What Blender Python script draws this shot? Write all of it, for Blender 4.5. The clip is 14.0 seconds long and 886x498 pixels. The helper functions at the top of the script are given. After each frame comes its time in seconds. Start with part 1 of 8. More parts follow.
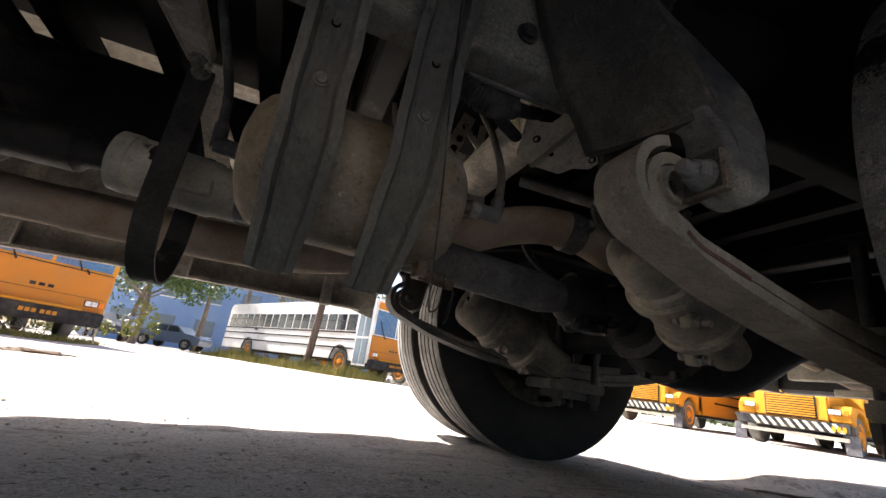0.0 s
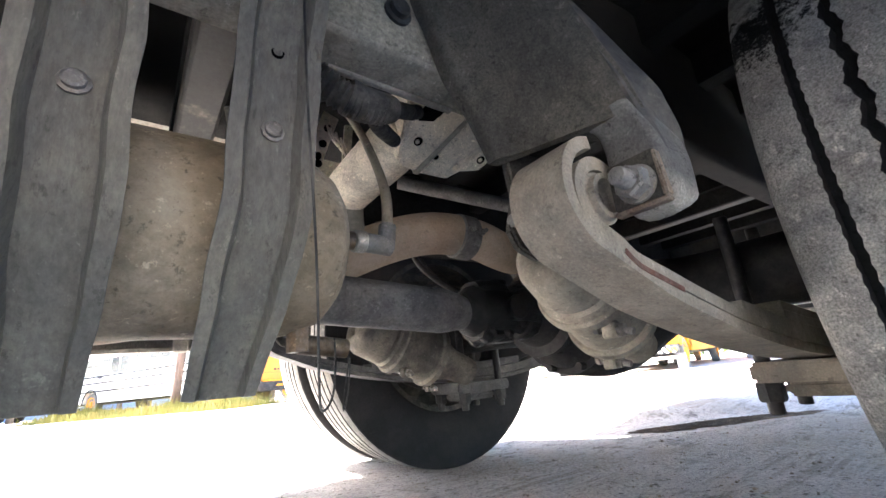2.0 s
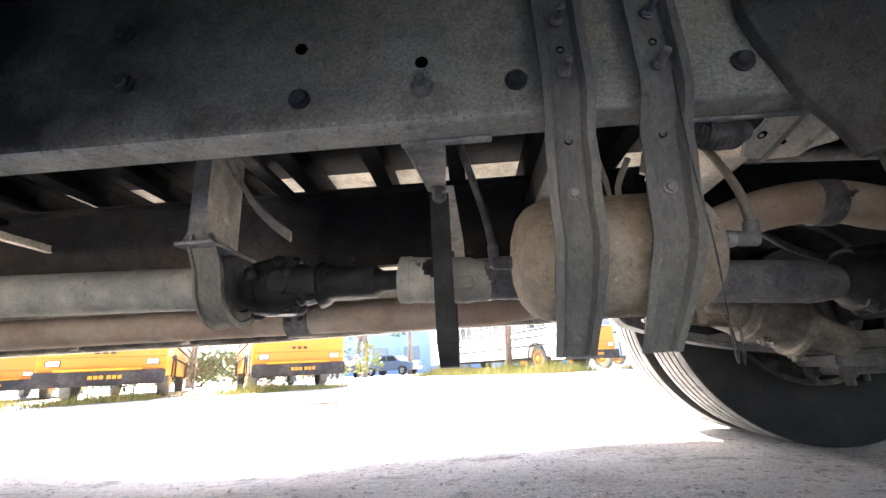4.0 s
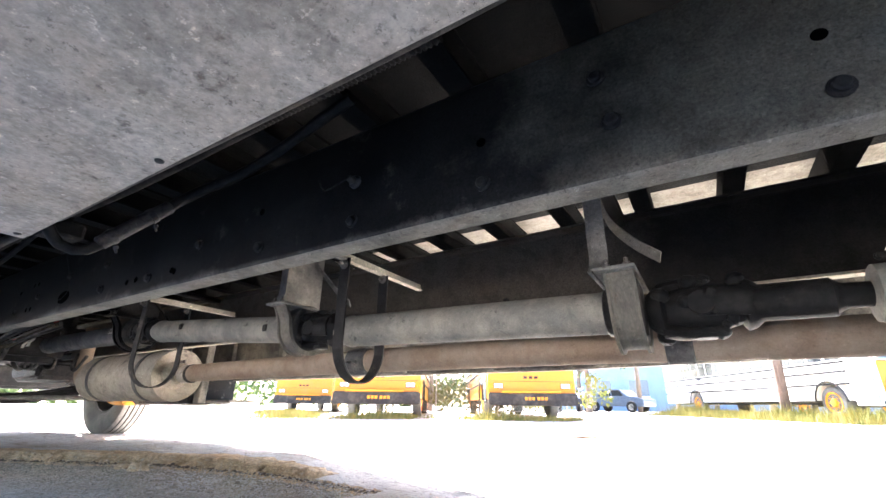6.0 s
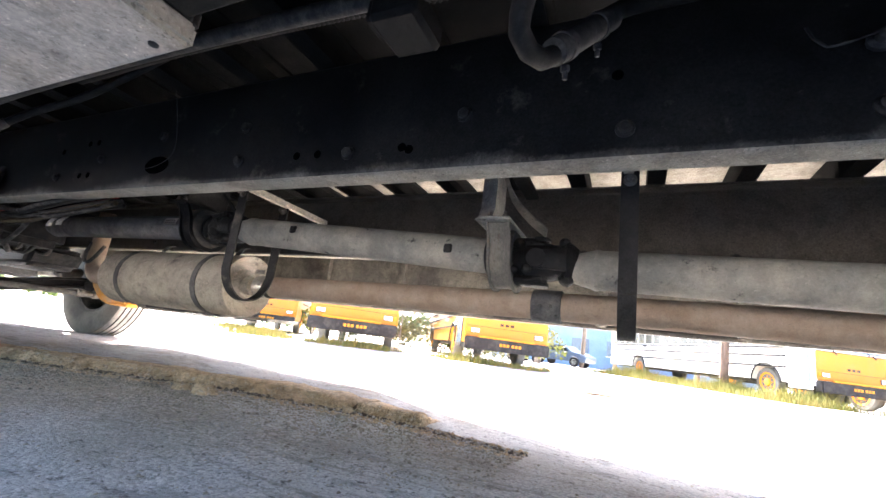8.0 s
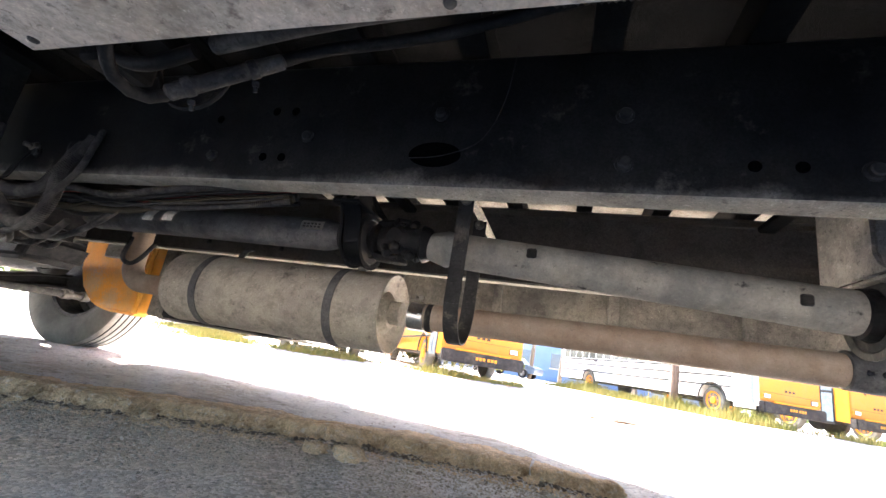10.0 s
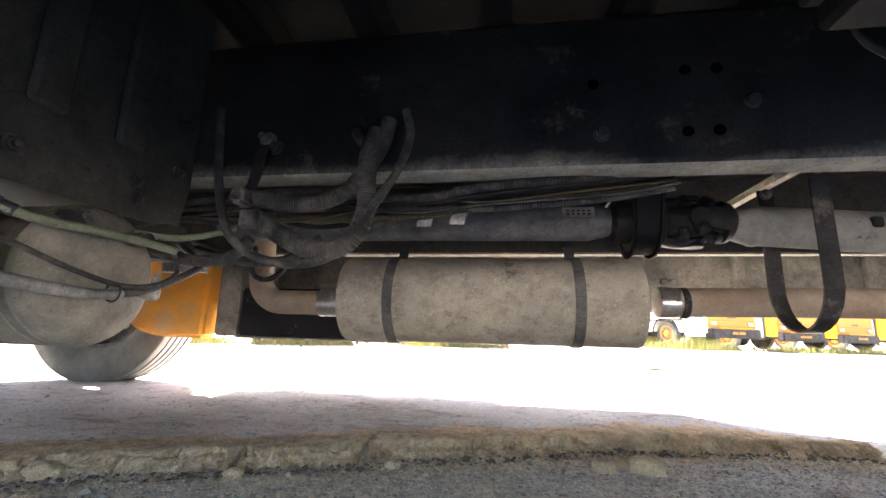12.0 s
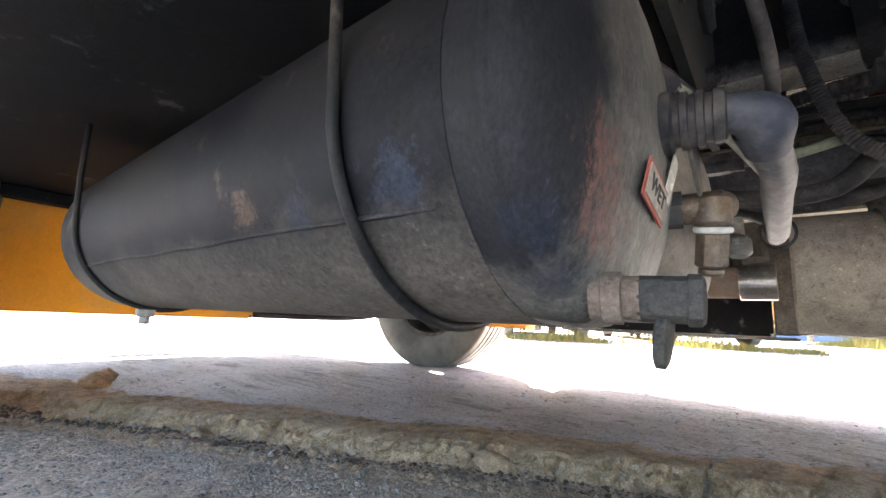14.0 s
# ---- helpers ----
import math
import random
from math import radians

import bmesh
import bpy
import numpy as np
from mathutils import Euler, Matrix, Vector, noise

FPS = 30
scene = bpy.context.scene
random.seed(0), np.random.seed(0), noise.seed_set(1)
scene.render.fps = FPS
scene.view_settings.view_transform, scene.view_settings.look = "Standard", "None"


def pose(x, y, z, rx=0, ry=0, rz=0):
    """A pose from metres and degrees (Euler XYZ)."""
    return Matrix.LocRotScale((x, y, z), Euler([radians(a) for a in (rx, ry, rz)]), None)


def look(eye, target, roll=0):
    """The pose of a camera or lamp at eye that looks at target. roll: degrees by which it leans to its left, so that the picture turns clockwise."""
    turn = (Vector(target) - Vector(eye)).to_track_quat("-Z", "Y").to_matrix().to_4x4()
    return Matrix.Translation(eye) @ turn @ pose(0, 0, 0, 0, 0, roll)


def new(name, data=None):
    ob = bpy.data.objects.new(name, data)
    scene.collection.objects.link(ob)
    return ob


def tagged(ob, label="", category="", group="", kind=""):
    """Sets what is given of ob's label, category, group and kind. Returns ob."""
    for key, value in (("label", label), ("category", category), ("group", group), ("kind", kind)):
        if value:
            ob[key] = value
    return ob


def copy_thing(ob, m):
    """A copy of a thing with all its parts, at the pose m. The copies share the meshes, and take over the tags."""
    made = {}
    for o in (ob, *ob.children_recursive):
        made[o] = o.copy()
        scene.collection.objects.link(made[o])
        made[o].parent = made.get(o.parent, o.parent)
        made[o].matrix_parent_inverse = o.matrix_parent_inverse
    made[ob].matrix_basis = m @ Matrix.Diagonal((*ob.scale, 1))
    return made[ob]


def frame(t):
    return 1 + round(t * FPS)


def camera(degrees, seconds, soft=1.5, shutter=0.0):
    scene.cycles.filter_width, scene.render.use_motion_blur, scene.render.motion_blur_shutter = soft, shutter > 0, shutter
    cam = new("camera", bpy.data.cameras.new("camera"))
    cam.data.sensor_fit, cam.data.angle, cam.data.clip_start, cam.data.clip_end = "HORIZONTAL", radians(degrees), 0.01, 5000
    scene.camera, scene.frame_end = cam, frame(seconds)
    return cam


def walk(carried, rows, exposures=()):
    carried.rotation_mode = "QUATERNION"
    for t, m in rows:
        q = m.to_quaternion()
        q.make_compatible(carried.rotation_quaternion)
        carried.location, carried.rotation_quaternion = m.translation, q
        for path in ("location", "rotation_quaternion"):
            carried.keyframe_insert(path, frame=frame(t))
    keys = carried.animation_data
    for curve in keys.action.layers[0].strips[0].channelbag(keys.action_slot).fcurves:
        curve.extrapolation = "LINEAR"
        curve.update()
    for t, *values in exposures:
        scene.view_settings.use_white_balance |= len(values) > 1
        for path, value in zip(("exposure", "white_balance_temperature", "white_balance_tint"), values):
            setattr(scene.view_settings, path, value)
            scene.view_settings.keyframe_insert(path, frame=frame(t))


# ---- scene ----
cam = camera(93.4, 14.0)
PATH = [
    (0, (-0.101, -0.398, 0.227), (0.539, 1.396, 0.835), 8.2),
    (0.5, (0.005, -0.266, 0.267), (1.285, 1.154, 0.855), 3.5),
    (1, (0.004, -0.224, 0.282), (1.439, 1.039, 0.871), 5.3),
    (1.5, (-0.047, -0.25, 0.304), (1.302, 1.105, 0.891), 0.5),
    (2, (-0.073, -0.291, 0.323), (1.084, 1.233, 0.903), -5.4),
    (2.5, (-0.089, -0.316, 0.339), (0.819, 1.373, 0.907), -7.1),
    (3, (-0.128, -0.357, 0.344), (0.366, 1.496, 0.912), -6.9),
    (3.5, (-0.192, -0.391, 0.343), (0.045, 1.51, 0.917), -7.2),
    (4, (-0.272, -0.494, 0.316), (-0.367, 1.427, 0.865), -3.0),
    (4.2, (-0.3, -0.533, 0.311), (-0.516, 1.376, 0.865), -2.0),
    (6.3, (-0.761, -0.634, 0.314), (-1.813, 0.923, 0.998), 2.5),
    (6.5, (-0.809, -0.656, 0.286), (-1.871, 0.969, 0.768), 3.9),
    (7, (-1.029, -0.667, 0.303), (-2.077, 0.994, 0.682), 5.7),
    (7.2, (-1.143, -0.662, 0.313), (-2.141, 1.025, 0.706), 6.1),
    (9.3, (-2.233, -0.661, 0.306), (-2.968, 1.139, 0.774), 7.9),
    (9.5, (-2.321, -0.66, 0.318), (-3.053, 1.14, 0.791), 7.1),
    (10, (-2.559, -0.677, 0.33), (-3.144, 1.168, 0.837), 9.5),
    (10.5, (-2.806, -0.696, 0.343), (-3.381, 1.149, 0.859), 5.2),
    (11, (-3.034, -0.683, 0.337), (-3.589, 1.169, 0.846), 4.0),
    (11.5, (-3.266, -0.696, 0.324), (-3.69, 1.218, 0.722), 4.3),
    (12, (-3.514, -0.687, 0.354), (-3.802, 1.254, 0.739), 1.6),
    (12.5, (-3.69, -0.633, 0.328), (-4.131, 1.285, 0.683), 6.8),
    (13, (-3.888, -0.542, 0.276), (-4.597, 1.301, 0.595), 5.4),
    (13.5, (-4.042, -0.526, 0.3), (-4.952, 1.231, 0.588), 1.8),
    (14, (-4.056, -0.615, 0.31), (-5.29, 0.923, 0.646), 2.6),
]
EXPOSURE = [(0.0, 2.0, 6400, 14), (0.5, 2.9, 6300, 13), (1.0, 3.88, 6050, 13), (1.5, 4.52, 6000, 13), (3.0, 4.26, 6000, 13), (4.2, 4.1, 6050, 13), (6.5, 4.30, 5950, 13), (9.5, 4.08, 6150, 14), (11.5, 4.14, 6200, 14), (12.5, 4.34, 6350, 15), (13.4, 4.48, 6400, 15), (14.0, 4.27, 6200, 14)]
walk(cam, [(t, look(eye, target, roll)) for t, eye, target, roll in PATH], EXPOSURE)

# ---- sky and sun ----
SUN_WAY = Vector((-0.6, 0.775, 1.0)).normalized()
world = bpy.data.worlds.new("sky")
scene.world = world
world.use_nodes = True
wn = world.node_tree.nodes
sky = wn.new("ShaderNodeTexSky")
sky.sky_type = "NISHITA"
sky.sun_disc = False
sky.sun_elevation = math.asin(SUN_WAY.z)
sky.sun_rotation = math.atan2(SUN_WAY.x, SUN_WAY.y)
sky.air_density, sky.dust_density, sky.ozone_density = 0.9, 2.6, 0.6
world.node_tree.links.new(sky.outputs[0], wn["Background"].inputs[0])
wn["Background"].inputs[1].default_value = 0.08
sun_data = bpy.data.lights.new("sun", "SUN")
sun_data.energy, sun_data.angle, sun_data.color = 5.0, radians(0.53), (1.0, 0.95, 0.86)
sun = new("sun", sun_data)
sun.matrix_world = look(SUN_WAY * 30, (0, 0, 0))

# ---- materials ----
def mat(name, base, rough=0.7, metal=0.0, dust=None, amount=0.4, scale=6.0, fine=90.0, bump=0.15, rust=None, rust_amount=0.2,
        contrast=0.15, spec=0.16, stretch=(1, 1, 1), rand=0.0, coat=0.0, low=None, zone=None, spot=None, wear=0.75, island=False):
    """A surface with a base colour, a second colour in large soft patches, optional rust spots, fine grain and relief."""
    m = bpy.data.materials.new(name)
    m.use_nodes = True
    nt = m.node_tree
    nodes, links = nt.nodes, nt.links
    bsdf = nodes["Principled BSDF"]
    geo = nodes.new("ShaderNodeNewGeometry")
    mapping = nodes.new("ShaderNodeMapping")
    mapping.inputs["Scale"].default_value = stretch
    links.new(geo.outputs["Position"], mapping.inputs["Vector"])

    def noise_tex(sc, detail, rough_=0.6):
        n = nodes.new("ShaderNodeTexNoise")
        n.inputs["Scale"].default_value, n.inputs["Detail"].default_value, n.inputs["Roughness"].default_value = sc, detail, rough_
        links.new(mapping.outputs[0], n.inputs["Vector"])
        return n

    def ramp(src, lo, hi):
        r = nodes.new("ShaderNodeMapRange")
        r.inputs["From Min"].default_value, r.inputs["From Max"].default_value = lo, hi
        links.new(src, r.inputs["Value"])
        return r.outputs[0]

    def mix(fac, a, b):
        x = nodes.new("ShaderNodeMix")
        x.data_type = "RGBA"
        if isinstance(fac, float):
            x.inputs[0].default_value = fac
        else:
            links.new(fac, x.inputs[0])
        for sock, v in ((x.inputs[6], a), (x.inputs[7], b)):
            if isinstance(v, tuple):
                sock.default_value = (*v, 1)
            else:
                links.new(v, sock)
        return x.outputs[2]

    col = tuple(base)
    big = noise_tex(scale, 6.0, 0.65)
    grain = noise_tex(fine * 1.5, 8.0, 0.78)
    if dust:
        c = 0.5 + (0.5 - amount) * 0.5
        col = mix(ramp(big.outputs["Fac"], c - 0.12, c + 0.12), col, tuple(dust))
    if rust:
        spots = noise_tex(scale * 2.3, 8.0, 0.7)
        c = 0.68 - rust_amount * 0.5
        col = mix(ramp(spots.outputs["Fac"], c - 0.03, c + 0.05), col, tuple(rust))
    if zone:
        # a second colour that grows along one axis: (axis, from, to, strength, colour)
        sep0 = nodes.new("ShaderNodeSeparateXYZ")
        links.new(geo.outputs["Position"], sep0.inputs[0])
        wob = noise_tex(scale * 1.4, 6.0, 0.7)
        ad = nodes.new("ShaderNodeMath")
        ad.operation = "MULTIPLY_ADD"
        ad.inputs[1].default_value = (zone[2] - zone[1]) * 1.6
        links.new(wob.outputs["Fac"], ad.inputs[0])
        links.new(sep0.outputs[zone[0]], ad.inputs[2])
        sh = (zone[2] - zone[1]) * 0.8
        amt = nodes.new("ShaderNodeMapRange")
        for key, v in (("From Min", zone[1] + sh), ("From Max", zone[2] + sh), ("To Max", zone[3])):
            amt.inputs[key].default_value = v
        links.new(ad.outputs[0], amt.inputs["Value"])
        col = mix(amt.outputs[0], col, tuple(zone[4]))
    for at_, size_, tone_, much in (spot if spot else ()):
        # a patch of flaking round one place: (place, radius, colour, strength)
        dist = nodes.new("ShaderNodeVectorMath")
        dist.operation = "DISTANCE"
        dist.inputs[1].default_value = at_
        links.new(geo.outputs["Position"], dist.inputs[0])
        fl = noise_tex(85.0, 9.0, 0.85)
        ad = nodes.new("ShaderNodeMath")
        ad.operation = "MULTIPLY_ADD"
        ad.inputs[1].default_value = -size_ * 5.0
        links.new(fl.outputs["Fac"], ad.inputs[0])
        links.new(dist.outputs["Value"], ad.inputs[2])
        amt = nodes.new("ShaderNodeMapRange")
        for key, v in (("From Min", -size_ * 1.55), ("From Max", -size_ * 2.05), ("To Max", much)):
            amt.inputs[key].default_value = v
        links.new(ad.outputs[0], amt.inputs["Value"])
        col = mix(amt.outputs[0], col, tuple(tone_))
    if low:
        # road dust caked on the lower edge, with a ragged upper border
        sep = nodes.new("ShaderNodeSeparateXYZ")
        links.new(geo.outputs["Position"], sep.inputs[0])
        wav = noise_tex(3.0, 7.0, 0.72)
        sc = nodes.new("ShaderNodeMath")
        sc.operation = "MULTIPLY_ADD"
        sc.inputs[1].default_value = -0.16
        links.new(wav.outputs["Fac"], sc.inputs[0])
        links.new(sep.outputs["Z"], sc.inputs[2])
        col = mix(ramp(sc.outputs[0], low[0] - 0.08 + 0.022, low[0] - 0.08 - 0.03), col, tuple(low[1:]))
    if wear:
        # fine chips and specks, dark and pale, and soft smears
        chips = noise_tex(70.0, 9.0, 0.82)
        smear = noise_tex(13.0, 9.0, 0.8)
        tint = nodes.new("ShaderNodeMix")
        tint.data_type, tint.blend_type = "RGBA", "MULTIPLY"
        tint.inputs[0].default_value = 1.0
        if isinstance(col, tuple):
            tint.inputs[6].default_value = (*col, 1)
        else:
            links.new(col, tint.inputs[6])
        dark = mix(ramp(smear.outputs["Fac"], 0.47, 0.60), (1 + 0.12 * wear,) * 3, (1 - 0.32 * wear,) * 3)
        dark = mix(ramp(chips.outputs["Fac"], 0.575, 0.60), dark, (1 - 0.6 * wear,) * 3)
        dark = mix(ramp(chips.outputs["Fac"], 0.41, 0.38), dark, (1 + 0.9 * wear,) * 3)
        links.new(dark, tint.inputs[7])
        col = tint.outputs[2]
    hsv = nodes.new("ShaderNodeHueSaturation")
    val = nodes.new("ShaderNodeMapRange")
    val.inputs["From Min"].default_value, val.inputs["From Max"].default_value = 0.36, 0.64
    val.inputs["To Min"].default_value, val.inputs["To Max"].default_value = 1 - contrast, 1 + contrast
    links.new(grain.outputs["Fac"], val.inputs["Value"])
    if rand:
        info = nodes.new("ShaderNodeObjectInfo")
        rr = nodes.new("ShaderNodeMapRange")
        rr.inputs["To Min"].default_value, rr.inputs["To Max"].default_value = 1 - rand, 1 + rand
        links.new(info.outputs["Random"], rr.inputs["Value"])
        mul = nodes.new("ShaderNodeMath")
        mul.operation = "MULTIPLY"
        links.new(val.outputs[0], mul.inputs[0])
        links.new(rr.outputs[0], mul.inputs[1])
        links.new(mul.outputs[0], hsv.inputs["Value"])
    else:
        links.new(val.outputs[0], hsv.inputs["Value"])
    if island:
        isl = nodes.new("ShaderNodeMapRange")
        isl.inputs["To Min"].default_value, isl.inputs["To Max"].default_value = 0.5, 1.15
        links.new(geo.outputs["Random Per Island"], isl.inputs["Value"])
        links.new(isl.outputs[0], hsv.inputs["Value"])
    if isinstance(col, tuple):
        hsv.inputs["Color"].default_value = (*col, 1)
    else:
        links.new(col, hsv.inputs["Color"])
    links.new(hsv.outputs[0], bsdf.inputs["Base Color"])
    rr2 = nodes.new("ShaderNodeMapRange")
    rr2.inputs["To Min"].default_value, rr2.inputs["To Max"].default_value = max(0.05, rough - 0.12), min(1.0, rough + 0.15)
    links.new(big.outputs["Fac"], rr2.inputs["Value"])
    links.new(rr2.outputs[0], bsdf.inputs["Roughness"])
    bsdf.inputs["Metallic"].default_value = metal
    bsdf.inputs["Specular IOR Level"].default_value = spec
    bsdf.inputs["Coat Weight"].default_value = coat
    if bump:
        b = nodes.new("ShaderNodeBump")
        b.inputs["Strength"].default_value, b.inputs["Distance"].default_value = bump, 0.006
        links.new(grain.outputs["Fac"], b.inputs["Height"])
        links.new(b.outputs[0], bsdf.inputs["Normal"])
    return m


M = {
    "frame": mat("dusty black chassis paint", (0.015, 0.015, 0.016), 0.55, dust=(0.045, 0.043, 0.039), amount=0.48, scale=3.5, fine=120, rust=(0.12, 0.105, 0.085), rust_amount=0.13, contrast=0.3),
    "frame_dusty": mat("pale dust on chassis steel", (0.143, 0.137, 0.13), 0.85, dust=(0.338, 0.319, 0.273), amount=0.55, scale=5, fine=140, contrast=0.2),
    "strap": mat("grey steel bracket", (0.105, 0.102, 0.092), 0.7, dust=(0.20, 0.186, 0.150), amount=0.45, scale=9, rust=(0.12, 0.085, 0.06), rust_amount=0.03, fine=140, contrast=0.22, stretch=(1, 1, 0.3), wear=0.5),
    "hanger": mat("dusty cast iron", (0.050, 0.048, 0.043), 0.8, dust=(0.092, 0.086, 0.070), amount=0.5, scale=8, fine=260, bump=0.35, contrast=0.35),
    "spring": mat("spring steel with dust", (0.180, 0.168, 0.142), 0.8, dust=(0.325, 0.288, 0.232), amount=0.6, scale=8, fine=220, bump=0.25, contrast=0.22, wear=0.5),
    "tank": mat("olive brown dusty tank paint", (0.217, 0.175, 0.119), 0.75, dust=(0.336, 0.301, 0.245), amount=0.4, scale=5, fine=120, contrast=0.12),
    "front_tank": mat("dusty olive grey tank paint", (0.12, 0.115, 0.10), 0.55, dust=(0.29, 0.265, 0.215), amount=0.5, scale=6, fine=160, rust=(0.05, 0.048, 0.044), rust_amount=0.08, contrast=0.15, wear=0.4),
    # wet tank: the paler lower side holds dust and painted ground bounce
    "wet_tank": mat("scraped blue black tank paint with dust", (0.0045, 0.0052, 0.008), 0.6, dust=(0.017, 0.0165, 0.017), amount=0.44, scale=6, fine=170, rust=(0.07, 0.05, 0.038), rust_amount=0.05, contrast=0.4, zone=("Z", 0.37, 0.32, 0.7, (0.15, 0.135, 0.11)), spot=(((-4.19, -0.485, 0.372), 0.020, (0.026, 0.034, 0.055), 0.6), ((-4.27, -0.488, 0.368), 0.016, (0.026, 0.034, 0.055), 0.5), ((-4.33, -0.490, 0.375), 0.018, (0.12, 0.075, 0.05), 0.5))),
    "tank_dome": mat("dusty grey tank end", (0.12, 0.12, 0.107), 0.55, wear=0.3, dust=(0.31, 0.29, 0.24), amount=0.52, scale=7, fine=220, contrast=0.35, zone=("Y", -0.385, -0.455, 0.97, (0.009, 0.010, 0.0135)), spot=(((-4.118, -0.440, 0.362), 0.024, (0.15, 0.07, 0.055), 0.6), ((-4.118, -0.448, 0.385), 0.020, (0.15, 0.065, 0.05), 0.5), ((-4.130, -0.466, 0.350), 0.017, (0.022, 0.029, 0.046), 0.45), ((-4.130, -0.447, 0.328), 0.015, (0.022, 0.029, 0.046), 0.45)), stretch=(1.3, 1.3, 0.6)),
    "shaft": mat("dusty grey driveshaft tube", (0.228, 0.222, 0.195), 0.7, dust=(0.39, 0.36, 0.295), amount=0.45, scale=9, fine=120, rust=(0.05, 0.048, 0.045), rust_amount=0.10, contrast=0.12, wear=0.35),
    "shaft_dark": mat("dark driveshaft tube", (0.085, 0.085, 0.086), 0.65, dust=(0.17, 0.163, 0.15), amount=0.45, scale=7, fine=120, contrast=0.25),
    "grease": mat("black grease on joint", (0.012, 0.012, 0.012), 0.45, dust=(0.03, 0.028, 0.025), amount=0.4, scale=20, fine=90, bump=0.5),
    "exhaust": mat("brown oxidised exhaust pipe", (0.29, 0.215, 0.155), 0.75, dust=(0.40, 0.33, 0.26), amount=0.4, scale=6, fine=150, contrast=0.12, wear=0.3),
    "muffler": mat("dusty aluminised muffler shell", (0.40, 0.36, 0.29), 0.65, metal=0.1, dust=(0.30, 0.265, 0.225), amount=0.36, scale=5, fine=200, bump=0.3, rust=(0.17, 0.15, 0.13), rust_amount=0.10, contrast=0.25),
    "clamp": mat("bright steel clamp", (0.55, 0.53, 0.50), 0.3, metal=0.9, scale=10, contrast=0.1, bump=0.05),
    "bolt": mat("dirty zinc bolt", (0.22, 0.21, 0.20), 0.5, metal=0.5, dust=(0.20, 0.18, 0.15), amount=0.5, scale=40, fine=200, contrast=0.2),
    "bolt_dark": mat("black painted rivet", (0.022, 0.022, 0.022), 0.5, dust=(0.05, 0.047, 0.043), amount=0.4, scale=60, contrast=0.2, spec=0.3),
    "brass": mat("tarnished brass fitting", (0.13, 0.09, 0.055), 0.5, metal=0.5, dust=(0.16, 0.135, 0.11), amount=0.5, scale=60, contrast=0.3),
    "blue_fitting": mat("blue black plastic elbow", (0.035, 0.04, 0.055), 0.5, dust=(0.10, 0.10, 0.105), amount=0.35, scale=30, contrast=0.2, spec=0.3),
    "foot": mat("pale worn cast iron", (0.10, 0.10, 0.095), 0.8, dust=(0.17, 0.165, 0.15), amount=0.5, scale=9, fine=260, bump=0.3, contrast=0.3, zone=("Z", 0.475, 0.452, 0.85, (0.36, 0.34, 0.29))),
    "rusty_edge": mat("brown rusty steel edge", (0.14, 0.105, 0.08), 0.85, dust=(0.21, 0.18, 0.145), amount=0.45, scale=30, fine=260, contrast=0.3),
    "bolt_grey": mat("grey zinc nut and bolt", (0.19, 0.188, 0.18), 0.6, metal=0.2, dust=(0.20, 0.19, 0.165), amount=0.4, scale=40, fine=200, contrast=0.2),
    "silver": mat("dusty pipe nipple", (0.36, 0.345, 0.31), 0.5, metal=0.4, dust=(0.30, 0.28, 0.235), amount=0.5, scale=60, contrast=0.15),
    "black_fitting": mat("black plastic fitting", (0.03, 0.03, 0.032), 0.45, dust=(0.12, 0.11, 0.10), amount=0.35, scale=30, contrast=0.2),
    "hose": mat("dusty black corrugated conduit", (0.026, 0.026, 0.027), 0.6, dust=(0.09, 0.085, 0.076), amount=0.4, scale=22, fine=150, contrast=0.25),
    # darker copy of the hose black, with shade put into the colour
    "hose_dark": mat("black rubber hose with shade in its colour", (0.009, 0.009, 0.0095), 0.6, dust=(0.03, 0.028, 0.025), amount=0.38, scale=18, fine=150, contrast=0.25),
    "hose_grey": mat("grey rubber hose with pale dust", (0.07, 0.07, 0.072), 0.45, dust=(0.22, 0.212, 0.20), amount=0.5, scale=18, fine=150, contrast=0.25, spec=0.3),
    "hose_green": mat("pale green nylon air line", (0.13, 0.15, 0.095), 0.5, dust=(0.2, 0.19, 0.16), amount=0.4, scale=25, contrast=0.1),
    "hose_tan": mat("tan rubber air hose", (0.20, 0.185, 0.15), 0.7, dust=(0.26, 0.24, 0.2), amount=0.4, scale=25, contrast=0.1),
    "wire_yellow": mat("dusty yellow wire", (0.06, 0.05, 0.032), 0.6, contrast=0.1),
    "valve_dust": mat("thick tan dust on a valve block", (0.62, 0.55, 0.44), 0.9, dust=(0.78, 0.71, 0.585), amount=0.5, scale=11, fine=200, bump=0.4, contrast=0.2),
    "paint_red": mat("faded red paint", (0.15, 0.055, 0.042), 0.8, dust=(0.17, 0.12, 0.095), amount=0.55, scale=40, fine=200, contrast=0.2),
    "wire_red": mat("red wire", (0.25, 0.03, 0.025), 0.6, contrast=0.1),
    "box_side": mat("dusty grey green steel panel", (0.020, 0.021, 0.019), 0.75, dust=(0.048, 0.047, 0.041), amount=0.5, scale=4, fine=160, rust=(0.05, 0.05, 0.046), rust_amount=0.12, contrast=0.2),
    "tag": mat("dirty white paper tag", (0.62, 0.59, 0.52), 0.8, dust=(0.38, 0.35, 0.29), amount=0.4, scale=40, contrast=0.12),
    "red": mat("red label border", (0.42, 0.10, 0.07), 0.6, dust=(0.32, 0.14, 0.10), amount=0.3, scale=60),
    "label_paper": mat("dusty cream label paper", (0.42, 0.385, 0.32), 0.8, dust=(0.30, 0.265, 0.21), amount=0.45, scale=60, contrast=0.12),
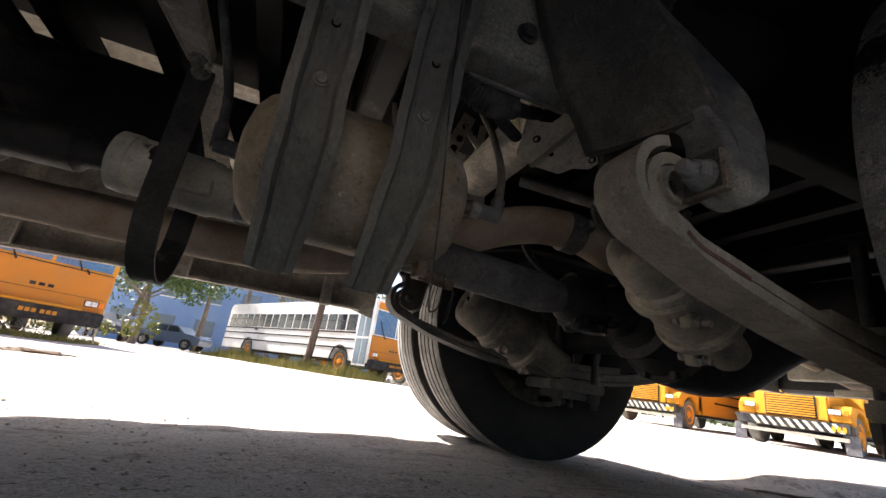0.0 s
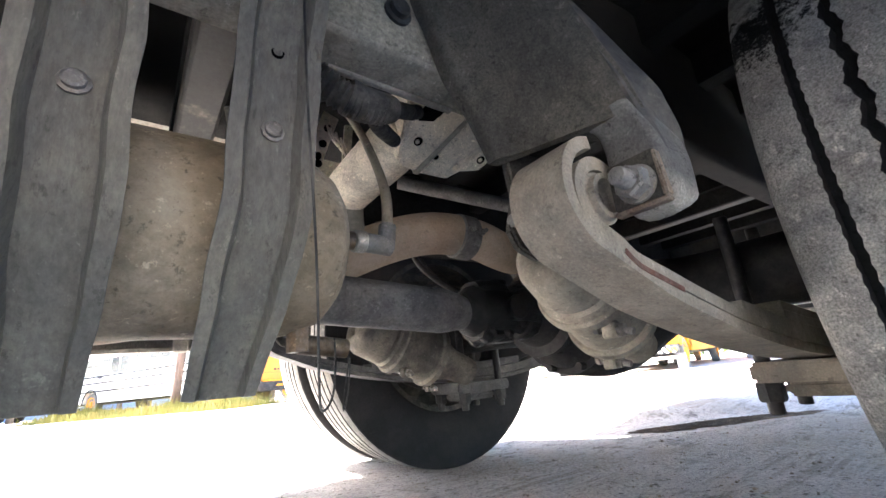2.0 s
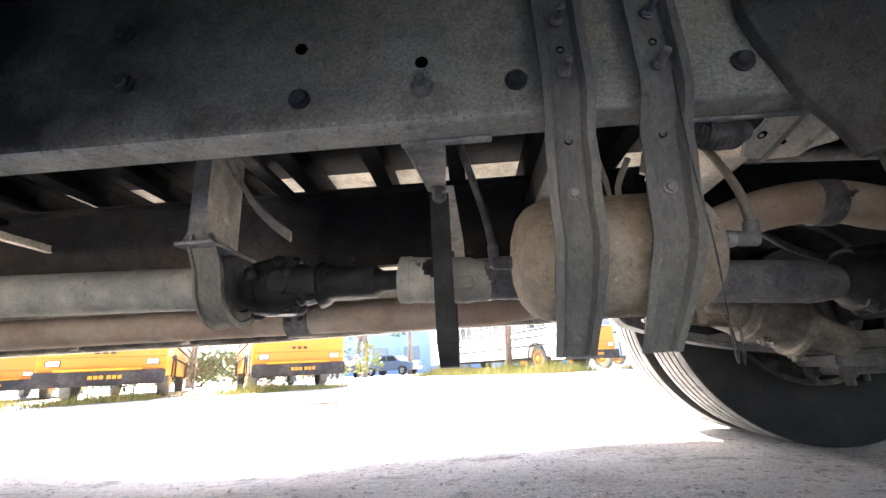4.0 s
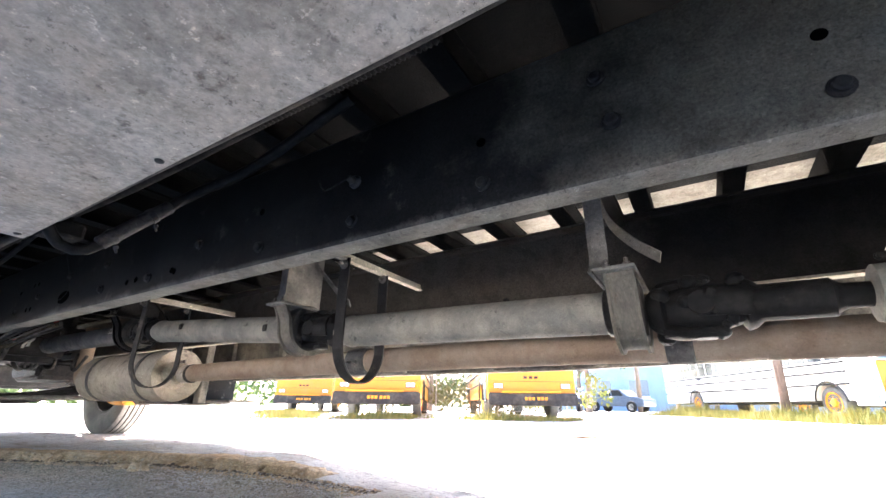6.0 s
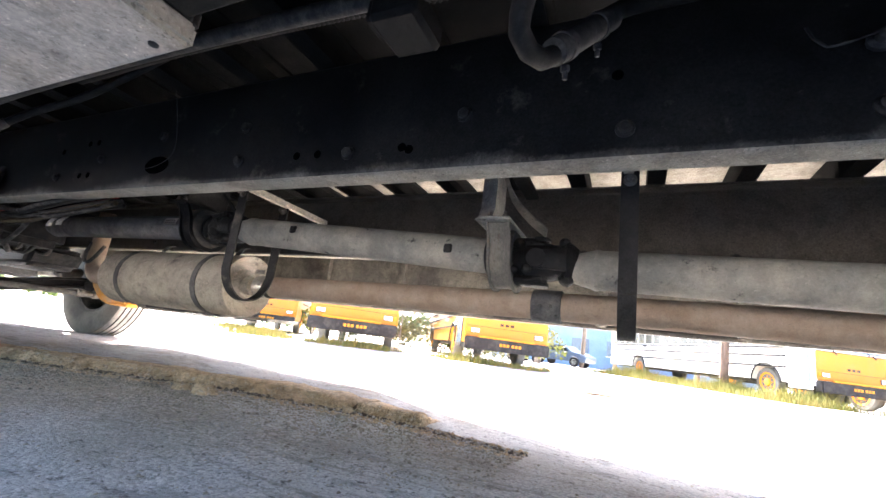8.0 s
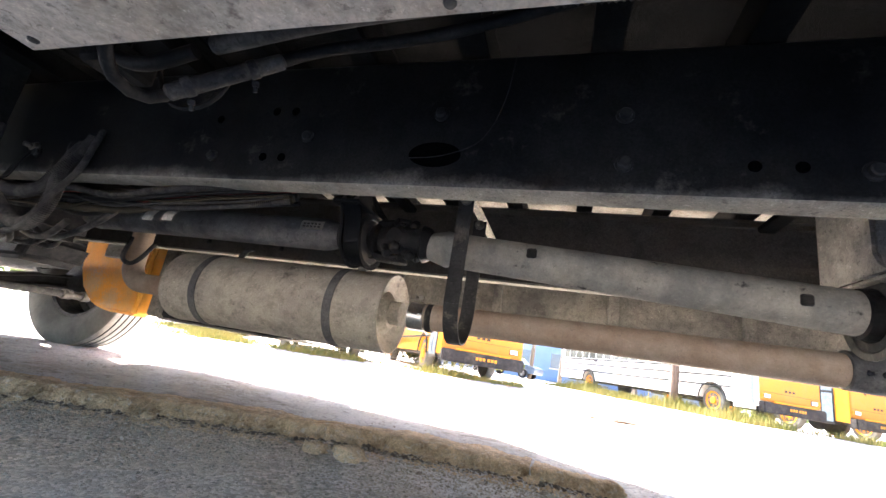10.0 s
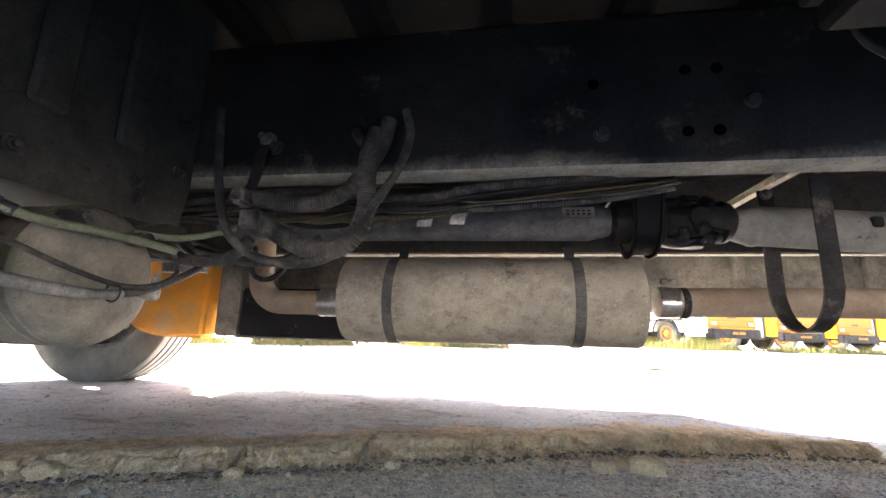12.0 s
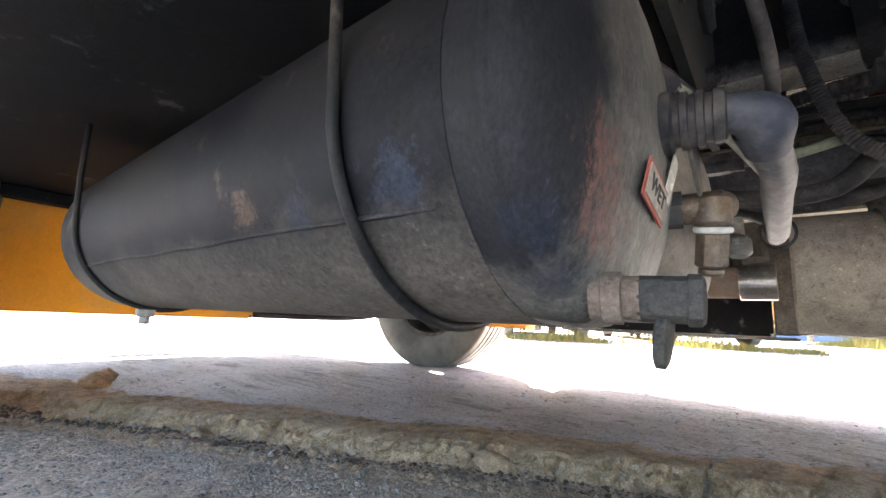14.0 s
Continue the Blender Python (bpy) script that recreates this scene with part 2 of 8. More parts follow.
    "ink": mat("worn black ink", (0.07, 0.065, 0.06), 0.7),
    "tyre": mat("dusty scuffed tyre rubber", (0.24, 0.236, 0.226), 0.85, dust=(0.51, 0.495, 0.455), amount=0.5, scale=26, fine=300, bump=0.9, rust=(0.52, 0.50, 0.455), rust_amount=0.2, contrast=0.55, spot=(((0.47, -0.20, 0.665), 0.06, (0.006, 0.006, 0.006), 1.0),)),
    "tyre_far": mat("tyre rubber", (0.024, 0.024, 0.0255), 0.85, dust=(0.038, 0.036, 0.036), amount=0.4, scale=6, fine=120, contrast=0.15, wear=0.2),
    "tread_worn": mat("dust grey tyre tread", (0.20, 0.195, 0.185), 0.9, dust=(0.32, 0.31, 0.29), amount=0.5, scale=8, fine=200, contrast=0.2),
    "groove": mat("dark rubber in tread groove", (0.02, 0.02, 0.02), 0.8, contrast=0.1),
    "rim": mat("dirty black wheel rim", (0.05, 0.05, 0.05), 0.6, dust=(0.13, 0.12, 0.1), amount=0.4, scale=15),
    "rim_orange": mat("orange wheel rim", (0.75, 0.27, 0.02), 0.5, contrast=0.1),
    "chamber": mat("dusty brake chamber", (0.19, 0.175, 0.143), 0.7, dust=(0.30, 0.268, 0.213), amount=0.5, scale=9, fine=150, contrast=0.15),
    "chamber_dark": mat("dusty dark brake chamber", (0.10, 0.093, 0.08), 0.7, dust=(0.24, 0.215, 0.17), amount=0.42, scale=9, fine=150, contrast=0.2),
    "axle": mat("oily black axle casting", (0.02, 0.02, 0.021), 0.55, dust=(0.05, 0.047, 0.043), amount=0.4, scale=14, fine=110, bump=0.4),
    # flange undersides: light off the sunlit ground is put into the paler colour
    "rail_under": mat("dusty rail underside paled by ground bounce", (0.25, 0.235, 0.195), 0.85, dust=(0.36, 0.335, 0.275), amount=0.5, scale=7, fine=160, bump=0.3, contrast=0.25),
    "crossmember": mat("tan dusted crossmember", (0.56, 0.50, 0.40), 0.85, dust=(0.74, 0.675, 0.55), amount=0.5, scale=11, fine=200, bump=0.4, contrast=0.3),
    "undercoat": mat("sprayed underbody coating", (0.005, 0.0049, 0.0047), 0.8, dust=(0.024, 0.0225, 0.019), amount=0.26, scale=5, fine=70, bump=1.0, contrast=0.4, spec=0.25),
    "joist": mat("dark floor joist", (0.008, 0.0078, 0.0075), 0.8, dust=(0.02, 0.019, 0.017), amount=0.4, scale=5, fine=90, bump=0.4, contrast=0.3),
    "skirt_in": mat("dusty inside of body skirt", (0.117, 0.111, 0.101), 0.9, dust=(0.273, 0.254, 0.215), amount=0.5, scale=4, fine=110, bump=0.3, contrast=0.3),
    "pan": mat("grey white storage box bottom", (0.49, 0.455, 0.39), 0.75, dust=(0.385, 0.345, 0.28), amount=0.45, scale=6, fine=60, rust=(0.16, 0.14, 0.115), rust_amount=0.1, contrast=0.22, bump=0.1),
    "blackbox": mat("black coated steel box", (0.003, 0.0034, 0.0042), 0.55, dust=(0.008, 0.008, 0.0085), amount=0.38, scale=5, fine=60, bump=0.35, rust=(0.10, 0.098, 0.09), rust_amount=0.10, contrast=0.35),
    "orange": mat("school bus orange paint", (0.83, 0.33, 0.02), 0.45, dust=(0.62, 0.33, 0.09), amount=0.35, scale=5, contrast=0.06, bump=0.03, wear=0.15),
    "orange_panel": mat("orange paint with a dusty patch", (0.80, 0.33, 0.03), 0.5, dust=(0.60, 0.33, 0.10), amount=0.35, scale=5, contrast=0.06, bump=0.03, wear=0.15, spot=(((-5.42, 1.24, 0.44), 0.11, (0.52, 0.36, 0.20), 0.75), ((-5.22, 1.24, 0.36), 0.09, (0.52, 0.36, 0.20), 0.7))),
    "yellow": mat("school bus yellow paint", (0.60, 0.26, 0.02), 0.4, dust=(0.52, 0.24, 0.03), amount=0.3, scale=1.2, contrast=0.05, bump=0.02, coat=0.2, wear=0.1),
    # parked buses: the orange dimmed in its base colour against the overexposed yard
    "faded_orange": mat("orange bus paint dimmed for the exposure", (0.52, 0.20, 0.03), 0.5, dust=(0.45, 0.20, 0.05), amount=0.35, scale=2.5, contrast=0.05, bump=0.02, wear=0.1),
    "white": mat("white bus paint", (0.80, 0.79, 0.76), 0.45, dust=(0.68, 0.66, 0.6), amount=0.35, scale=1.5, contrast=0.05, bump=0.02, wear=0.1),
    "black": mat("black trim", (0.025, 0.025, 0.027), 0.5, dust=(0.07, 0.068, 0.062), amount=0.35, scale=4),
    "grey_bumper": mat("dark grey bumper steel", (0.10, 0.10, 0.115), 0.6, dust=(0.17, 0.165, 0.165), amount=0.4, scale=5),
    "light_lens": mat("headlight lens", (0.78, 0.78, 0.76), 0.2, contrast=0.05, bump=0.0),
    "amber": mat("amber lens", (0.75, 0.20, 0.02), 0.3, contrast=0.05, bump=0.0),
    "window": mat("dark bus window glass", (0.02, 0.025, 0.03), 0.08, spec=0.6, dust=(0.05, 0.055, 0.06), amount=0.3, scale=2, contrast=0.1, bump=0.0),
    "door_glass": mat("grey blue door glass", (0.16, 0.21, 0.25), 0.12, spec=0.6, contrast=0.1, bump=0.0),
    "wood": mat("weathered utility pole wood", (0.09, 0.065, 0.05), 0.85, dust=(0.14, 0.105, 0.085), amount=0.4, scale=6, stretch=(1, 1, 0.12), fine=60, contrast=0.3),
    "bark": mat("tree bark", (0.14, 0.11, 0.085), 0.9, dust=(0.21, 0.18, 0.15), amount=0.4, scale=5, stretch=(1, 1, 0.3), fine=40, bump=0.8, contrast=0.3),
    "leaf": mat("tree leaves", (0.06, 0.10, 0.03), 0.6, dust=(0.12, 0.15, 0.045), amount=0.45, scale=0.9, contrast=0.3, bump=0.0),
    "leaf_light": mat("sunlit yellow green leaves", (0.13, 0.15, 0.03), 0.6, dust=(0.2, 0.18, 0.05), amount=0.45, scale=0.9, contrast=0.3, bump=0.0),
    "grass": mat("dry yellow green grass", (0.12, 0.13, 0.03), 0.8, dust=(0.25, 0.21, 0.07), amount=0.5, scale=1.5, contrast=0.3, bump=0.0),
    "building": mat("blue painted metal wall", (0.19, 0.29, 0.49), 0.6, dust=(0.26, 0.36, 0.53), amount=0.4, scale=0.3, contrast=0.06, bump=0.02),
    "car_dark": mat("dark blue car paint", (0.02, 0.03, 0.06), 0.3, coat=0.5, contrast=0.05, bump=0.0),
    "car_blue": mat("grey blue car paint", (0.09, 0.12, 0.17), 0.3, coat=0.5, contrast=0.05, bump=0.0),
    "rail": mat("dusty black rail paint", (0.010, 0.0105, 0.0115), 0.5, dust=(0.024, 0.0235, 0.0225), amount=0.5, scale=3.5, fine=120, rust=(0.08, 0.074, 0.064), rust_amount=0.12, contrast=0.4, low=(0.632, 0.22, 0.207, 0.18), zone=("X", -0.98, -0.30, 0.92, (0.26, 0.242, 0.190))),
    # the sky's reflection is put into the glass as a blue base colour
    "windshield": mat("windshield glass with reflected sky in its blue", (0.05, 0.13, 0.26), 0.1, spec=0.6, dust=(0.09, 0.17, 0.28), amount=0.4, scale=1.5, contrast=0.1, bump=0.0),
    "dirt": mat("dark brown dirt", (0.12, 0.09, 0.07), 0.95, dust=(0.2, 0.16, 0.12), amount=0.4, scale=14, fine=120, bump=0.8, contrast=0.4),
    # near-black base: the shade inside holes is put into the colour
    "hole": mat("unlit hollow", (0.003, 0.003, 0.003), 0.9, contrast=0.05, bump=0.0, spec=0.0),
    # far floor strip: bounced sunlight is put into the paler colour
    "floor_far": mat("tan dusted floor sheet paled by bounced sun", (0.42, 0.385, 0.325), 0.9, dust=(0.29, 0.26, 0.21), amount=0.45, scale=9, fine=120, bump=0.4, contrast=0.25),
    "tyre_dusty": mat("dust grey tyre sidewall", (0.11, 0.11, 0.102), 0.9, dust=(0.17, 0.165, 0.15), amount=0.5, scale=5, fine=200, bump=0.2, contrast=0.15, wear=0.3),
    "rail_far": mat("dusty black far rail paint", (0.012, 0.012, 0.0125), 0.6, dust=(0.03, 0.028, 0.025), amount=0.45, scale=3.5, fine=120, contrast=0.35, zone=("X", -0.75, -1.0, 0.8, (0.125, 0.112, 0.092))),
    "rubble": mat("broken tan pavement", (0.64, 0.47, 0.29), 0.95, dust=(0.34, 0.22, 0.125), amount=0.36, scale=24, fine=260, bump=1.0, rust=(0.60, 0.50, 0.38), rust_amount=0.22, contrast=0.5),
    "pebble": mat("grey pebbles", (0.40, 0.335, 0.26), 0.9, dust=(0.46, 0.395, 0.31), amount=0.45, scale=30, fine=300, contrast=0.3, bump=0.3, island=True),
}


def ground_material(title, gravel):
    """Dusty worn paving: pale dust, exposed aggregate, damp-dark stains and sandy patches."""
    m = bpy.data.materials.new(title)
    m.use_nodes = True
    nodes, links = m.node_tree.nodes, m.node_tree.links
    bsdf = nodes["Principled BSDF"]
    geo = nodes.new("ShaderNodeNewGeometry")

    def tex(sc, detail, rough_=0.6, stretch=(1, 1, 1)):
        mp = nodes.new("ShaderNodeMapping")
        mp.inputs["Scale"].default_value = stretch
        links.new(geo.outputs["Position"], mp.inputs["Vector"])
        n = nodes.new("ShaderNodeTexNoise")
        n.inputs["Scale"].default_value, n.inputs["Detail"].default_value, n.inputs["Roughness"].default_value = sc, detail, rough_
        links.new(mp.outputs[0], n.inputs["Vector"])
        return n.outputs["Fac"]

    def step(src, lo, hi, a=0.0, b=1.0):
        r = nodes.new("ShaderNodeMapRange")
        for key, v in (("From Min", lo), ("From Max", hi), ("To Min", a), ("To Max", b)):
            r.inputs[key].default_value = v
        links.new(src, r.inputs["Value"])
        return r.outputs[0]

    def mix(fac, a, b, how="MIX"):
        x = nodes.new("ShaderNodeMix")
        x.data_type, x.blend_type = "RGBA", how
        if isinstance(fac, float):
            x.inputs[0].default_value = fac
        else:
            links.new(fac, x.inputs[0])
        for sock, v in ((x.inputs[6], a), (x.inputs[7], b)):
            if isinstance(v, tuple):
                sock.default_value = (*v, 1)
            else:
                links.new(v, sock)
        return x.outputs[2]

    col = mix(step(tex(1.3, 5), 0.42, 0.6), (0.535, 0.493, 0.452), (0.605, 0.563, 0.52))
    col = mix(step(tex(5, 7, 0.7), 0.57, 0.70, 0.0, 0.85), col, (0.23, 0.217, 0.20))
    col = mix(step(tex(17, 6, 0.75), 0.60, 0.70, 0.0, 0.7), col, (0.19, 0.172, 0.15))
    col = mix(step(tex(9, 6, 0.7), 0.60, 0.72, 0.0, 0.8), col, (0.58, 0.555, 0.50))
    col = mix(step(tex(2.2, 7, 0.75, (1.0, 2.6, 1.0)), 0.56, 0.64, 0.0, 0.85), col, (0.21, 0.19, 0.165))
    col = mix(step(tex(0.9, 5, 0.6), 0.50, 0.62, 0.0, 0.55), col, (0.40, 0.345, 0.27))
    col = mix(step(tex(30, 5, 0.75), 0.58, 0.63, 0.0, 0.85), col, (0.13, 0.115, 0.10))
    col = mix(step(tex(120, 4, 0.7), 0.585, 0.64, 0.0, 0.75), col, (0.13, 0.12, 0.11))
    col = mix(step(tex(95, 4, 0.7, (1.0, 1.3, 1.0)), 0.61, 0.66, 0.0, 0.6), col, (0.66, 0.63, 0.585))
    # sand swept into fine streaks, brown silt and dark oily spots
    streaks = nodes.new("ShaderNodeMath")
    streaks.operation = "MULTIPLY"
    links.new(step(tex(2.6, 6, 0.62, (0.9, 11.0, 1.0)), 0.50, 0.60, 0.0, 1.0), streaks.inputs[0])
    links.new(step(tex(1.1, 4, 0.55), 0.48, 0.60, 0.0, 0.6), streaks.inputs[1])
    col = mix(streaks.outputs[0], col, (0.27, 0.235, 0.195))
    col = mix(step(tex(0.75, 6, 0.68, (1.0, 1.6, 1.0)), 0.52, 0.66, 0.0, 0.65), col, (0.36, 0.30, 0.235))
    col = mix(step(tex(3.1, 7, 0.72), 0.64, 0.71, 0.0, 0.8), col, (0.10, 0.09, 0.085))
    if gravel:
        # brown crumbled gravel along the broken edge, patchy, fading out to the rear
        sep = nodes.new("ShaderNodeSeparateXYZ")
        links.new(geo.outputs["Position"], sep.inputs[0])
        brown = mix(step(tex(26, 8, 0.8), 0.42, 0.60), (0.68, 0.53, 0.375), (0.47, 0.355, 0.245))
        brown = mix(step(tex(60, 8, 0.8), 0.58, 0.66), brown, (0.56, 0.46, 0.345))
        amount = nodes.new("ShaderNodeMath")
        amount.operation = "MULTIPLY"
        links.new(step(sep.outputs[0], -2.7, -3.6), amount.inputs[0])
        links.new(step(tex(3.2, 6, 0.7), 0.40, 0.52, 0.72, 1.0), amount.inputs[1])
        col = mix(amount.outputs[0], col, brown)
    vor = nodes.new("ShaderNodeTexVoronoi")
    vor.inputs["Scale"].default_value = 170
    links.new(geo.outputs["Position"], vor.inputs["Vector"])
    if gravel:
        vor.inputs["Scale"].default_value = 120
    stones = nodes.new("ShaderNodeSeparateColor")
    links.new(vor.outputs["Color"], stones.inputs[0])
    shade = step(stones.outputs[0], 0.0, 1.0, 0.62 if gravel else 0.66, 1.38 if gravel else 1.26)
    grey = nodes.new("ShaderNodeCombineColor")
    for k in range(3):
        links.new(shade, grey.inputs[k])
    col = mix(step(tex(2.0, 4), 0.4, 0.62, 0.45, 1.0), col, mix(1.0, col, grey.outputs[0], "MULTIPLY"))
    links.new(col, bsdf.inputs["Base Color"])
    bsdf.inputs["Roughness"].default_value = 0.93
    bsdf.inputs["Specular IOR Level"].default_value = 0.2
    b1 = nodes.new("ShaderNodeBump")
    b1.inputs["Strength"].default_value, b1.inputs["Distance"].default_value = 0.6 if gravel else 0.4, 0.005
    links.new(vor.outputs["Distance"], b1.inputs["Height"])
    b1.invert = True
    b2 = nodes.new("ShaderNodeBump")
    b2.inputs["Strength"].default_value, b2.inputs["Distance"].default_value = 0.5 if gravel else 0.55, 0.022
    links.new(tex(45, 9, 0.78), b2.inputs["Height"])
    links.new(b1.outputs[0], b2.inputs["Normal"])
    links.new(b2.outputs[0], bsdf.inputs["Normal"])
    return m


M["ground"] = ground_material("dusty worn paving", False)
M["gravel"] = ground_material("brown crumbled gravel", True)


# ---- mesh helpers ----
ORIGIN = {}


def thing(name, label, category, at=(0, 0, 0), group="", kind=""):
    ob = new(name)
    ob.location = at
    ob.empty_display_size = 0.1
    ORIGIN[ob.name] = Vector(at)
    return tagged(ob, label, category, group, kind)


def finish(bm, material, name, shift=(0, 0, 0), smooth=38):
    if shift != (0, 0, 0):
        bmesh.ops.translate(bm, verts=bm.verts, vec=-Vector(shift))
    bmesh.ops.recalc_face_normals(bm, faces=bm.faces)
    me = bpy.data.meshes.new(name)
    bm.to_mesh(me)
    bm.free()
    mats = material if isinstance(material, (list, tuple)) else [material]
    for k in mats:
        me.materials.append(M[k])
    me.shade_smooth()
    me.set_sharp_from_angle(angle=radians(smooth))
    return me


def part(name, bm, material, parent=None, label="", smooth=38):
    at = ORIGIN[parent.name] if parent else Vector((0, 0, 0))
    ob = new(name, finish(bm, material, name, tuple(at), smooth))
    if parent:
        ob.parent = parent
        ORIGIN[ob.name] = at
    return tagged(ob, label)


def single(name, bm, material, label, category, group="", kind="", at=(0, 0, 0), smooth=38):
    ob = new(name, finish(bm, material, name, tuple(at), smooth))
    ob.location = at
    ORIGIN[ob.name] = Vector(at)
    return tagged(ob, label, category, group, kind)


def skin(bm, rings, caps=True, loop=False, mi=0):
    vs = [[bm.verts.new(p) for p in ring] for ring in rings]
    n = len(vs[0])
    pairs = list(zip(vs, vs[1:])) + ([(vs[-1], vs[0])] if loop else [])
    for a, b in pairs:
        for i in range(n):
            f = bm.faces.new((a[i], a[(i + 1) % n], b[(i + 1) % n], b[i]))
            f.material_index = mi
    if caps and not loop:
        for ring in (vs[0], vs[-1]):
            f = bm.faces.new(ring)
            f.material_index = mi
    return vs


def axes(d):
    d = Vector(d).normalized()
    u = d.cross(Vector((0, 0, 1)))
    if u.length < 0.05:
        u = d.cross(Vector((0, 1, 0)))
    u.normalize()
    return d, u, d.cross(u)


def lathe(bm, o, d, prof, n=28, mi=0, phase=0.0, caps=True):
    """A turned form: profile of (distance along d, radius)."""
    d, u, v = axes(d)
    o = Vector(o)
    rings = [[o + d * a + (u * math.cos(2 * math.pi * i / n + phase) + v * math.sin(2 * math.pi * i / n + phase)) * max(r, 1e-4) for i in range(n)] for a, r in prof]
    return skin(bm, rings, caps, mi=mi)


def rod(bm, a, b, r, r2=None, n=16, bevel=0.0, mi=0):
    a, b = Vector(a), Vector(b)
    r2 = r if r2 is None else r2
    length = (b - a).length
    if bevel:
        prof = [(0, r - bevel), (bevel, r), (length - bevel, r2), (length, r2 - bevel)]
    else:
        prof = [(0, r), (length, r2)]
    lathe(bm, a, b - a, prof, n, mi)


def hexbolt(bm, o, d, r, h, shank=0.0, washer=0.0):
    d = Vector(d).normalized()
    o = Vector(o)
    if washer:
        rod(bm, o, o + d * 0.003, washer, n=18)
    lathe(bm, o, d, [(0, r), (h * 0.85, r), (h, r * 0.86)], 6)
    if shank:
        lathe(bm, o + d * h, d, [(0, r * 0.55), (shank * 0.9, r * 0.55), (shank, r * 0.45)], 12)


def catmull(pts, step=0.01, closed=False):
    p = [Vector(q) for q in pts]
    if len(p) < 3:
        count = max(2, int((p[1] - p[0]).length / step))
        return [p[0].lerp(p[1], i / count) for i in range(count + 1)]
    ext = [2 * p[0] - p[1]] + p + [2 * p[-1] - p[-2]]
    out = []
    for i in range(1, len(ext) - 2):
        a, b, c, e = ext[i - 1:i + 3]
        count = max(2, int((c - b).length / step))
        for k in range(count):
            t = k / count
            out.append(0.5 * (2 * b + (c - a) * t + (2 * a - 5 * b + 4 * c - e) * t * t + (3 * b - a - 3 * c + e) * t ** 3))
    out.append(p[-1])
    return out


def tube(bm, pts, r, n=10, step=0.015, ridges=0.0, pitch=0.006, mi=0, straight=False):
    """A pipe along a smooth path; ridges gives corrugated conduit."""
    path = [Vector(q) for q in pts] if straight else catmull(pts, pitch / 2 if ridges else step)
    rings = []
    ref = None
    for i, q in enumerate(path):
        d = (path[min(i + 1, len(path) - 1)] - path[max(i - 1, 0)]).normalized()
        if ref is None:
            ref = axes(d)[1]
        ref = (ref - d * ref.dot(d)).normalized()
        v = d.cross(ref)
        rr = r(i / (len(path) - 1)) if callable(r) else r
        if ridges:
            rr += ridges if i % 2 else -ridges
        rings.append([q + (ref * math.cos(2 * math.pi * k / n) + v * math.sin(2 * math.pi * k / n)) * rr for k in range(n)])
    skin(bm, rings, mi=mi)


def band(bm, pts, width, thick, side, smooth_path=True, step=0.012, mi=0):
    """A flat strap of rectangular section along a path, its width along side."""
    path = catmull(pts, step) if smooth_path else [Vector(q) for q in pts]
    side = Vector(side).normalized()
    rings = []
    for i, q in enumerate(path):
        d = (path[min(i + 1, len(path) - 1)] - path[max(i - 1, 0)]).normalized()
        nrm = d.cross(side).normalized()
        w = width(i / (len(path) - 1)) if callable(width) else width
        a, b = side * w / 2, nrm * thick / 2
        rings.append([q + a + b, q - a + b, q - a - b, q + a - b])
    skin(bm, rings, mi=mi)


def box(bm, x, y, z, bevel=0.0, mi=0, seg=1):
    b2 = bmesh.new()
    vs = [b2.verts.new((a, b, c)) for a in x for b in y for c in z]
    for q in ((0, 1, 3, 2), (4, 6, 7, 5), (0, 4, 5, 1), (2, 3, 7, 6), (0, 2, 6, 4), (1, 5, 7, 3)):
        b2.faces.new([vs[i] for i in q])
    if bevel:
        bmesh.ops.bevel(b2, geom=b2.edges[:], offset=bevel, segments=seg, affect="EDGES")
    merge(bm, b2, mi=mi)


def merge(bm, other, m=None, mi=0):
    if m is not None:
        bmesh.ops.transform(other, matrix=m, verts=other.verts)
    table = {}
    for v in other.verts:
        table[v] = bm.verts.new(v.co)
    for f in other.faces:
        nf = bm.faces.new([table[v] for v in f.verts])
        nf.material_index = mi
    other.free()


def prism(bm, pts, axis, a, b, bevel=0.0, seg=2, mi=0):
    """A flat shape of points in the two other axes, drawn out along one axis from a to b."""
    def at(p, c):
        return {"x": (c, p[0], p[1]), "y": (p[0], c, p[1]), "z": (p[0], p[1], c)}[axis]
    b2 = bmesh.new()
    lo = [b2.verts.new(at(p, a)) for p in pts]
    hi = [b2.verts.new(at(p, b)) for p in pts]
    b2.faces.new(lo)
    b2.faces.new(hi[::-1])
    for i in range(len(pts)):
        j = (i + 1) % len(pts)
        b2.faces.new((lo[i], lo[j], hi[j], hi[i]))
    if bevel:
        bmesh.ops.recalc_face_normals(b2, faces=b2.faces)
        bmesh.ops.bevel(b2, geom=b2.edges[:], offset=bevel, segments=seg, affect="EDGES", clamp_overlap=True)
    merge(bm, b2, mi=mi)


def arc(cx, cz, r, a0, a1, n=8):
    return [(cx + r * math.cos(radians(a0 + (a1 - a0) * i / n)), cz + r * math.sin(radians(a0 + (a1 - a0) * i / n))) for i in range(n + 1)]

# ---- ground ----
STEP_LINE = [(-6.6, -0.62), (-5.95, -0.34), (-5.67, -0.28), (-5.35, -0.11), (-5.04, 0.03), (-4.77, 0.15), (-4.44, 0.32), (-4.14, 0.43), (-3.73, 0.60), (-3.17, 0.83), (-2.77, 0.91), (-2.42, 0.96)]


def step_y(x):
    for (x0, y0), (x1, y1) in zip(STEP_LINE, STEP_LINE[1:]):
        if x <= x1:
            return y0 + (y1 - y0) * (x - x0) / (x1 - x0)
    return STEP_LINE[-1][1]


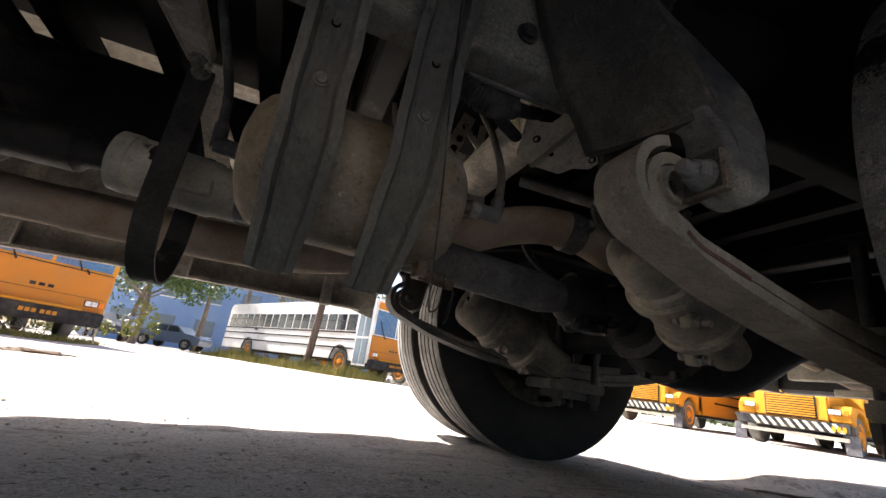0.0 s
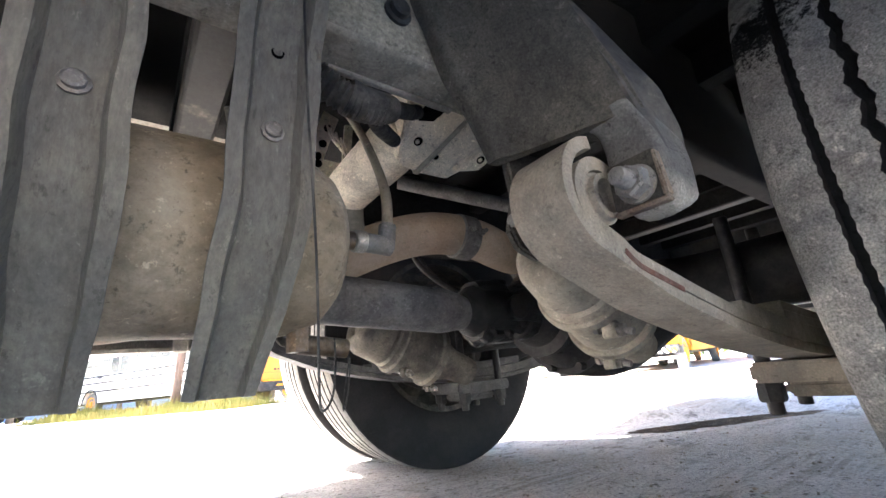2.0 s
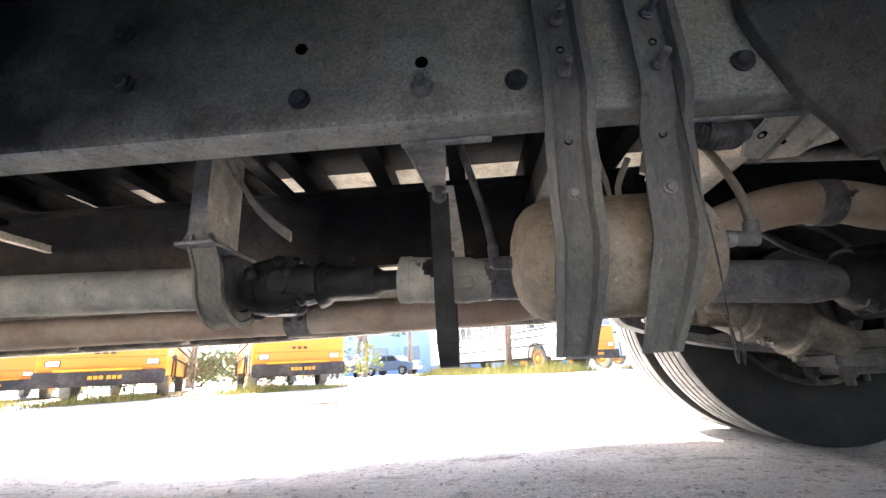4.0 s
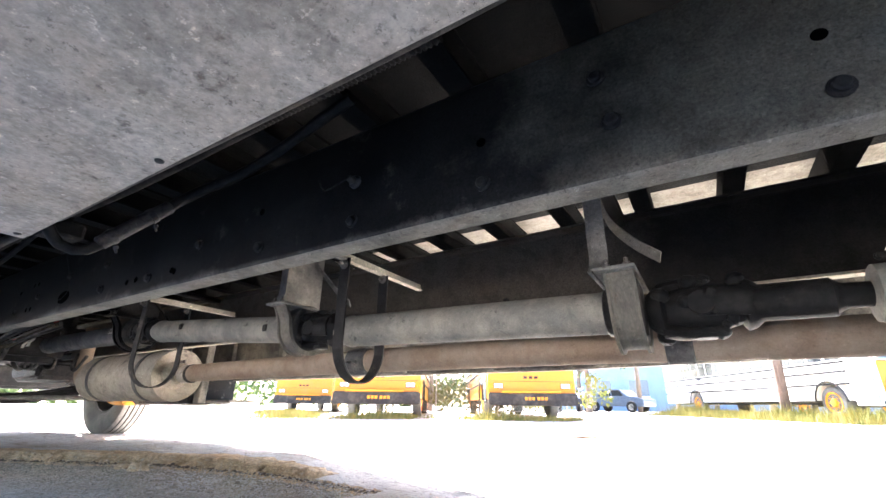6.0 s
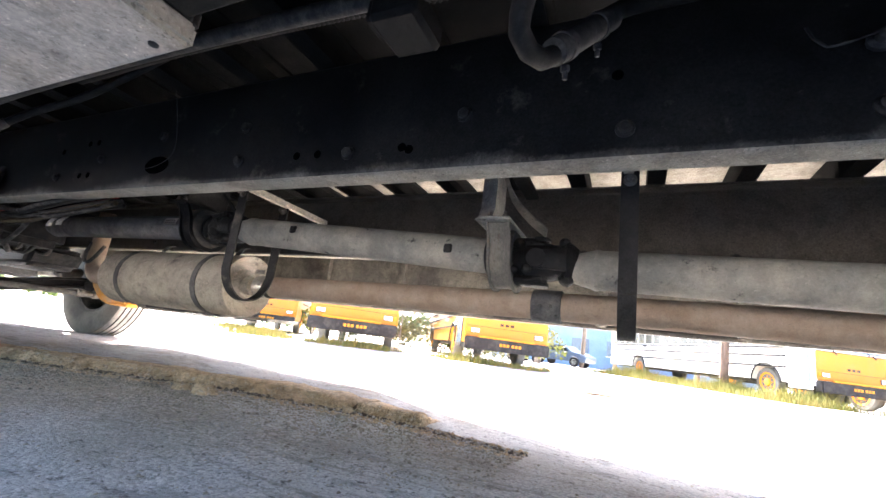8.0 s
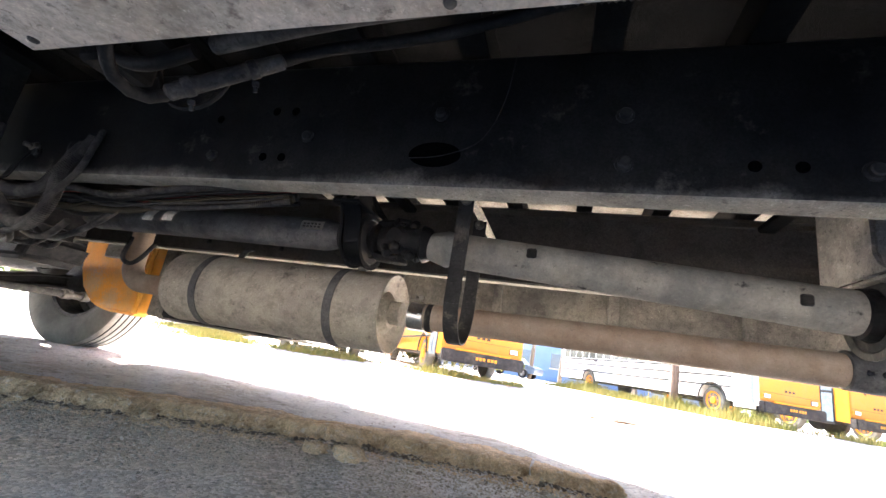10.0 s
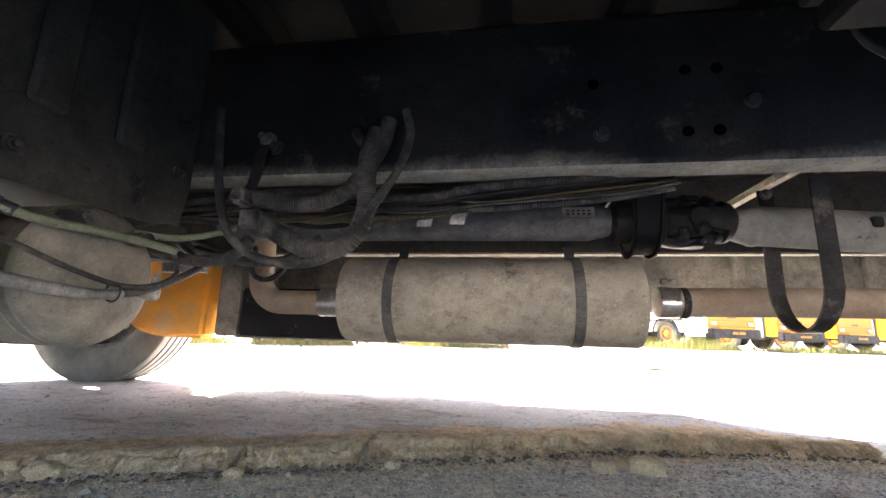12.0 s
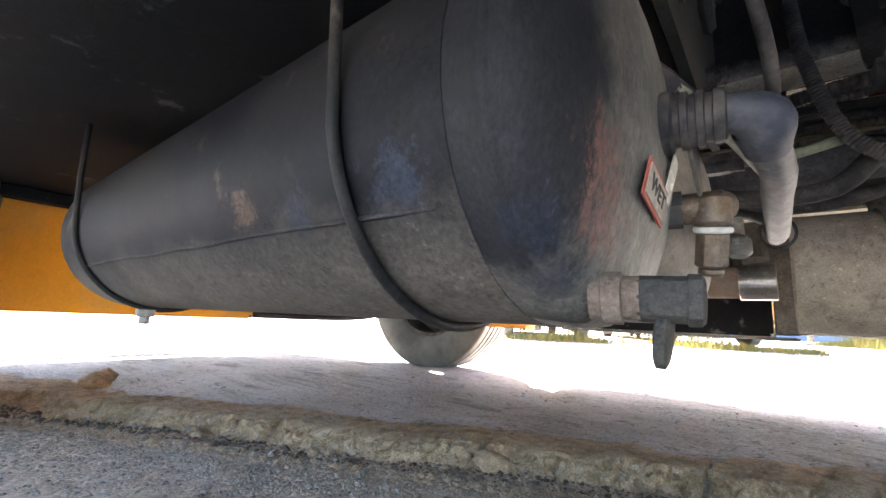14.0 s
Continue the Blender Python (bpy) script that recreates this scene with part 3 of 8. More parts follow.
def ground_z(x, y):
    near = max(0.0, 1 - max(abs(x + 2) - 8, abs(y) - 5, 0) / 6)
    z = 0.010 * noise.noise(Vector((x * 0.9, y * 0.9, 0.3))) + 0.005 * noise.noise(Vector((x * 4, y * 4, 1.7)))
    z += 0.004 * noise.noise(Vector((x * 14, y * 14, 5.1)))
    side = y - step_y(x) - 0.03 * noise.noise(Vector((x * 5, 0, 9)))
    up = min(1, max(0, side / 0.05 + 0.5))
    fade = min(1, max(0, (-2.3 - x) / 0.5)) * min(1, max(0, (7.5 + x) / 1.0))
    z += 0.034 * up * fade * max(0.0, 1 - max(0, side - 1.2) / 1.5)
    hx, hy = (x - 2.55) * 0.9 + (y - 0.85) * 0.42, (y - 0.85) * 0.9 - (x - 2.55) * -0.42
    hole = 1 / (1 + (abs(hx) / 0.62) ** 6 + (abs(hy) / 0.30) ** 6)
    dip = 0.055 * math.exp(-((x + 1.25) / 0.75) ** 2 - ((y - 1.25) / 0.42) ** 2)
    fall = 0.07 * min(1, max(0, (x - 3.5) / 6))
    return near * (z - 0.055 * hole - dip) - fall


def spread(lo, hi, mid0, mid1, fine, ratio=1.28):
    vals = list(np.arange(mid0, mid1 + 1e-6, fine))
    s, v = fine, mid1
    while v < hi:
        s *= ratio
        v += s
        vals.append(v)
    s, v = fine, mid0
    while v > lo:
        s *= ratio
        v -= s
        vals.insert(0, v)
    return vals


def build_ground():
    xs = spread(-900, 900, -7.2, 4.0, 0.035)
    ys = spread(-900, 900, -1.2, 2.2, 0.035)
    verts = [(x, y, ground_z(x, y)) for y in ys for x in xs]
    w = len(xs)
    faces = [(j * w + i, j * w + i + 1, (j + 1) * w + i + 1, (j + 1) * w + i) for j in range(len(ys) - 1) for i in range(w - 1)]
    me = bpy.data.meshes.new("ground")
    me.from_pydata(verts, [], faces)
    me.materials.append(M["ground"])
    me.materials.append(M["gravel"])
    kinds = [int(-6.9 < xs[i] < -2.4 and -1.2 < ys[j] and ys[j] + 0.02 < step_y(xs[i])) for j in range(len(ys) - 1) for i in range(w - 1)]
    me.polygons.foreach_set("material_index", kinds)
    me.shade_smooth()
    tagged(new("ground", me), "pale dusty worn gravel paving of a parking yard", "ground", kind="structure")


build_ground()

# broken edge of the upper paving layer: lumps along the step
random.seed(4)


def rough(x, y, z):
    p = Vector((x, y, z))
    return 0.4 * noise.noise(p * 14) + 0.5 * (abs(noise.noise(p * 44)) - 0.25) + 0.35 * (0.45 - noise.voronoi(p * 40)[0][0]) + 0.5 * (0.45 - noise.voronoi(p * 95)[0][0]) + 0.35 * (0.45 - noise.voronoi(p * 170)[0][0])


def broken_strip(x0, x1, seed):
    """A stretch of the broken paving edge: a crumbled face, an uneven lip and a flat back."""
    prof = [(-0.088, -0.02), (-0.076, -0.006), (-0.068, 0.0), (-0.061, 0.005), (-0.056, 0.010), (-0.052, 0.015), (-0.049, 0.020), (-0.046, 0.025), (-0.042, 0.029), (-0.036, 0.032), (-0.029, 0.034), (-0.021, 0.0355), (-0.013, 0.036), (-0.005, 0.036), (0.003, 0.0355), (0.012, 0.035), (0.021, 0.034), (0.03, 0.033), (0.042, 0.028), (0.05, 0.012)]
    n = max(6, int((x1 - x0) / 0.0042))
    rings = []
    for i in range(n + 1):
        t = i / n
        x = x0 + (x1 - x0) * t
        end = min(1.0, min(t, 1 - t) * n / 5)
        high = (0.55 + 0.45 * end) * (0.86 + 0.42 * noise.noise(Vector((x * 5, seed, 0))))
        shift = 0.035 * noise.noise(Vector((x * 6, seed, 4))) + 0.022 * noise.noise(Vector((x * 23, seed, 4)))
        ring = []
        for k, (s, z) in enumerate(prof):
            y = step_y(x) + s + shift * (1 if s < 0 else 0.4)
            inner = 1.0 if 0 < k < len(prof) - 1 else 0.0
            yy = y - inner * 0.034 * rough(x, y, z + seed)
            zz = z * high + inner * (0.026 if k < 12 else 0.010) * rough(x + 7, y, z)
            if s > -0.022:
                zz = max(zz, max(ground_z(x, yy), ground_z(x, yy + 0.035), ground_z(x + 0.03, yy), ground_z(x - 0.03, yy)) + 0.007 + 0.008 * rough(x, yy, 0.03))
            ring.append((x + inner * 0.012 * noise.noise(Vector((x * 60, y * 60, z * 60 + 3))), yy, zz))
        ring.pop()
        for k, s in enumerate((0.055, 0.08, 0.105, 0.13, 0.155, 0.175)):
            y = step_y(x) + s * (1 + 0.5 * noise.noise(Vector((x * 7, seed, 2)))) + 0.02 * noise.noise(Vector((x * 31, seed, 6)))
            top = max(ground_z(x, y), ground_z(x, y + 0.035), ground_z(x + 0.03, y), ground_z(x - 0.03, y))
            ring.append((x, y, top + (0.008 - 0.0012 * k + 0.010 * rough(x, y, 0.03) if k < 5 else -0.015)))
        rings.append(ring)
    bm = bmesh.new()
    skin(bm, rings)
    return bm


def clod(s, seed):
    bm = bmesh.new()
    bmesh.ops.create_icosphere(bm, subdivisions=3, radius=1.0)
    for v in bm.verts:
        q = 1 + 0.38 * noise.noise(v.co * 1.3 + Vector((seed, 0, 0))) + 0.25 * noise.noise(v.co * 3.6 + Vector((0, seed, 0))) + 0.12 * noise.noise(v.co * 9)
        v.co = Vector((v.co.x * 0.8, v.co.y * 0.65, v.co.z * 0.42)) * q * s
    return bm


edge = thing("pavement_edge", "crumbling tan broken edge of the paving layer on the ground", "pavement edge", (-4.2, 0.45, 0), kind="structure")
pos = -6.5
lump = 0
while pos < -2.36:
    length = random.uniform(0.22, 0.55)
    part("broken_paving", broken_strip(pos, min(pos + length, -2.33), lump * 3.7), "rubble", edge, smooth=24)
    pos += length + (0.012 if random.random() < 0.35 else -0.006)
    lump += 1
for x, y, s in ((-4.57, 0.22, 0.055), (-3.14, 0.58, 0.06), (-3.25, 0.56, 0.045), (-3.19, 0.62, 0.035), (-4.15, 0.31, 0.03), (-5.9, -0.18, 0.07), (-6.05, -0.12, 0.06), (-5.2, -0.12, 0.03), (-4.9, 0.0, 0.022), (-3.8, 0.46, 0.028), (-2.62, 0.84, 0.03), (-2.95, 0.78, 0.026)):
    bm = clod(s, x)
    bmesh.ops.translate(bm, verts=bm.verts, vec=(x, y, ground_z(x, y) + s * 0.2))
    part("loose_clod", bm, "rubble", edge, smooth=180)


bm = bmesh.new()
bmesh.ops.create_icosphere(bm, subdivisions=5, radius=1.0)
for v in bm.verts:
    q = 1 + 0.3 * noise.noise(v.co * 2.1) + 0.15 * noise.noise(v.co * 6)
    v.co = Vector((v.co.x * 0.30 * q, v.co.y * 0.13 * q, v.co.z * 0.028 * q + 0.02 * noise.noise(v.co * 9) * max(0, v.co.z)))
bmesh.ops.transform(bm, verts=bm.verts, matrix=Matrix.Translation((-2.0, 4.3, 0.0)) @ Matrix.Rotation(0.56, 4, "Z"))
bm2 = bmesh.new()
bmesh.ops.create_icosphere(bm2, subdivisions=6, radius=1.0)
for v in bm2.verts:
    q = 1 + 0.35 * noise.noise(v.co * 2.4 + Vector((3, 0, 0))) + 0.2 * noise.noise(v.co * 7)
    v.co = Vector((v.co.x * 0.52 * q, v.co.y * 0.085 * q, v.co.z * 0.012 + 0.010 * max(0, v.co.z) * (noise.noise(v.co * 22) + 0.6 * noise.noise(v.co * 55))))
bmesh.ops.transform(bm2, verts=bm2.verts, matrix=Matrix.Translation((2.50, 0.80, ground_z(2.5, 0.8) + 0.004)) @ Matrix.Rotation(-0.50, 4, "Z"))
single("dirt_crack", bm2, "dirt", "ragged strip of dark dirt along a sunken patch of paving", "dirt", smooth=30)
single("dirt_mound", bm, "dirt", "low mound of dark brown dirt on the yard", "dirt", smooth=180)


def scatter_pebbles():
    rnd = random.Random(8)
    verts, faces = [], []
    base = [(0, 0, 1), (0.9, 0, 0.2), (0.28, 0.85, 0.2), (-0.72, 0.5, 0.2), (-0.72, -0.5, 0.2), (0.28, -0.85, 0.2), (0, 0, -0.6)]
    tris = [(0, 1, 2), (0, 2, 3), (0, 3, 4), (0, 4, 5), (0, 5, 1), (6, 2, 1), (6, 3, 2), (6, 4, 3), (6, 5, 4), (6, 1, 5)]
    mats = []
    for i in range(46000):
        if i < 38000:
            x = rnd.uniform(-6.3, -1.9)
            y = step_y(x) - abs(rnd.gauss(0, 0.30)) - 0.02
        else:
            x, y = rnd.uniform(-6.5, 3.4), rnd.uniform(-0.75, 1.6)
        near_edge = i < 38000 and step_y(x) - y < 0.20
        s = 0.0016 + 0.0048 * rnd.random() ** 3 + (0.009 * rnd.random() ** 1.5 if rnd.random() < (0.10 if near_edge else 0.008) else 0)
        a = rnd.uniform(0, 6.28)
        c, q = math.cos(a), math.sin(a)
        fx, fy, fz = s * rnd.uniform(0.8, 1.4), s * rnd.uniform(0.7, 1.1), s * rnd.uniform(0.5, 0.9)
        z = ground_z(x, y) + fz * 0.15
        k = len(verts)
        verts += [(x + c * px * fx - q * py * fy, y + q * px * fx + c * py * fy, z + pz * fz) for px, py, pz in base]
        faces += [tuple(k + t for t in f) for f in tris]
        # dark grains along the foot put the edge's crevice shade into colour
        foot = near_edge and 0.06 < step_y(x) - y < 0.13 and i % 3
        mats += [2 if foot else (1 if near_edge and rnd.random() < 0.7 else 0)] * 10
    me = bpy.data.meshes.new("pebbles")
    me.from_pydata(verts, [], faces)
    me.materials.append(M["pebble"])
    me.materials.append(M["rubble"])
    me.materials.append(M["dirt"])
    me.polygons.foreach_set("material_index", mats)
    tagged(new("pebbles", me), "small grey pebbles scattered over the dusty ground", "gravel", kind="stuff")


scatter_pebbles()

# ---- bus body over the camera ----
CY = 0.4325
BX0, BX1, BY0, BY1 = -7.45, 3.35, -0.79, 1.66


def rail_z(x):
    lift = min(1, max(0, (x - 0.34) / 0.36))
    return 0.641 + 0.003 * x + 0.078 * lift * lift * (3 - 2 * lift)


body = thing("school_bus", "yellow school bus body above the chassis, seen from below", "bus", (-1.5, CY, 0.5))
# one floor in two tones: near part darkened for shade, far strip paled
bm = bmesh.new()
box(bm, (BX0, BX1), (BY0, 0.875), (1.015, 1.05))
part("floor", bm, "undercoat", body, "sprayed floor underside with tan dust, darkened for shade")
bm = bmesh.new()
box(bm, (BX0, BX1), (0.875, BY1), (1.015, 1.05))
part("floor", bm, "floor_far", body, "tan dusted floor underside, paled by bounced sun")
bm = bmesh.new()
prism(bm, [(BX0, 1.05), (BX1, 1.05), (BX1, 2.75), (BX1 - 0.15, 2.95), (BX0 + 1.6, 2.95), (BX0 + 1.2, 1.9), (BX0 + 0.05, 1.55)], "y", BY0, BY1, 0.05)
part("upper_body", bm, "yellow", body, "yellow school bus upper body")


def skirt_shape(z0):
    pts = [(BX0, 1.04), (BX0, z0)]
    for cx in (-5.72, 0.91):
        if cx > 0:
            pts += [(-1.3, z0), (-0.5, z0 + 0.016), (0.2, z0 + 0.018)]
        pts += [(x, z) for x, z in arc(cx, 0.50, 0.60, 182, -2, 14)][0:] if z0 >= 0.45 else []
    pts += [(BX1, z0), (BX1, 1.04)]
    return pts


for nm, y0, y1 in (("far_skirt", BY1 - 0.012, BY1), ("near_skirt", BY0, BY0 + 0.012)):
    bm = bmesh.new()
    prism(bm, skirt_shape(0.49), "y", y0, y1)
    part("skirt", bm, "skirt_in", body, "dusty inner face of the lower body skirt")
bm = bmesh.new()
for xa, xb in ((BX0 + 0.1, -6.36), (-5.05, 0.24), (1.58, BX1)):
    if xa == -5.05:
        prism(bm, [(xa, 0.487), (-1.3, 0.487), (-0.5, 0.503), (xb, 0.505), (xb, 0.518), (-0.5, 0.516), (-1.3, 0.50), (xa, 0.50)], "y", BY1 - 0.045, BY1 - 0.014, 0.0)
    else:
        box(bm, (xa, xb), (BY1 - 0.045, BY1 - 0.014), (0.487, 0.50), 0.003)
part("skirt_lip", bm, "skirt_in", body)
# stiffening posts on the inside of the far skirt
for x in (-4.9, -4.2, -3.55, -2.95, -2.35, -1.75, -1.15, -0.55, 0.05, 2.2, 2.8):
    bm = bmesh.new()
    box(bm, (x, x + 0.05), (BY1 - 0.05, BY1 - 0.013), (0.50, 1.01), 0.004)
    part("skirt_post", bm, "skirt_in", body)
# end walls
bm = bmesh.new()
box(bm, (BX1 - 0.02, BX1), (BY0 + 0.02, BY1 - 0.02), (0.52, 1.012))
box(bm, (BX1, BX1 + 0.16), (BY0, BY1), (0.5, 0.74), 0.02)
part("rear_bumper", bm, "black", body)
bm = bmesh.new()
box(bm, (BX0 - 0.1, BX0 + 0.06), (BY0, BY1), (0.44, 0.70), 0.03, seg=2)
part("front_bumper", bm, "black", body)
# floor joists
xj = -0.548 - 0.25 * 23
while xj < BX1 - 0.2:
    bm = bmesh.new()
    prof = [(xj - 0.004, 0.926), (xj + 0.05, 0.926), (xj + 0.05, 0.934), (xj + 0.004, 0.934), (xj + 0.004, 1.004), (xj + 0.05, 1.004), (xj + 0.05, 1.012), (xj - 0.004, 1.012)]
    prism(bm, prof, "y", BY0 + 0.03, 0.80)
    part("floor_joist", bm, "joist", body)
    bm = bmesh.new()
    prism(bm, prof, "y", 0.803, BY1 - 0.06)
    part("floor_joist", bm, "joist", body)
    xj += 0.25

# ---- chassis frame ----
chassis = thing("chassis_frame", "dusty black steel ladder frame of a school bus", "chassis", (-1.5, CY, 0.62))


def channel_rail(y_web, sign, material, nm):
    """A C-section rail, web outwards, open towards the middle; sign +1 opens to +y."""
    h, w, t, r = 0.288, 0.056, 0.008, 0.014
    prof = []
    prof += [(w, 0), (r, 0)] + [(r - r * math.sin(radians(a)), r - r * math.cos(radians(a))) for a in (22, 45, 68)] + [(0, r)]
    prof += [(0, h - r)] + [(r - r * math.cos(radians(a)), h - r + r * math.sin(radians(a))) for a in (22, 45, 68)] + [(r, h), (w, h), (w, h - t), (t + 0.004, h - t), (t, h - t - 0.004), (t, t + 0.004), (t + 0.004, t), (w, t)]
    rings = []
    for x in sorted(list(np.linspace(-6.2, 3.25, 40)) + [0.2, 0.33, 0.42, 0.5, 0.58, 0.66, 0.74]):
        rings.append([(x, y_web + sign * p, rail_z(x) + q) for p, q in prof])
    bm = bmesh.new()
    skin(bm, rings)
    bm.normal_update()
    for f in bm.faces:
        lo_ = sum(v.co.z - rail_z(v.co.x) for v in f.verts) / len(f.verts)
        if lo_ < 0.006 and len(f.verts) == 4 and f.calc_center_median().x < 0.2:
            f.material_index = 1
        # rear stretch in joist black: the shade behind the hanger is in the colour
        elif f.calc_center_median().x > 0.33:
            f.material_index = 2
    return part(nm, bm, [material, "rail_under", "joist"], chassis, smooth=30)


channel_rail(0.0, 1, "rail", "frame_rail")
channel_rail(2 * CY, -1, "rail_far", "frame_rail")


def rivet_mesh():
    bm = bmesh.new()
    lathe(bm, (0, 0, 0), (0, -1, 0), [(-0.002, 0.0155), (0.003, 0.0155), (0.004, 0.011), (0.010, 0.0105), (0.012, 0.008)], 14)
    return finish(bm, "bolt_dark", "rivet")


def nut_mesh():
    bm = bmesh.new()
    hexbolt(bm, (0, 0, 0), (0, -1, 0), 0.0125, 0.011, 0.016, 0.017)
    return finish(bm, "bolt", "rail_bolt")


def hole_mesh():
    bm = bmesh.new()
    lathe(bm, (0, 0, 0), (0, -1, 0), [(-0.004, 0.0095), (0.0012, 0.0095), (0.0014, 0.004)], 14)
    return finish(bm, "hole", "rail_hole")


def place(name, me, at, parent, scale=1.0, rot=0.0):
    ob = new(name, me)
    ob.parent = parent
    ob.location = Vector(at) - ORIGIN[parent.name]
    ob.scale = (scale,) * 3
    ob.rotation_euler = (0, rot, 0)
    return ob


RV, NT, HL = rivet_mesh(), nut_mesh(), hole_mesh()
for x, z in ((-0.487, 0.688), (-0.978, 0.690), (-1.293, 0.686), (-1.607, 0.685), (-2.155, 0.684), (-2.487, 0.688), (-3.35, 0.688), (-0.184, 0.690), (0.117, 0.690), (-0.751, 0.738), (-3.94, 0.686), (-0.765, 0.83), (-2.82, 0.787), (-1.892, 0.745), (-2.489, 0.78), (-3.112, 0.737)):
    place("rivet", RV, (x, -0.0005, z), chassis, 1.0 if x > -3.1 else 0.9)
for x, z in ((-0.315, 0.692), (-3.957, 0.70)):
    place("rail_bolt", NT, (x, -0.0005, z), chassis)
for x, z in ((-2.301, 0.689), (-2.24, 0.689), (-2.022, 0.688), (-2.005, 0.682), (-3.213, 0.688), (-3.165, 0.688), (-0.488, 0.774), (-0.313, 0.733), (-0.98, 0.779), (-1.621, 0.787), (-1.293, 0.783), (-3.36, 0.782), (-3.16, 0.80), (-3.21, 0.80)):
    place("rail_hole", HL, (x, 0.0, z), chassis)
bm = bmesh.new()
rings = [[(-2.822 + 0.052 * math.cos(a) * s, y, 0.700 + 0.026 * math.sin(a) * s) for a in np.linspace(0, 2 * math.pi, 24, endpoint=False)] for y, s in ((0.004, 1.0), (-0.0012, 1.0), (-0.0014, 0.5))]
skin(bm, rings)
part("oval_opening", bm, "hole", chassis, "dark oval opening in the rail web")
# far rail rivets
for x in (-0.25, -0.65, -1.296, -1.75, -2.2, -2.75, -3.3, -3.79, -4.2):
    place("rivet", RV, (x, 2 * CY - 0.008, 0.690), chassis, 0.8)
# crossmembers
for x, m_ in ((2.55, "frame"), (1.75, "frame"), (-0.02, "frame"), (-4.9, "frame"), (-5.9, "frame")):
    bm = bmesh.new()
    box(bm, (x - 0.03, x + 0.03), (0.012, 2 * CY - 0.012), (rail_z(x) + 0.13, rail_z(x) + 0.225), 0.006)
    part("crossmember", bm, m_, chassis)
# plate clamped under the near rail, with the bolted splice lip
bm = bmesh.new()
box(bm, (-0.353, -0.219), (0.048, 0.062), (rail_z(-0.3) - 0.0065, rail_z(-0.3) - 0.0005), 0.002)
part("clamp_plate", bm, "frame_dusty", chassis)
bm = bmesh.new()
box(bm, (0.06, 0.22), (0.048, 0.057), (rail_z(0.1) - 0.0065, rail_z(0.1) - 0.0005), 0.002)
part("clamp_plate", bm, "frame_dusty", chassis)

# ---- storage boxes hung from the body ----
for x0, x1, ye in ((-1.718, -0.1, -0.394), (-3.162, -2.035, -0.420)):
    sb = thing("storage_box", "large grey white steel underfloor storage box with dusty bottom", "storage box", ((x0 + x1) / 2, -0.6, 0.57), group="underfloor boxes")
    bm = bmesh.new()
    box(bm, (x0, x1), (-0.765, ye), (0.590, 0.62), 0.006, seg=2)
    part("bottom_pan", bm, "pan", sb)
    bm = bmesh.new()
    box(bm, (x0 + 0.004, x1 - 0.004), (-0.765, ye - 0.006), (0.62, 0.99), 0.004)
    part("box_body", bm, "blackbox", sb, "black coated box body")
    for px, py in ((x0 + 0.03, ye - 0.02), (x0 + 0.5, ye - 0.017), (x1 - 0.04, ye - 0.02), (x0 + 0.06, -0.60)):
        bm = bmesh.new()
        lathe(bm, (px, py, 0.5905), (0, 0, -1), [(0, 0.006), (0.0025, 0.005), (0.003, 0.002)], 10)
        part("screw", bm, "bolt_dark", sb)
    bm = bmesh.new()
    box(bm, (x0 + 0.05, x1 - 0.02), (ye - 0.006, ye + 0.010), (0.628, 0.65), 0.003)
    part("edge_flange", bm, "frame", sb)
bm = bmesh.new()
box(bm, (-2.033, -1.72), (-0.765, -0.435), (0.615, 0.65), 0.004)
single("box_bridge", bm, "undercoat", "rough coated panel bridging two storage boxes", "panel")

# ---- wheels ----
def tyre_profile(w, R, sidewall=0.18):
    """Half-width, radius points of one side of the section, from the bead to the shoulder."""
    r0 = R - sidewall - 0.02
    return [(-w * 0.36, r0), (-w * 0.44, r0 + 0.02), (-w * 0.52, r0 + 0.07), (-w * 0.535, r0 + 0.11), (-w * 0.52, R - 0.055), (-w * 0.50, R - 0.028), (-w * 0.475, R - 0.010), (-w * 0.455, R - 0.004)]


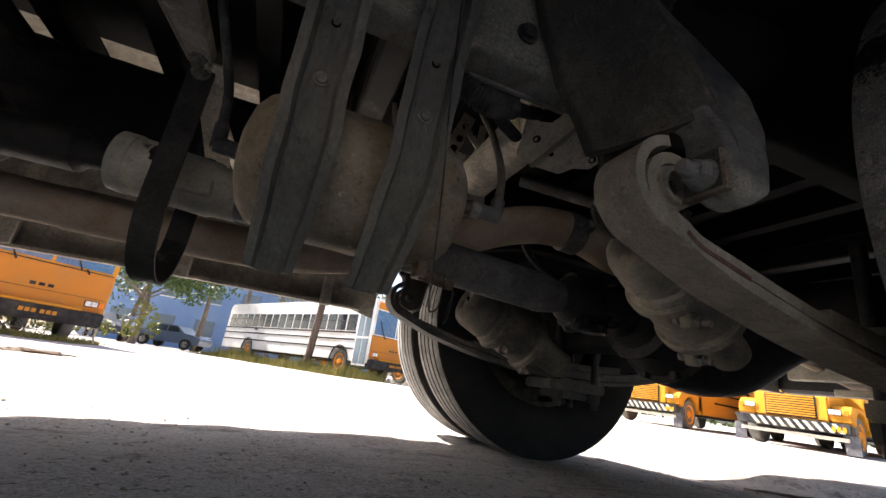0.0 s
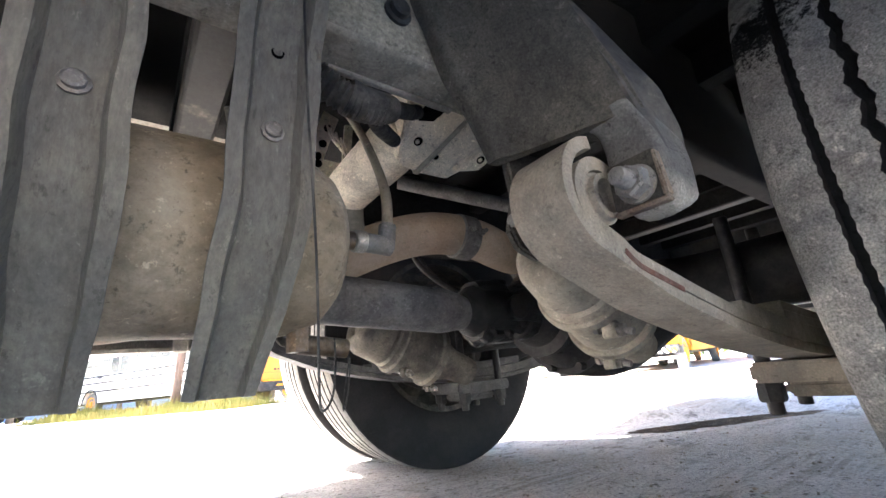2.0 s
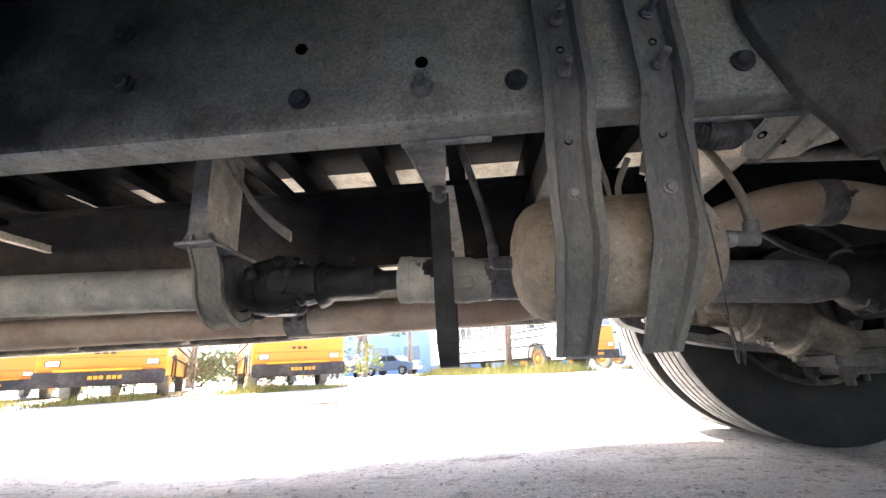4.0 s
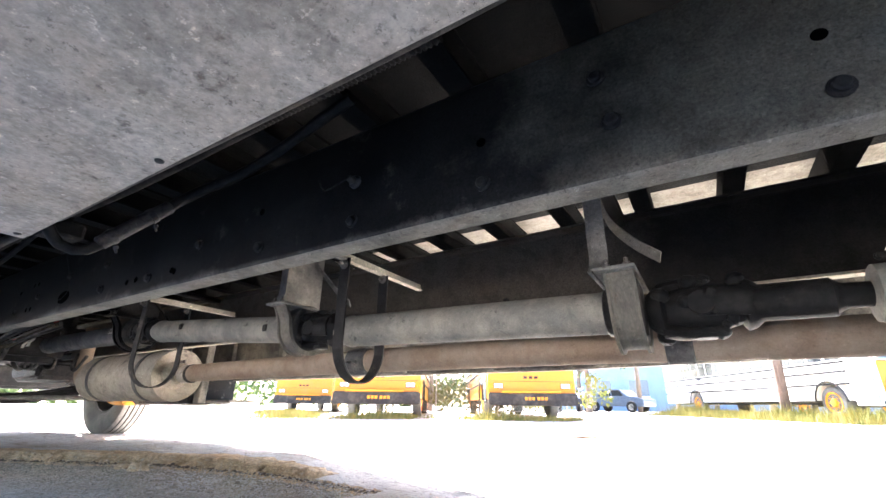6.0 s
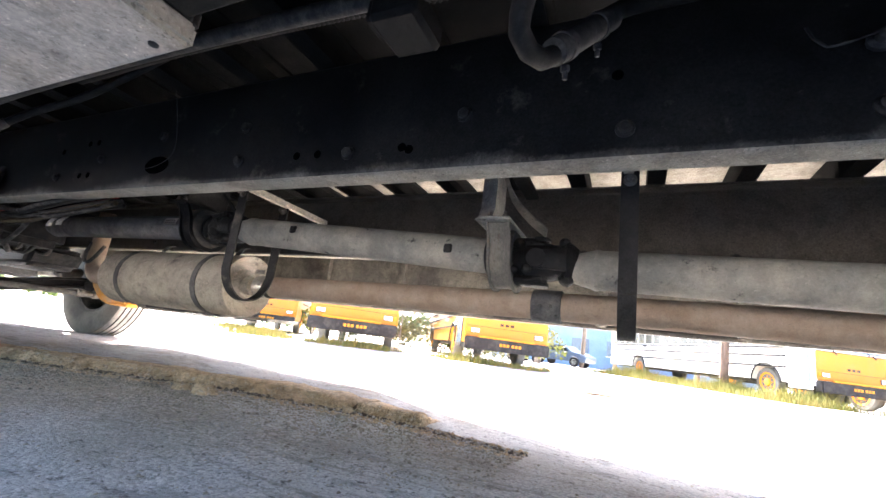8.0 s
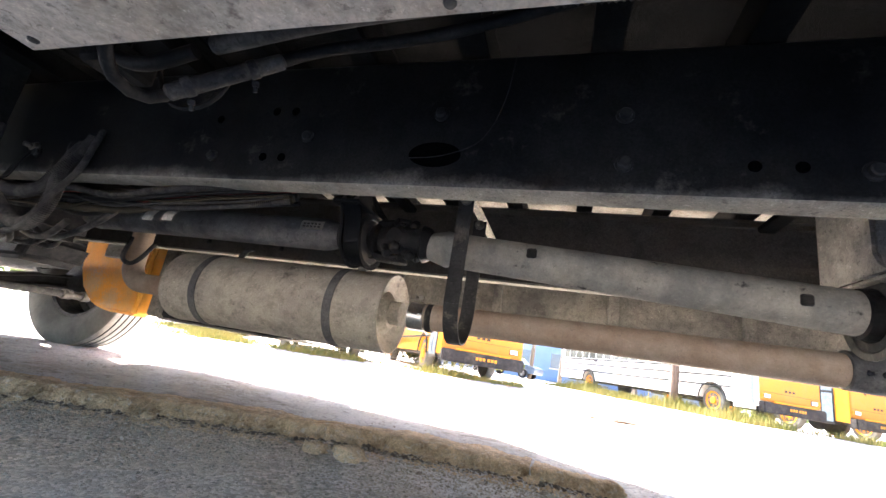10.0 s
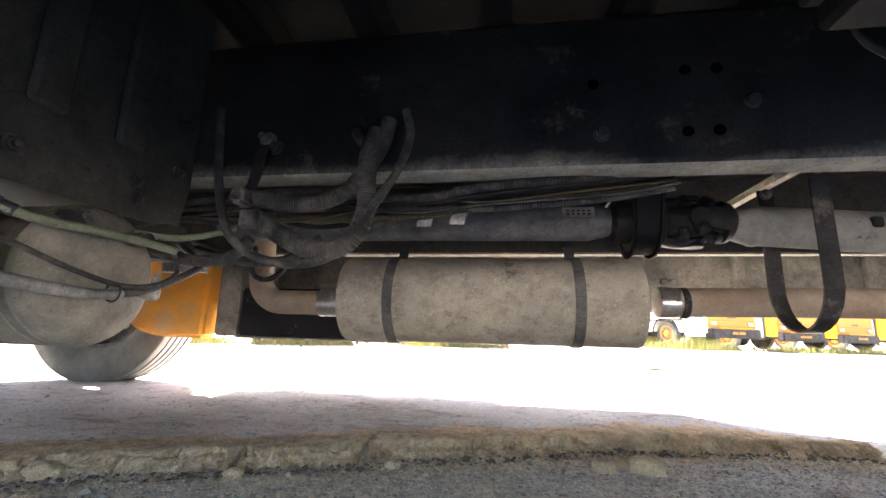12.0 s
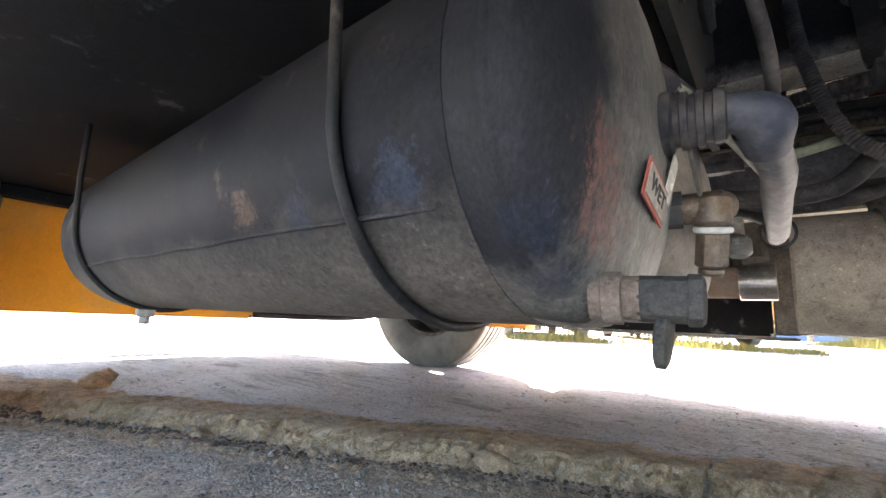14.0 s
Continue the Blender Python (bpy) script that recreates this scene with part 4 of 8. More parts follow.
def tyre(bm, x, y, z, w=0.235, R=0.48, n=72, grooves=(-0.27, -0.09, 0.09, 0.27), zig=0.0, depth=0.012, gw=0.010, zig_only=(), teeth=0.0):
    """A tyre with its axle along y; grooves are ribs' gaps as fractions of the width, zigzagging by zig metres."""
    side = tyre_profile(w, R)
    cols = [(a, r, 0.0, 0) for a, r in side]
    for k, g in enumerate(grooves):
        c = g * w
        zz = zig if (not zig_only or k in zig_only) else 0.0
        cols += [(c - gw / 2, R, zz, 1), (c - gw / 2 + 0.001, R - depth, zz, 2), (c + gw / 2 - 0.001, R - depth, zz, 2), (c + gw / 2, R, zz, 1)]
    cols += [(-a, r, 0.0, 0) for a, r in reversed(side)]
    rings = []
    for i in range(n):
        a = 2 * math.pi * i / n
        ring = []
        for off, r, zz, _ in cols:
            wave = abs((i * 66.0 / n) % 1.0 - 0.5) * 4 - 1 if teeth else (1 if (i // 2) % 2 else -1)
            o = off + zz * wave + (teeth * (i % 2) * (1 if off > 0 else -1) if _ == 1 else 0)
            ring.append((x + r * math.sin(a), y + o, z + r * math.cos(a)))
        rings.append(ring)
    vs = [[bm.verts.new(p) for p in ring] for ring in rings]
    m = len(cols)
    for i in range(n):
        A, B = vs[i], vs[(i + 1) % n]
        for j in range(m - 1):
            f = bm.faces.new((A[j], A[j + 1], B[j + 1], B[j]))
            kinds = (cols[j][3], cols[j + 1][3])
            if 2 in kinds:
                f.material_index = 2
            elif 1 in kinds or (cols[j][1] > R - 0.006 and cols[j + 1][1] > R - 0.006):
                f.material_index = 1
        f = bm.faces.new((A[m - 1], A[0], B[0], B[m - 1]))


def wheel(name, label, at, tread, sidewall, R=0.48, w=0.235, zig=0.0, n=72, dish=1, grooves=(-0.27, -0.09, 0.09, 0.27), zig_only=(), group="", teeth=0.0):
    """at: the axle's centre at the wheel's middle; dish +1: the disc lies towards +y."""
    x, y, z = at
    bm = bmesh.new()
    tyre(bm, x, y, z, w, R, n, grooves, zig, zig_only=zig_only, teeth=teeth)
    t = part("wheel", bm, [sidewall, tread, "groove"], body, label, smooth=50)
    bm = bmesh.new()
    r0 = R - 0.20
    prof = [(-w * 0.40, r0 + 0.018), (-w * 0.36, r0 + 0.022), (-w * 0.33, r0), (w * 0.33, r0), (w * 0.36, r0 + 0.022), (w * 0.40, r0 + 0.018), (w * 0.36, r0 - 0.012), (-w * 0.36, r0 - 0.012)]
    vs = lathe(bm, (x, y, z), (0, 1, 0), prof, 48, caps=False)
    a, b = vs[0], vs[-1]
    for i in range(48):
        bm.faces.new((a[i], a[(i + 1) % 48], b[(i + 1) % 48], b[i]))
    lathe(bm, (x, y, z), (0, 1, 0), [(dish * w * 0.30, r0 - 0.008), (dish * w * 0.34, r0 - 0.05), (dish * w * 0.10, 0.15), (dish * w * 0.10, 0.05), (dish * (w * 0.10 + 0.01), 0.05), (dish * (w * 0.10 + 0.01), 0.15), (dish * (w * 0.34 + 0.01), r0 - 0.05), (dish * (w * 0.30 + 0.01), r0 - 0.008)], 48, caps=False)
    part("rim", bm, "rim", t)
    return t


AX, AZ = 0.91, 0.48
GAP = 0.31
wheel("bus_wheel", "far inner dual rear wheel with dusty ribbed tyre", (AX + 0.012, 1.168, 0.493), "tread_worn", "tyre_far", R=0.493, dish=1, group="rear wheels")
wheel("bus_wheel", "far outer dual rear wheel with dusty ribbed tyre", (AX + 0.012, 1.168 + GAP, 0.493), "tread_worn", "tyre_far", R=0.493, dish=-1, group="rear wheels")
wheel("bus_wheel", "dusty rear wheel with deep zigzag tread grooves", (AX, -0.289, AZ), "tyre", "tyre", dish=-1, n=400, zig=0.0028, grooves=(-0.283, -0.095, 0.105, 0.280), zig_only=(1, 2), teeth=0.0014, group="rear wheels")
wheel("bus_wheel", "dusty rear wheel with deep zigzag tread grooves", (AX, 2 * CY - 1.175 - GAP, AZ), "tyre", "tyre", dish=1, n=120, zig=0.004, group="rear wheels")
wheel("bus_wheel", "grey dusty front wheel with ribbed tyre", (-5.78, 1.51, 0.512), "tread_worn", "tyre_dusty", R=0.498, dish=1, group="front wheels")
wheel("bus_wheel", "grey dusty front wheel with ribbed tyre", (-5.72, 2 * CY - 1.52, AZ), "tread_worn", "tyre_dusty", dish=-1, group="front wheels")

# ---- rear axle ----
DY = 0.375
axle = thing("rear_axle", "oily black rear drive axle with differential housing", "axle", (AX, CY, 0.25))
bm = bmesh.new()
rings = []
for y in np.linspace(-0.36, 1.23, 48):
    d = abs(y - DY)
    rz = 0.068 + 0.088 * math.exp(-(d / 0.17) ** 2.4)
    rx = 0.062 + 0.15 * math.exp(-(d / 0.17) ** 2.4)
    rings.append([(AX + rx * math.cos(a), y, AZ - 0.02 + rz * math.sin(a) - (0.02 * math.exp(-(d / 0.2) ** 2))) for a in np.linspace(0, 2 * math.pi, 24, endpoint=False)])
skin(bm, rings)
part("axle_housing", bm, "axle", axle)
bm = bmesh.new()
lathe(bm, (AX - 0.10, DY, 0.448), (-1, 0, 0.03), [(0, 0.155), (0.03, 0.15), (0.035, 0.135), (0.06, 0.125), (0.075, 0.105), (0.10, 0.098), (0.105, 0.108), (0.12, 0.108), (0.125, 0.085), (0.16, 0.072), (0.175, 0.05)], 32)
for k in range(6):
    a = 2 * math.pi * (k + 0.3) / 6
    box(bm, (AX - 0.225, AX - 0.13), (DY + 0.095 * math.cos(a) - 0.008, DY + 0.095 * math.cos(a) + 0.008), (0.448 + 0.095 * math.sin(a) - 0.008, 0.448 + 0.095 * math.sin(a) + 0.008), 0.003)
for k in range(10):
    a = 2 * math.pi * k / 10
    rod(bm, (AX - 0.12, DY + 0.138 * math.cos(a), 0.448 + 0.138 * math.sin(a)), (AX - 0.155, DY + 0.138 * math.cos(a), 0.448 + 0.138 * math.sin(a)), 0.010, n=6)
part("differential_carrier", bm, "axle", axle)
bm = bmesh.new()
rod(bm, (AX - 0.26, DY, 0.447), (AX - 0.30, DY, 0.446), 0.062, n=20, bevel=0.004)
for s in (-1, 1):
    lathe(bm, (AX - 0.27, DY + s * 0.058, 0.458), (-1, -s * 0.12, 0), [(0, 0.03), (0.02, 0.034), (0.06, 0.030), (0.085, 0.022), (0.09, 0.012)], 14)
part("pinion_yoke", bm, "grease", axle)
# brake drums / backing plates inside the inner wheels
for s, yy in ((1, 1.04), (-1, 2 * CY - 1.04)):
    bm = bmesh.new()
    lathe(bm, (AX, yy, AZ), (0, s, 0), [(0.0, 0.07), (0.0, 0.19), (0.03, 0.205), (0.10, 0.21), (0.16, 0.20)], 36)
    part("brake_drum", bm, "axle", axle)


def brake_chamber(o, d, k, label, tone="chamber"):
    """Double brake chamber with its clamp bands, leaning back towards the axle."""
    o, d = Vector(o), Vector(d).normalized()
    c = thing("brake_chamber", label, "brake chamber", o + d * 0.15, group="rear brake chambers")
    bm = bmesh.new()
    prof = [(0.012, 0.012), (0.012, 0.026), (0.004, 0.032), (0.0, 0.045), (0.003, 0.058), (0.014, 0.071), (0.032, 0.079), (0.10, 0.084), (0.105, 0.080), (0.112, 0.080), (0.118, 0.088), (0.135, 0.090), (0.14, 0.094), (0.152, 0.094), (0.156, 0.088), (0.20, 0.086), (0.265, 0.086), (0.27, 0.092), (0.285, 0.092), (0.29, 0.080), (0.30, 0.07), (0.36, 0.05), (0.44, 0.045)]
    lathe(bm, o, d, [(u * k, q * k) for u, q in prof], 40)
    part("housing", bm, tone, c)
    for u in (0.146, 0.277):
        bm = bmesh.new()
        lathe(bm, o + d * (u - 0.011) * k, d, [(0, 0.0935 * k), (0.003, 0.098 * k), (0.016, 0.098 * k), (0.019, 0.0935 * k)], 40)
        part("clamp_band", bm, tone, c)
    for u, turn_ in ((0.146, 250), (0.277, 285)):
        e = o + d * u * k
        w = Vector((0, math.cos(radians(turn_)), math.sin(radians(turn_))))
        e = e + w * 0.1 * k
        bm = bmesh.new()
        box(bm, (e.x - 0.010, e.x + 0.010), (e.y - 0.016, e.y + 0.004), (e.z - 0.012, e.z + 0.012), 0.003)
        part("band_lug", bm, tone, c)
        bm = bmesh.new()
        rod(bm, e + Vector((0, 0.016, 0.006)), e + Vector((0.004, -0.036, -0.006)), 0.0055, n=10)
        hexbolt(bm, e + Vector((0.002, -0.016, -0.001)), (0.1, -1, -0.2), 0.0095, 0.009, 0.0)
        hexbolt(bm, e + Vector((0, 0.010, 0.004)), (0, 1, 0.2), 0.0095, 0.008, 0.0)
        part("clamp_bolt", bm, "bolt", c)
    bm = bmesh.new()
    for u in (0.03, 0.06):
        q = o + d * u * k + Vector((0.01, -0.062 * k, 0.052 * k))
        rod(bm, q, q + Vector((-0.004, -0.016, 0.014)), 0.007, n=10, bevel=0.001)
    part("vent_plug", bm, "rim", c)
    bm = bmesh.new()
    lathe(bm, o + d * 0.0105, -d, [(-0.004, 0.021), (0.0, 0.021), (0.002, 0.017), (0.0022, 0.004)], 18)
    part("centre_plug", bm, tone, c)
    bm = bmesh.new()
    q = o + d * 0.0085
    rod(bm, q + Vector((0, -0.004, 0.010)), q + Vector((0, -0.016, -0.004)), 0.0042, n=10, bevel=0.001)
    part("key_slot", bm, "hole", c, "dark key slot in the chamber's end")
    return c


brake_chamber((0.356, 0.049, 0.475), (0.889, 0.213, -0.405), 0.735, "dusty tan double air brake chamber beside the leaf spring")
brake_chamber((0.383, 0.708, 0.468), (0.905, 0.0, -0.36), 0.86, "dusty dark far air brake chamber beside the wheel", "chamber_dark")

# ---- leaf springs with hangers ----
EYE = Vector((0.266, 0, 0.467))


def loop(r, a0, a1):
    return [(EYE.x + r * math.cos(radians(a)), EYE.z + r * math.sin(radians(a))) for a in range(a0, a1, 12)]


LOW = [(0.30, 0.412), (0.36, 0.397), (0.42, 0.382), (0.52, 0.360), (0.66, 0.338), (0.80, 0.324), (0.95, 0.318), (1.15, 0.33), (1.4, 0.38), (1.62, 0.44)]


def spring_path():
    return loop(0.0345, -10, 262) + [(0.282, 0.423)] + LOW


def leaf_spring(ym, label, steel="spring"):
    s = thing("leaf_spring", label, "leaf spring", (AX, ym, 0.30), group="rear leaf springs")
    bm = bmesh.new()
    band(bm, [(x, ym, z) for x, z in spring_path()], 0.062, 0.0135, (0, 1, 0))
    part("main_leaf", bm, steel, s)
    bm = bmesh.new()
    wrap = [(EYE.x + (0.0485 + 0.007 * math.cos(radians(min(90, max(0, a - 98) * 0.75)))) * math.cos(radians(a)), EYE.z + (0.0485 + 0.007 * math.cos(radians(min(90, max(0, a - 98) * 0.75)))) * math.sin(radians(a))) for a in range(98, 262, 12)] + [(0.284, 0.4085), (0.322, 0.394)] + [(x, z - 0.0165) for x, z in LOW[1:9]]
    band(bm, [(x, ym, z) for x, z in wrap], 0.064, 0.013, (0, 1, 0))
    part("wrapper_leaf", bm, steel, s, "dusty wrapper leaf curled round the spring eye")
    for k, (xa, xb) in enumerate(((0.50, 1.5), (0.60, 1.38), (0.64, 1.25))):
        bm = bmesh.new()
        pts = [(x, ym, z + 0.0128 * (k + 1)) for x, z in LOW if xa <= x <= xb]
        band(bm, pts, 0.062, 0.012, (0, 1, 0))
        part("leaf", bm, steel, s)
    bm = bmesh.new()
    lathe(bm, (EYE.x, ym - 0.030, EYE.z), (0, 1, 0), [(0.006, 0.010), (0.004, 0.0165), (-0.006, 0.017), (-0.006, 0.0225), (0.000, 0.0235), (0.002, 0.0265), (0.058, 0.0265), (0.060, 0.0235), (0.066, 0.0225), (0.066, 0.017), (0.056, 0.0165), (0.054, 0.010)], 28)
    part("bushing", bm, steel, s)
    bm = bmesh.new()
    box(bm, (0.80, 1.03), (ym - 0.088, ym + 0.082), (0.262, 0.296), 0.006, seg=2)
    box(bm, (0.84, 0.99), (ym - 0.05, ym + 0.05), (0.236, 0.263), 0.008, seg=2)
    part("spring_plate", bm, steel, s)
    for x in (0.835, 0.995):
        for dy in (-0.068, 0.068):
            bm = bmesh.new()
            rod(bm, (x, ym + dy, 0.208), (x, ym + dy, 0.57), 0.0125, n=12, bevel=0.002)
            hexbolt(bm, (x, ym + dy, 0.262), (0, 0, -1), 0.0215, 0.033, 0.0)
            part("u_bolt", bm, "bolt_dark", s)
    bm = bmesh.new()
    band(bm, [(x, ym - math.copysign(0.0322, CY - ym), z) for x, z in ((0.280, 0.4165), (0.30, 0.4040), (0.34, 0.3935), (0.375, 0.3845))], 0.0015, 0.0055, (0, 1, 0))
    part("paint_mark", bm, "paint_red", s, "faded red paint along the leaf joint")
    return s


leaf_spring(-0.066, "dusty multi-leaf rear spring with curled eye")
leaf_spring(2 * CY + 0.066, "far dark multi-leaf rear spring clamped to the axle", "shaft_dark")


def lerp_table(table, z):
    for (z0, v0), (z1, v1) in zip(table, table[1:]):
        if z >= z1:
            return v0 + (v1 - v0) * (z0 - z) / (z0 - z1)
    return table[-1][1]


def hanger(y0, sgn, label):
    """Cast spring hanger on the rail's outer face: a plate that flares out into an arm over the spring eye."""
    h = thing("spring_hanger", label, "spring hanger", (0.3, y0, 0.6), group="spring hangers")
    left = [(0.90, 0.135), (0.76, 0.122), (0.70, 0.138), (0.68, 0.148), (0.625, 0.166), (0.58, 0.198), (0.536, 0.220)]
    right = [(0.90, 0.205), (0.76, 0.207), (0.70, 0.216), (0.66, 0.232), (0.62, 0.257), (0.58, 0.268), (0.54, 0.280), (0.50, 0.290), (0.44, 0.300)]
    flare = [(0.90, 0.050), (0.76, 0.078), (0.70, 0.097), (0.66, 0.104), (0.62, 0.112), (0.58, 0.122), (0.54, 0.128), (0.50, 0.134), (0.44, 0.134)]
    crest = [(0.90, 0.215), (0.76, 0.235), (0.70, 0.272), (0.68, 0.285), (0.66, 0.295), (0.64, 0.310), (0.62, 0.328), (0.60, 0.331), (0.56, 0.336), (0.54, 0.345), (0.50, 0.346), (0.44, 0.338)]
    crest_y = [(0.90, 0.060), (0.76, 0.088), (0.70, 0.105), (0.66, 0.119), (0.62, 0.130), (0.58, 0.145), (0.54, 0.149), (0.44, 0.146)]

    def front(z, u):
        s = min(1, max(0, (u - 0.04) / 0.92))
        return 0.018 + lerp_table(flare, z) * (0.45 * s + 0.55 * s * s * (3 - 2 * s))

    bm = bmesh.new()
    rings = []
    for z in np.linspace(0.90, 0.537, 26):
        xl, xr = lerp_table(left, z), lerp_table(right, z)
        us = [0, 0.015, 0.1, 0.2, 0.3, 0.4, 0.5, 0.6, 0.75, 0.9, 0.965, 1.0]
        ring = [(xl + (xr - xl) * u, y0 + sgn * (front(z, u) - (0.006 if u in (0, 1.0) else 0)), z) for u in us]
        ring += [(xl + (xr - xl) * u, y0 + sgn * max(0.001, front(z, u) - 0.030), z) for u in reversed(us)]
        rings.append(ring)
    skin(bm, rings)
    part("side_plate", bm, "hanger", h, smooth=50)
    # outer arm below the arch, drawn out over the clamp bolt and ending in a rounded foot
    bm = bmesh.new()
    rings = []
    for z in np.linspace(0.548, 0.446, 20):
        k = (0.548 - z) / 0.102
        xl = 0.262 + 0.012 * min(1, k / 0.35) + (0.020 * (k - 0.78) / 0.22 if k > 0.78 else 0)
        xr = 0.352 - 0.014 * k ** 0.8
        yf = 0.138 + 0.014 * math.sin(min(1, k / 0.62) * math.pi / 2)
        yb = 0.086 + 0.016 * min(1, k / 0.18)
        low = max(0.0, (k - 0.84) / 0.16)
        tuck = 0.013 * low ** 2
        yf, yb, xr = yf - tuck, yb + tuck * 0.5, xr - tuck * 1.3
        e = 0.006
        rings.append([(xl + e, y0 + sgn * yf, z), (xr - e * 2, y0 + sgn * yf, z), (xr - e * 0.6, y0 + sgn * (yf - e * 0.5), z), (xr, y0 + sgn * (yf - e * 1.8), z), (xr, y0 + sgn * (yb + e), z), (xr - e, y0 + sgn * yb, z), (xl + e * 0.5, y0 + sgn * yb, z), (xl, y0 + sgn * (yb + e * 0.5), z), (xl, y0 + sgn * (yf - e), z), (xl + e * 0.3, y0 + sgn * (yf - e * 0.3), z)])
    skin(bm, rings)
    part("outer_arm", bm, "foot", h, "pale worn rounded foot of the hanger arm", smooth=50)
    # inner leg behind the eye
    bm = bmesh.new()
    ya, yb = sorted((y0 + sgn * 0.001, y0 + sgn * 0.012))
    prism(bm, [(0.235, 0.56), (0.242, 0.50), (0.228, 0.46), (0.238, 0.44), (0.266, 0.430), (0.296, 0.440), (0.304, 0.475), (0.315, 0.56)], "y", ya, yb, 0.003)
    part("inner_leg", bm, "hanger", h)
    # dark rim that turns back from the plate's free edge
    bm = bmesh.new()
    rings = []
    for z in np.linspace(0.90, 0.492, 30):
        xf, yf, xc, yc = lerp_table(right, z), front(z, 1.0), lerp_table(crest, z), lerp_table(crest_y, z)
        xm, ym_ = (xf + xc) / 2, (yf + yc) / 2 - 0.007
        rings.append([(xf - 0.008, y0 + sgn * (yf - 0.004), z), (xf, y0 + sgn * yf, z), (xm, y0 + sgn * ym_, z), (xc - 0.004, y0 + sgn * (yc - 0.001), z), (xc, y0 + sgn * (yc - 0.005), z), (xc, y0 + sgn * (yc - 0.018), z), (xm, y0 + sgn * (ym_ - 0.024), z), (xf - 0.008, y0 + sgn * (yf - 0.028), z)])
    skin(bm, rings)
    part("rib", bm, "rim", h, "dark speckled rim along the hanger's edge", smooth=50)
    bm = bmesh.new()
    rod(bm, (EYE.x, y0 - sgn * 0.006, EYE.z), (EYE.x, y0 + sgn * 0.090, EYE.z), 0.012, n=16, bevel=0.002)
    part("eye_pin", bm, "hanger", h)
    # clamp bolt lying along the rail, with its nut on a folded plate
    at = Vector((0.264, y0 + sgn * 0.1295, 0.4655))
    bm = bmesh.new()
    lathe(bm, at, (-1, 0, 0.06), [(0, 0.0088), (0.0175, 0.0088)] + [(0.0175 + 0.0011 * q, 0.0084 if q % 2 else 0.0076) for q in range(1, 11)] + [(0.030, 0.0076), (0.0315, 0.005)], 20)
    part("clamp_bolt", bm, "bolt_grey", h)
    bm = bmesh.new()
    lathe(bm, at, (-1, 0, 0.06), [(-0.002, 0.0165), (0.0015, 0.0165), (0.0018, 0.0150), (0.0125, 0.0150), (0.0145, 0.0125)], 6, phase=0.5)
    lathe(bm, at, (-1, 0, 0.06), [(-0.003, 0.0175), (0.0012, 0.0175), (0.0018, 0.016)], 24)
    part("nut", bm, "bolt_grey", h)
    bm = bmesh.new()
    prism(bm, [(y0 + sgn * 0.105, 0.449), (y0 + sgn * 0.110, 0.4465), (y0 + sgn * 0.149, 0.4465), (y0 + sgn * 0.1525, 0.450), (y0 + sgn * 0.149, 0.492), (y0 + sgn * 0.105, 0.492)], "x", 0.2655, 0.272, 0.001)
    part("lock_plate", bm, "hanger", h)
    bm = bmesh.new()
    box(bm, (0.2635, 0.274), sorted((y0 + sgn * 0.105, y0 + sgn * 0.153)), (0.4425, 0.4470), 0.0012)
    prism(bm, [(y0 + sgn * 0.1490, 0.4470), (y0 + sgn * 0.1535, 0.4470), (y0 + sgn * 0.1505, 0.490), (y0 + sgn * 0.1475, 0.490)], "x", 0.2638, 0.274, 0.0012)
    part("folded_edge", bm, "rusty_edge", h, "brown rusty folded edge of the lock plate")
    # the same clamp bolt on the inner side of the spring eye
    bm = bmesh.new()
    at2 = Vector((0.262, y0 + sgn * 0.011, 0.4675))
    lathe(bm, at2, (-1, 0, 0.1), [(-0.01, 0.0088), (0.0175, 0.0088)] + [(0.0175 + 0.0011 * q, 0.0084 if q % 2 else 0.0076) for q in range(1, 11)] + [(0.030, 0.0076), (0.0315, 0.005)], 18)
    lathe(bm, at2, (-1, 0, 0.1), [(-0.002, 0.0165), (0.0015, 0.0150), (0.0125, 0.0150), (0.0145, 0.0125)], 6, phase=0.2)
    part("clamp_bolt", bm, "bolt_grey", h)
    for x, z in ((0.180, 0.705), (0.232, 0.712), (0.290, 0.76), (0.20, 0.80), (0.33, 0.83)):
        bm = bmesh.new()
        lathe(bm, (x, y0 + sgn * (front(z, 0.3)), z), (0, sgn, 0), [(-0.01, 0.019), (0.003, 0.019), (0.004, 0.0125), (0.020, 0.0115), (0.022, 0.009)], 16)
        part("bolt", bm, "hanger", h)
    return h


hanger(0.0, -1, "large dusty black cast spring hanger bolted to the rail")
hanger(2 * CY, 1, "far cast spring hanger bolted to the frame rail")

# ---- air tank on hat-section brackets ----
at = thing("air_tank", "olive brown dusty air tank hung beside the rail", "air tank", (-0.04, 0.155, 0.36))
bm = bmesh.new()
TX0, TX1, TR = -0.197, 0.104, 0.094
prof = [(0, 0.02), (0.003, 0.042), (0.011, 0.066), (0.024, 0.082), (0.042, 0.091), (0.058, TR), (0.075, TR), (0.0755, TR + 0.0025), (0.083, TR + 0.0025), (0.0835, TR)]
L = TX1 - TX0
lathe(bm, (TX0, 0.146, 0.469), (1, 0, 0), prof + [(L - a, r) for a, r in reversed(prof)], 44)
part("shell", bm, "tank", at)
bm = bmesh.new()
o = Vector((0.088, 0.139, 0.483))
rod(bm, o, o + Vector((0.02, 0, 0)), 0.014, n=6)
rod(bm, o + Vector((0.02, 0, 0)), o + Vector((0.035, 0, 0)), 0.011, n=12)
part("port_fitting", bm, "brass", at)
bm = bmesh.new()
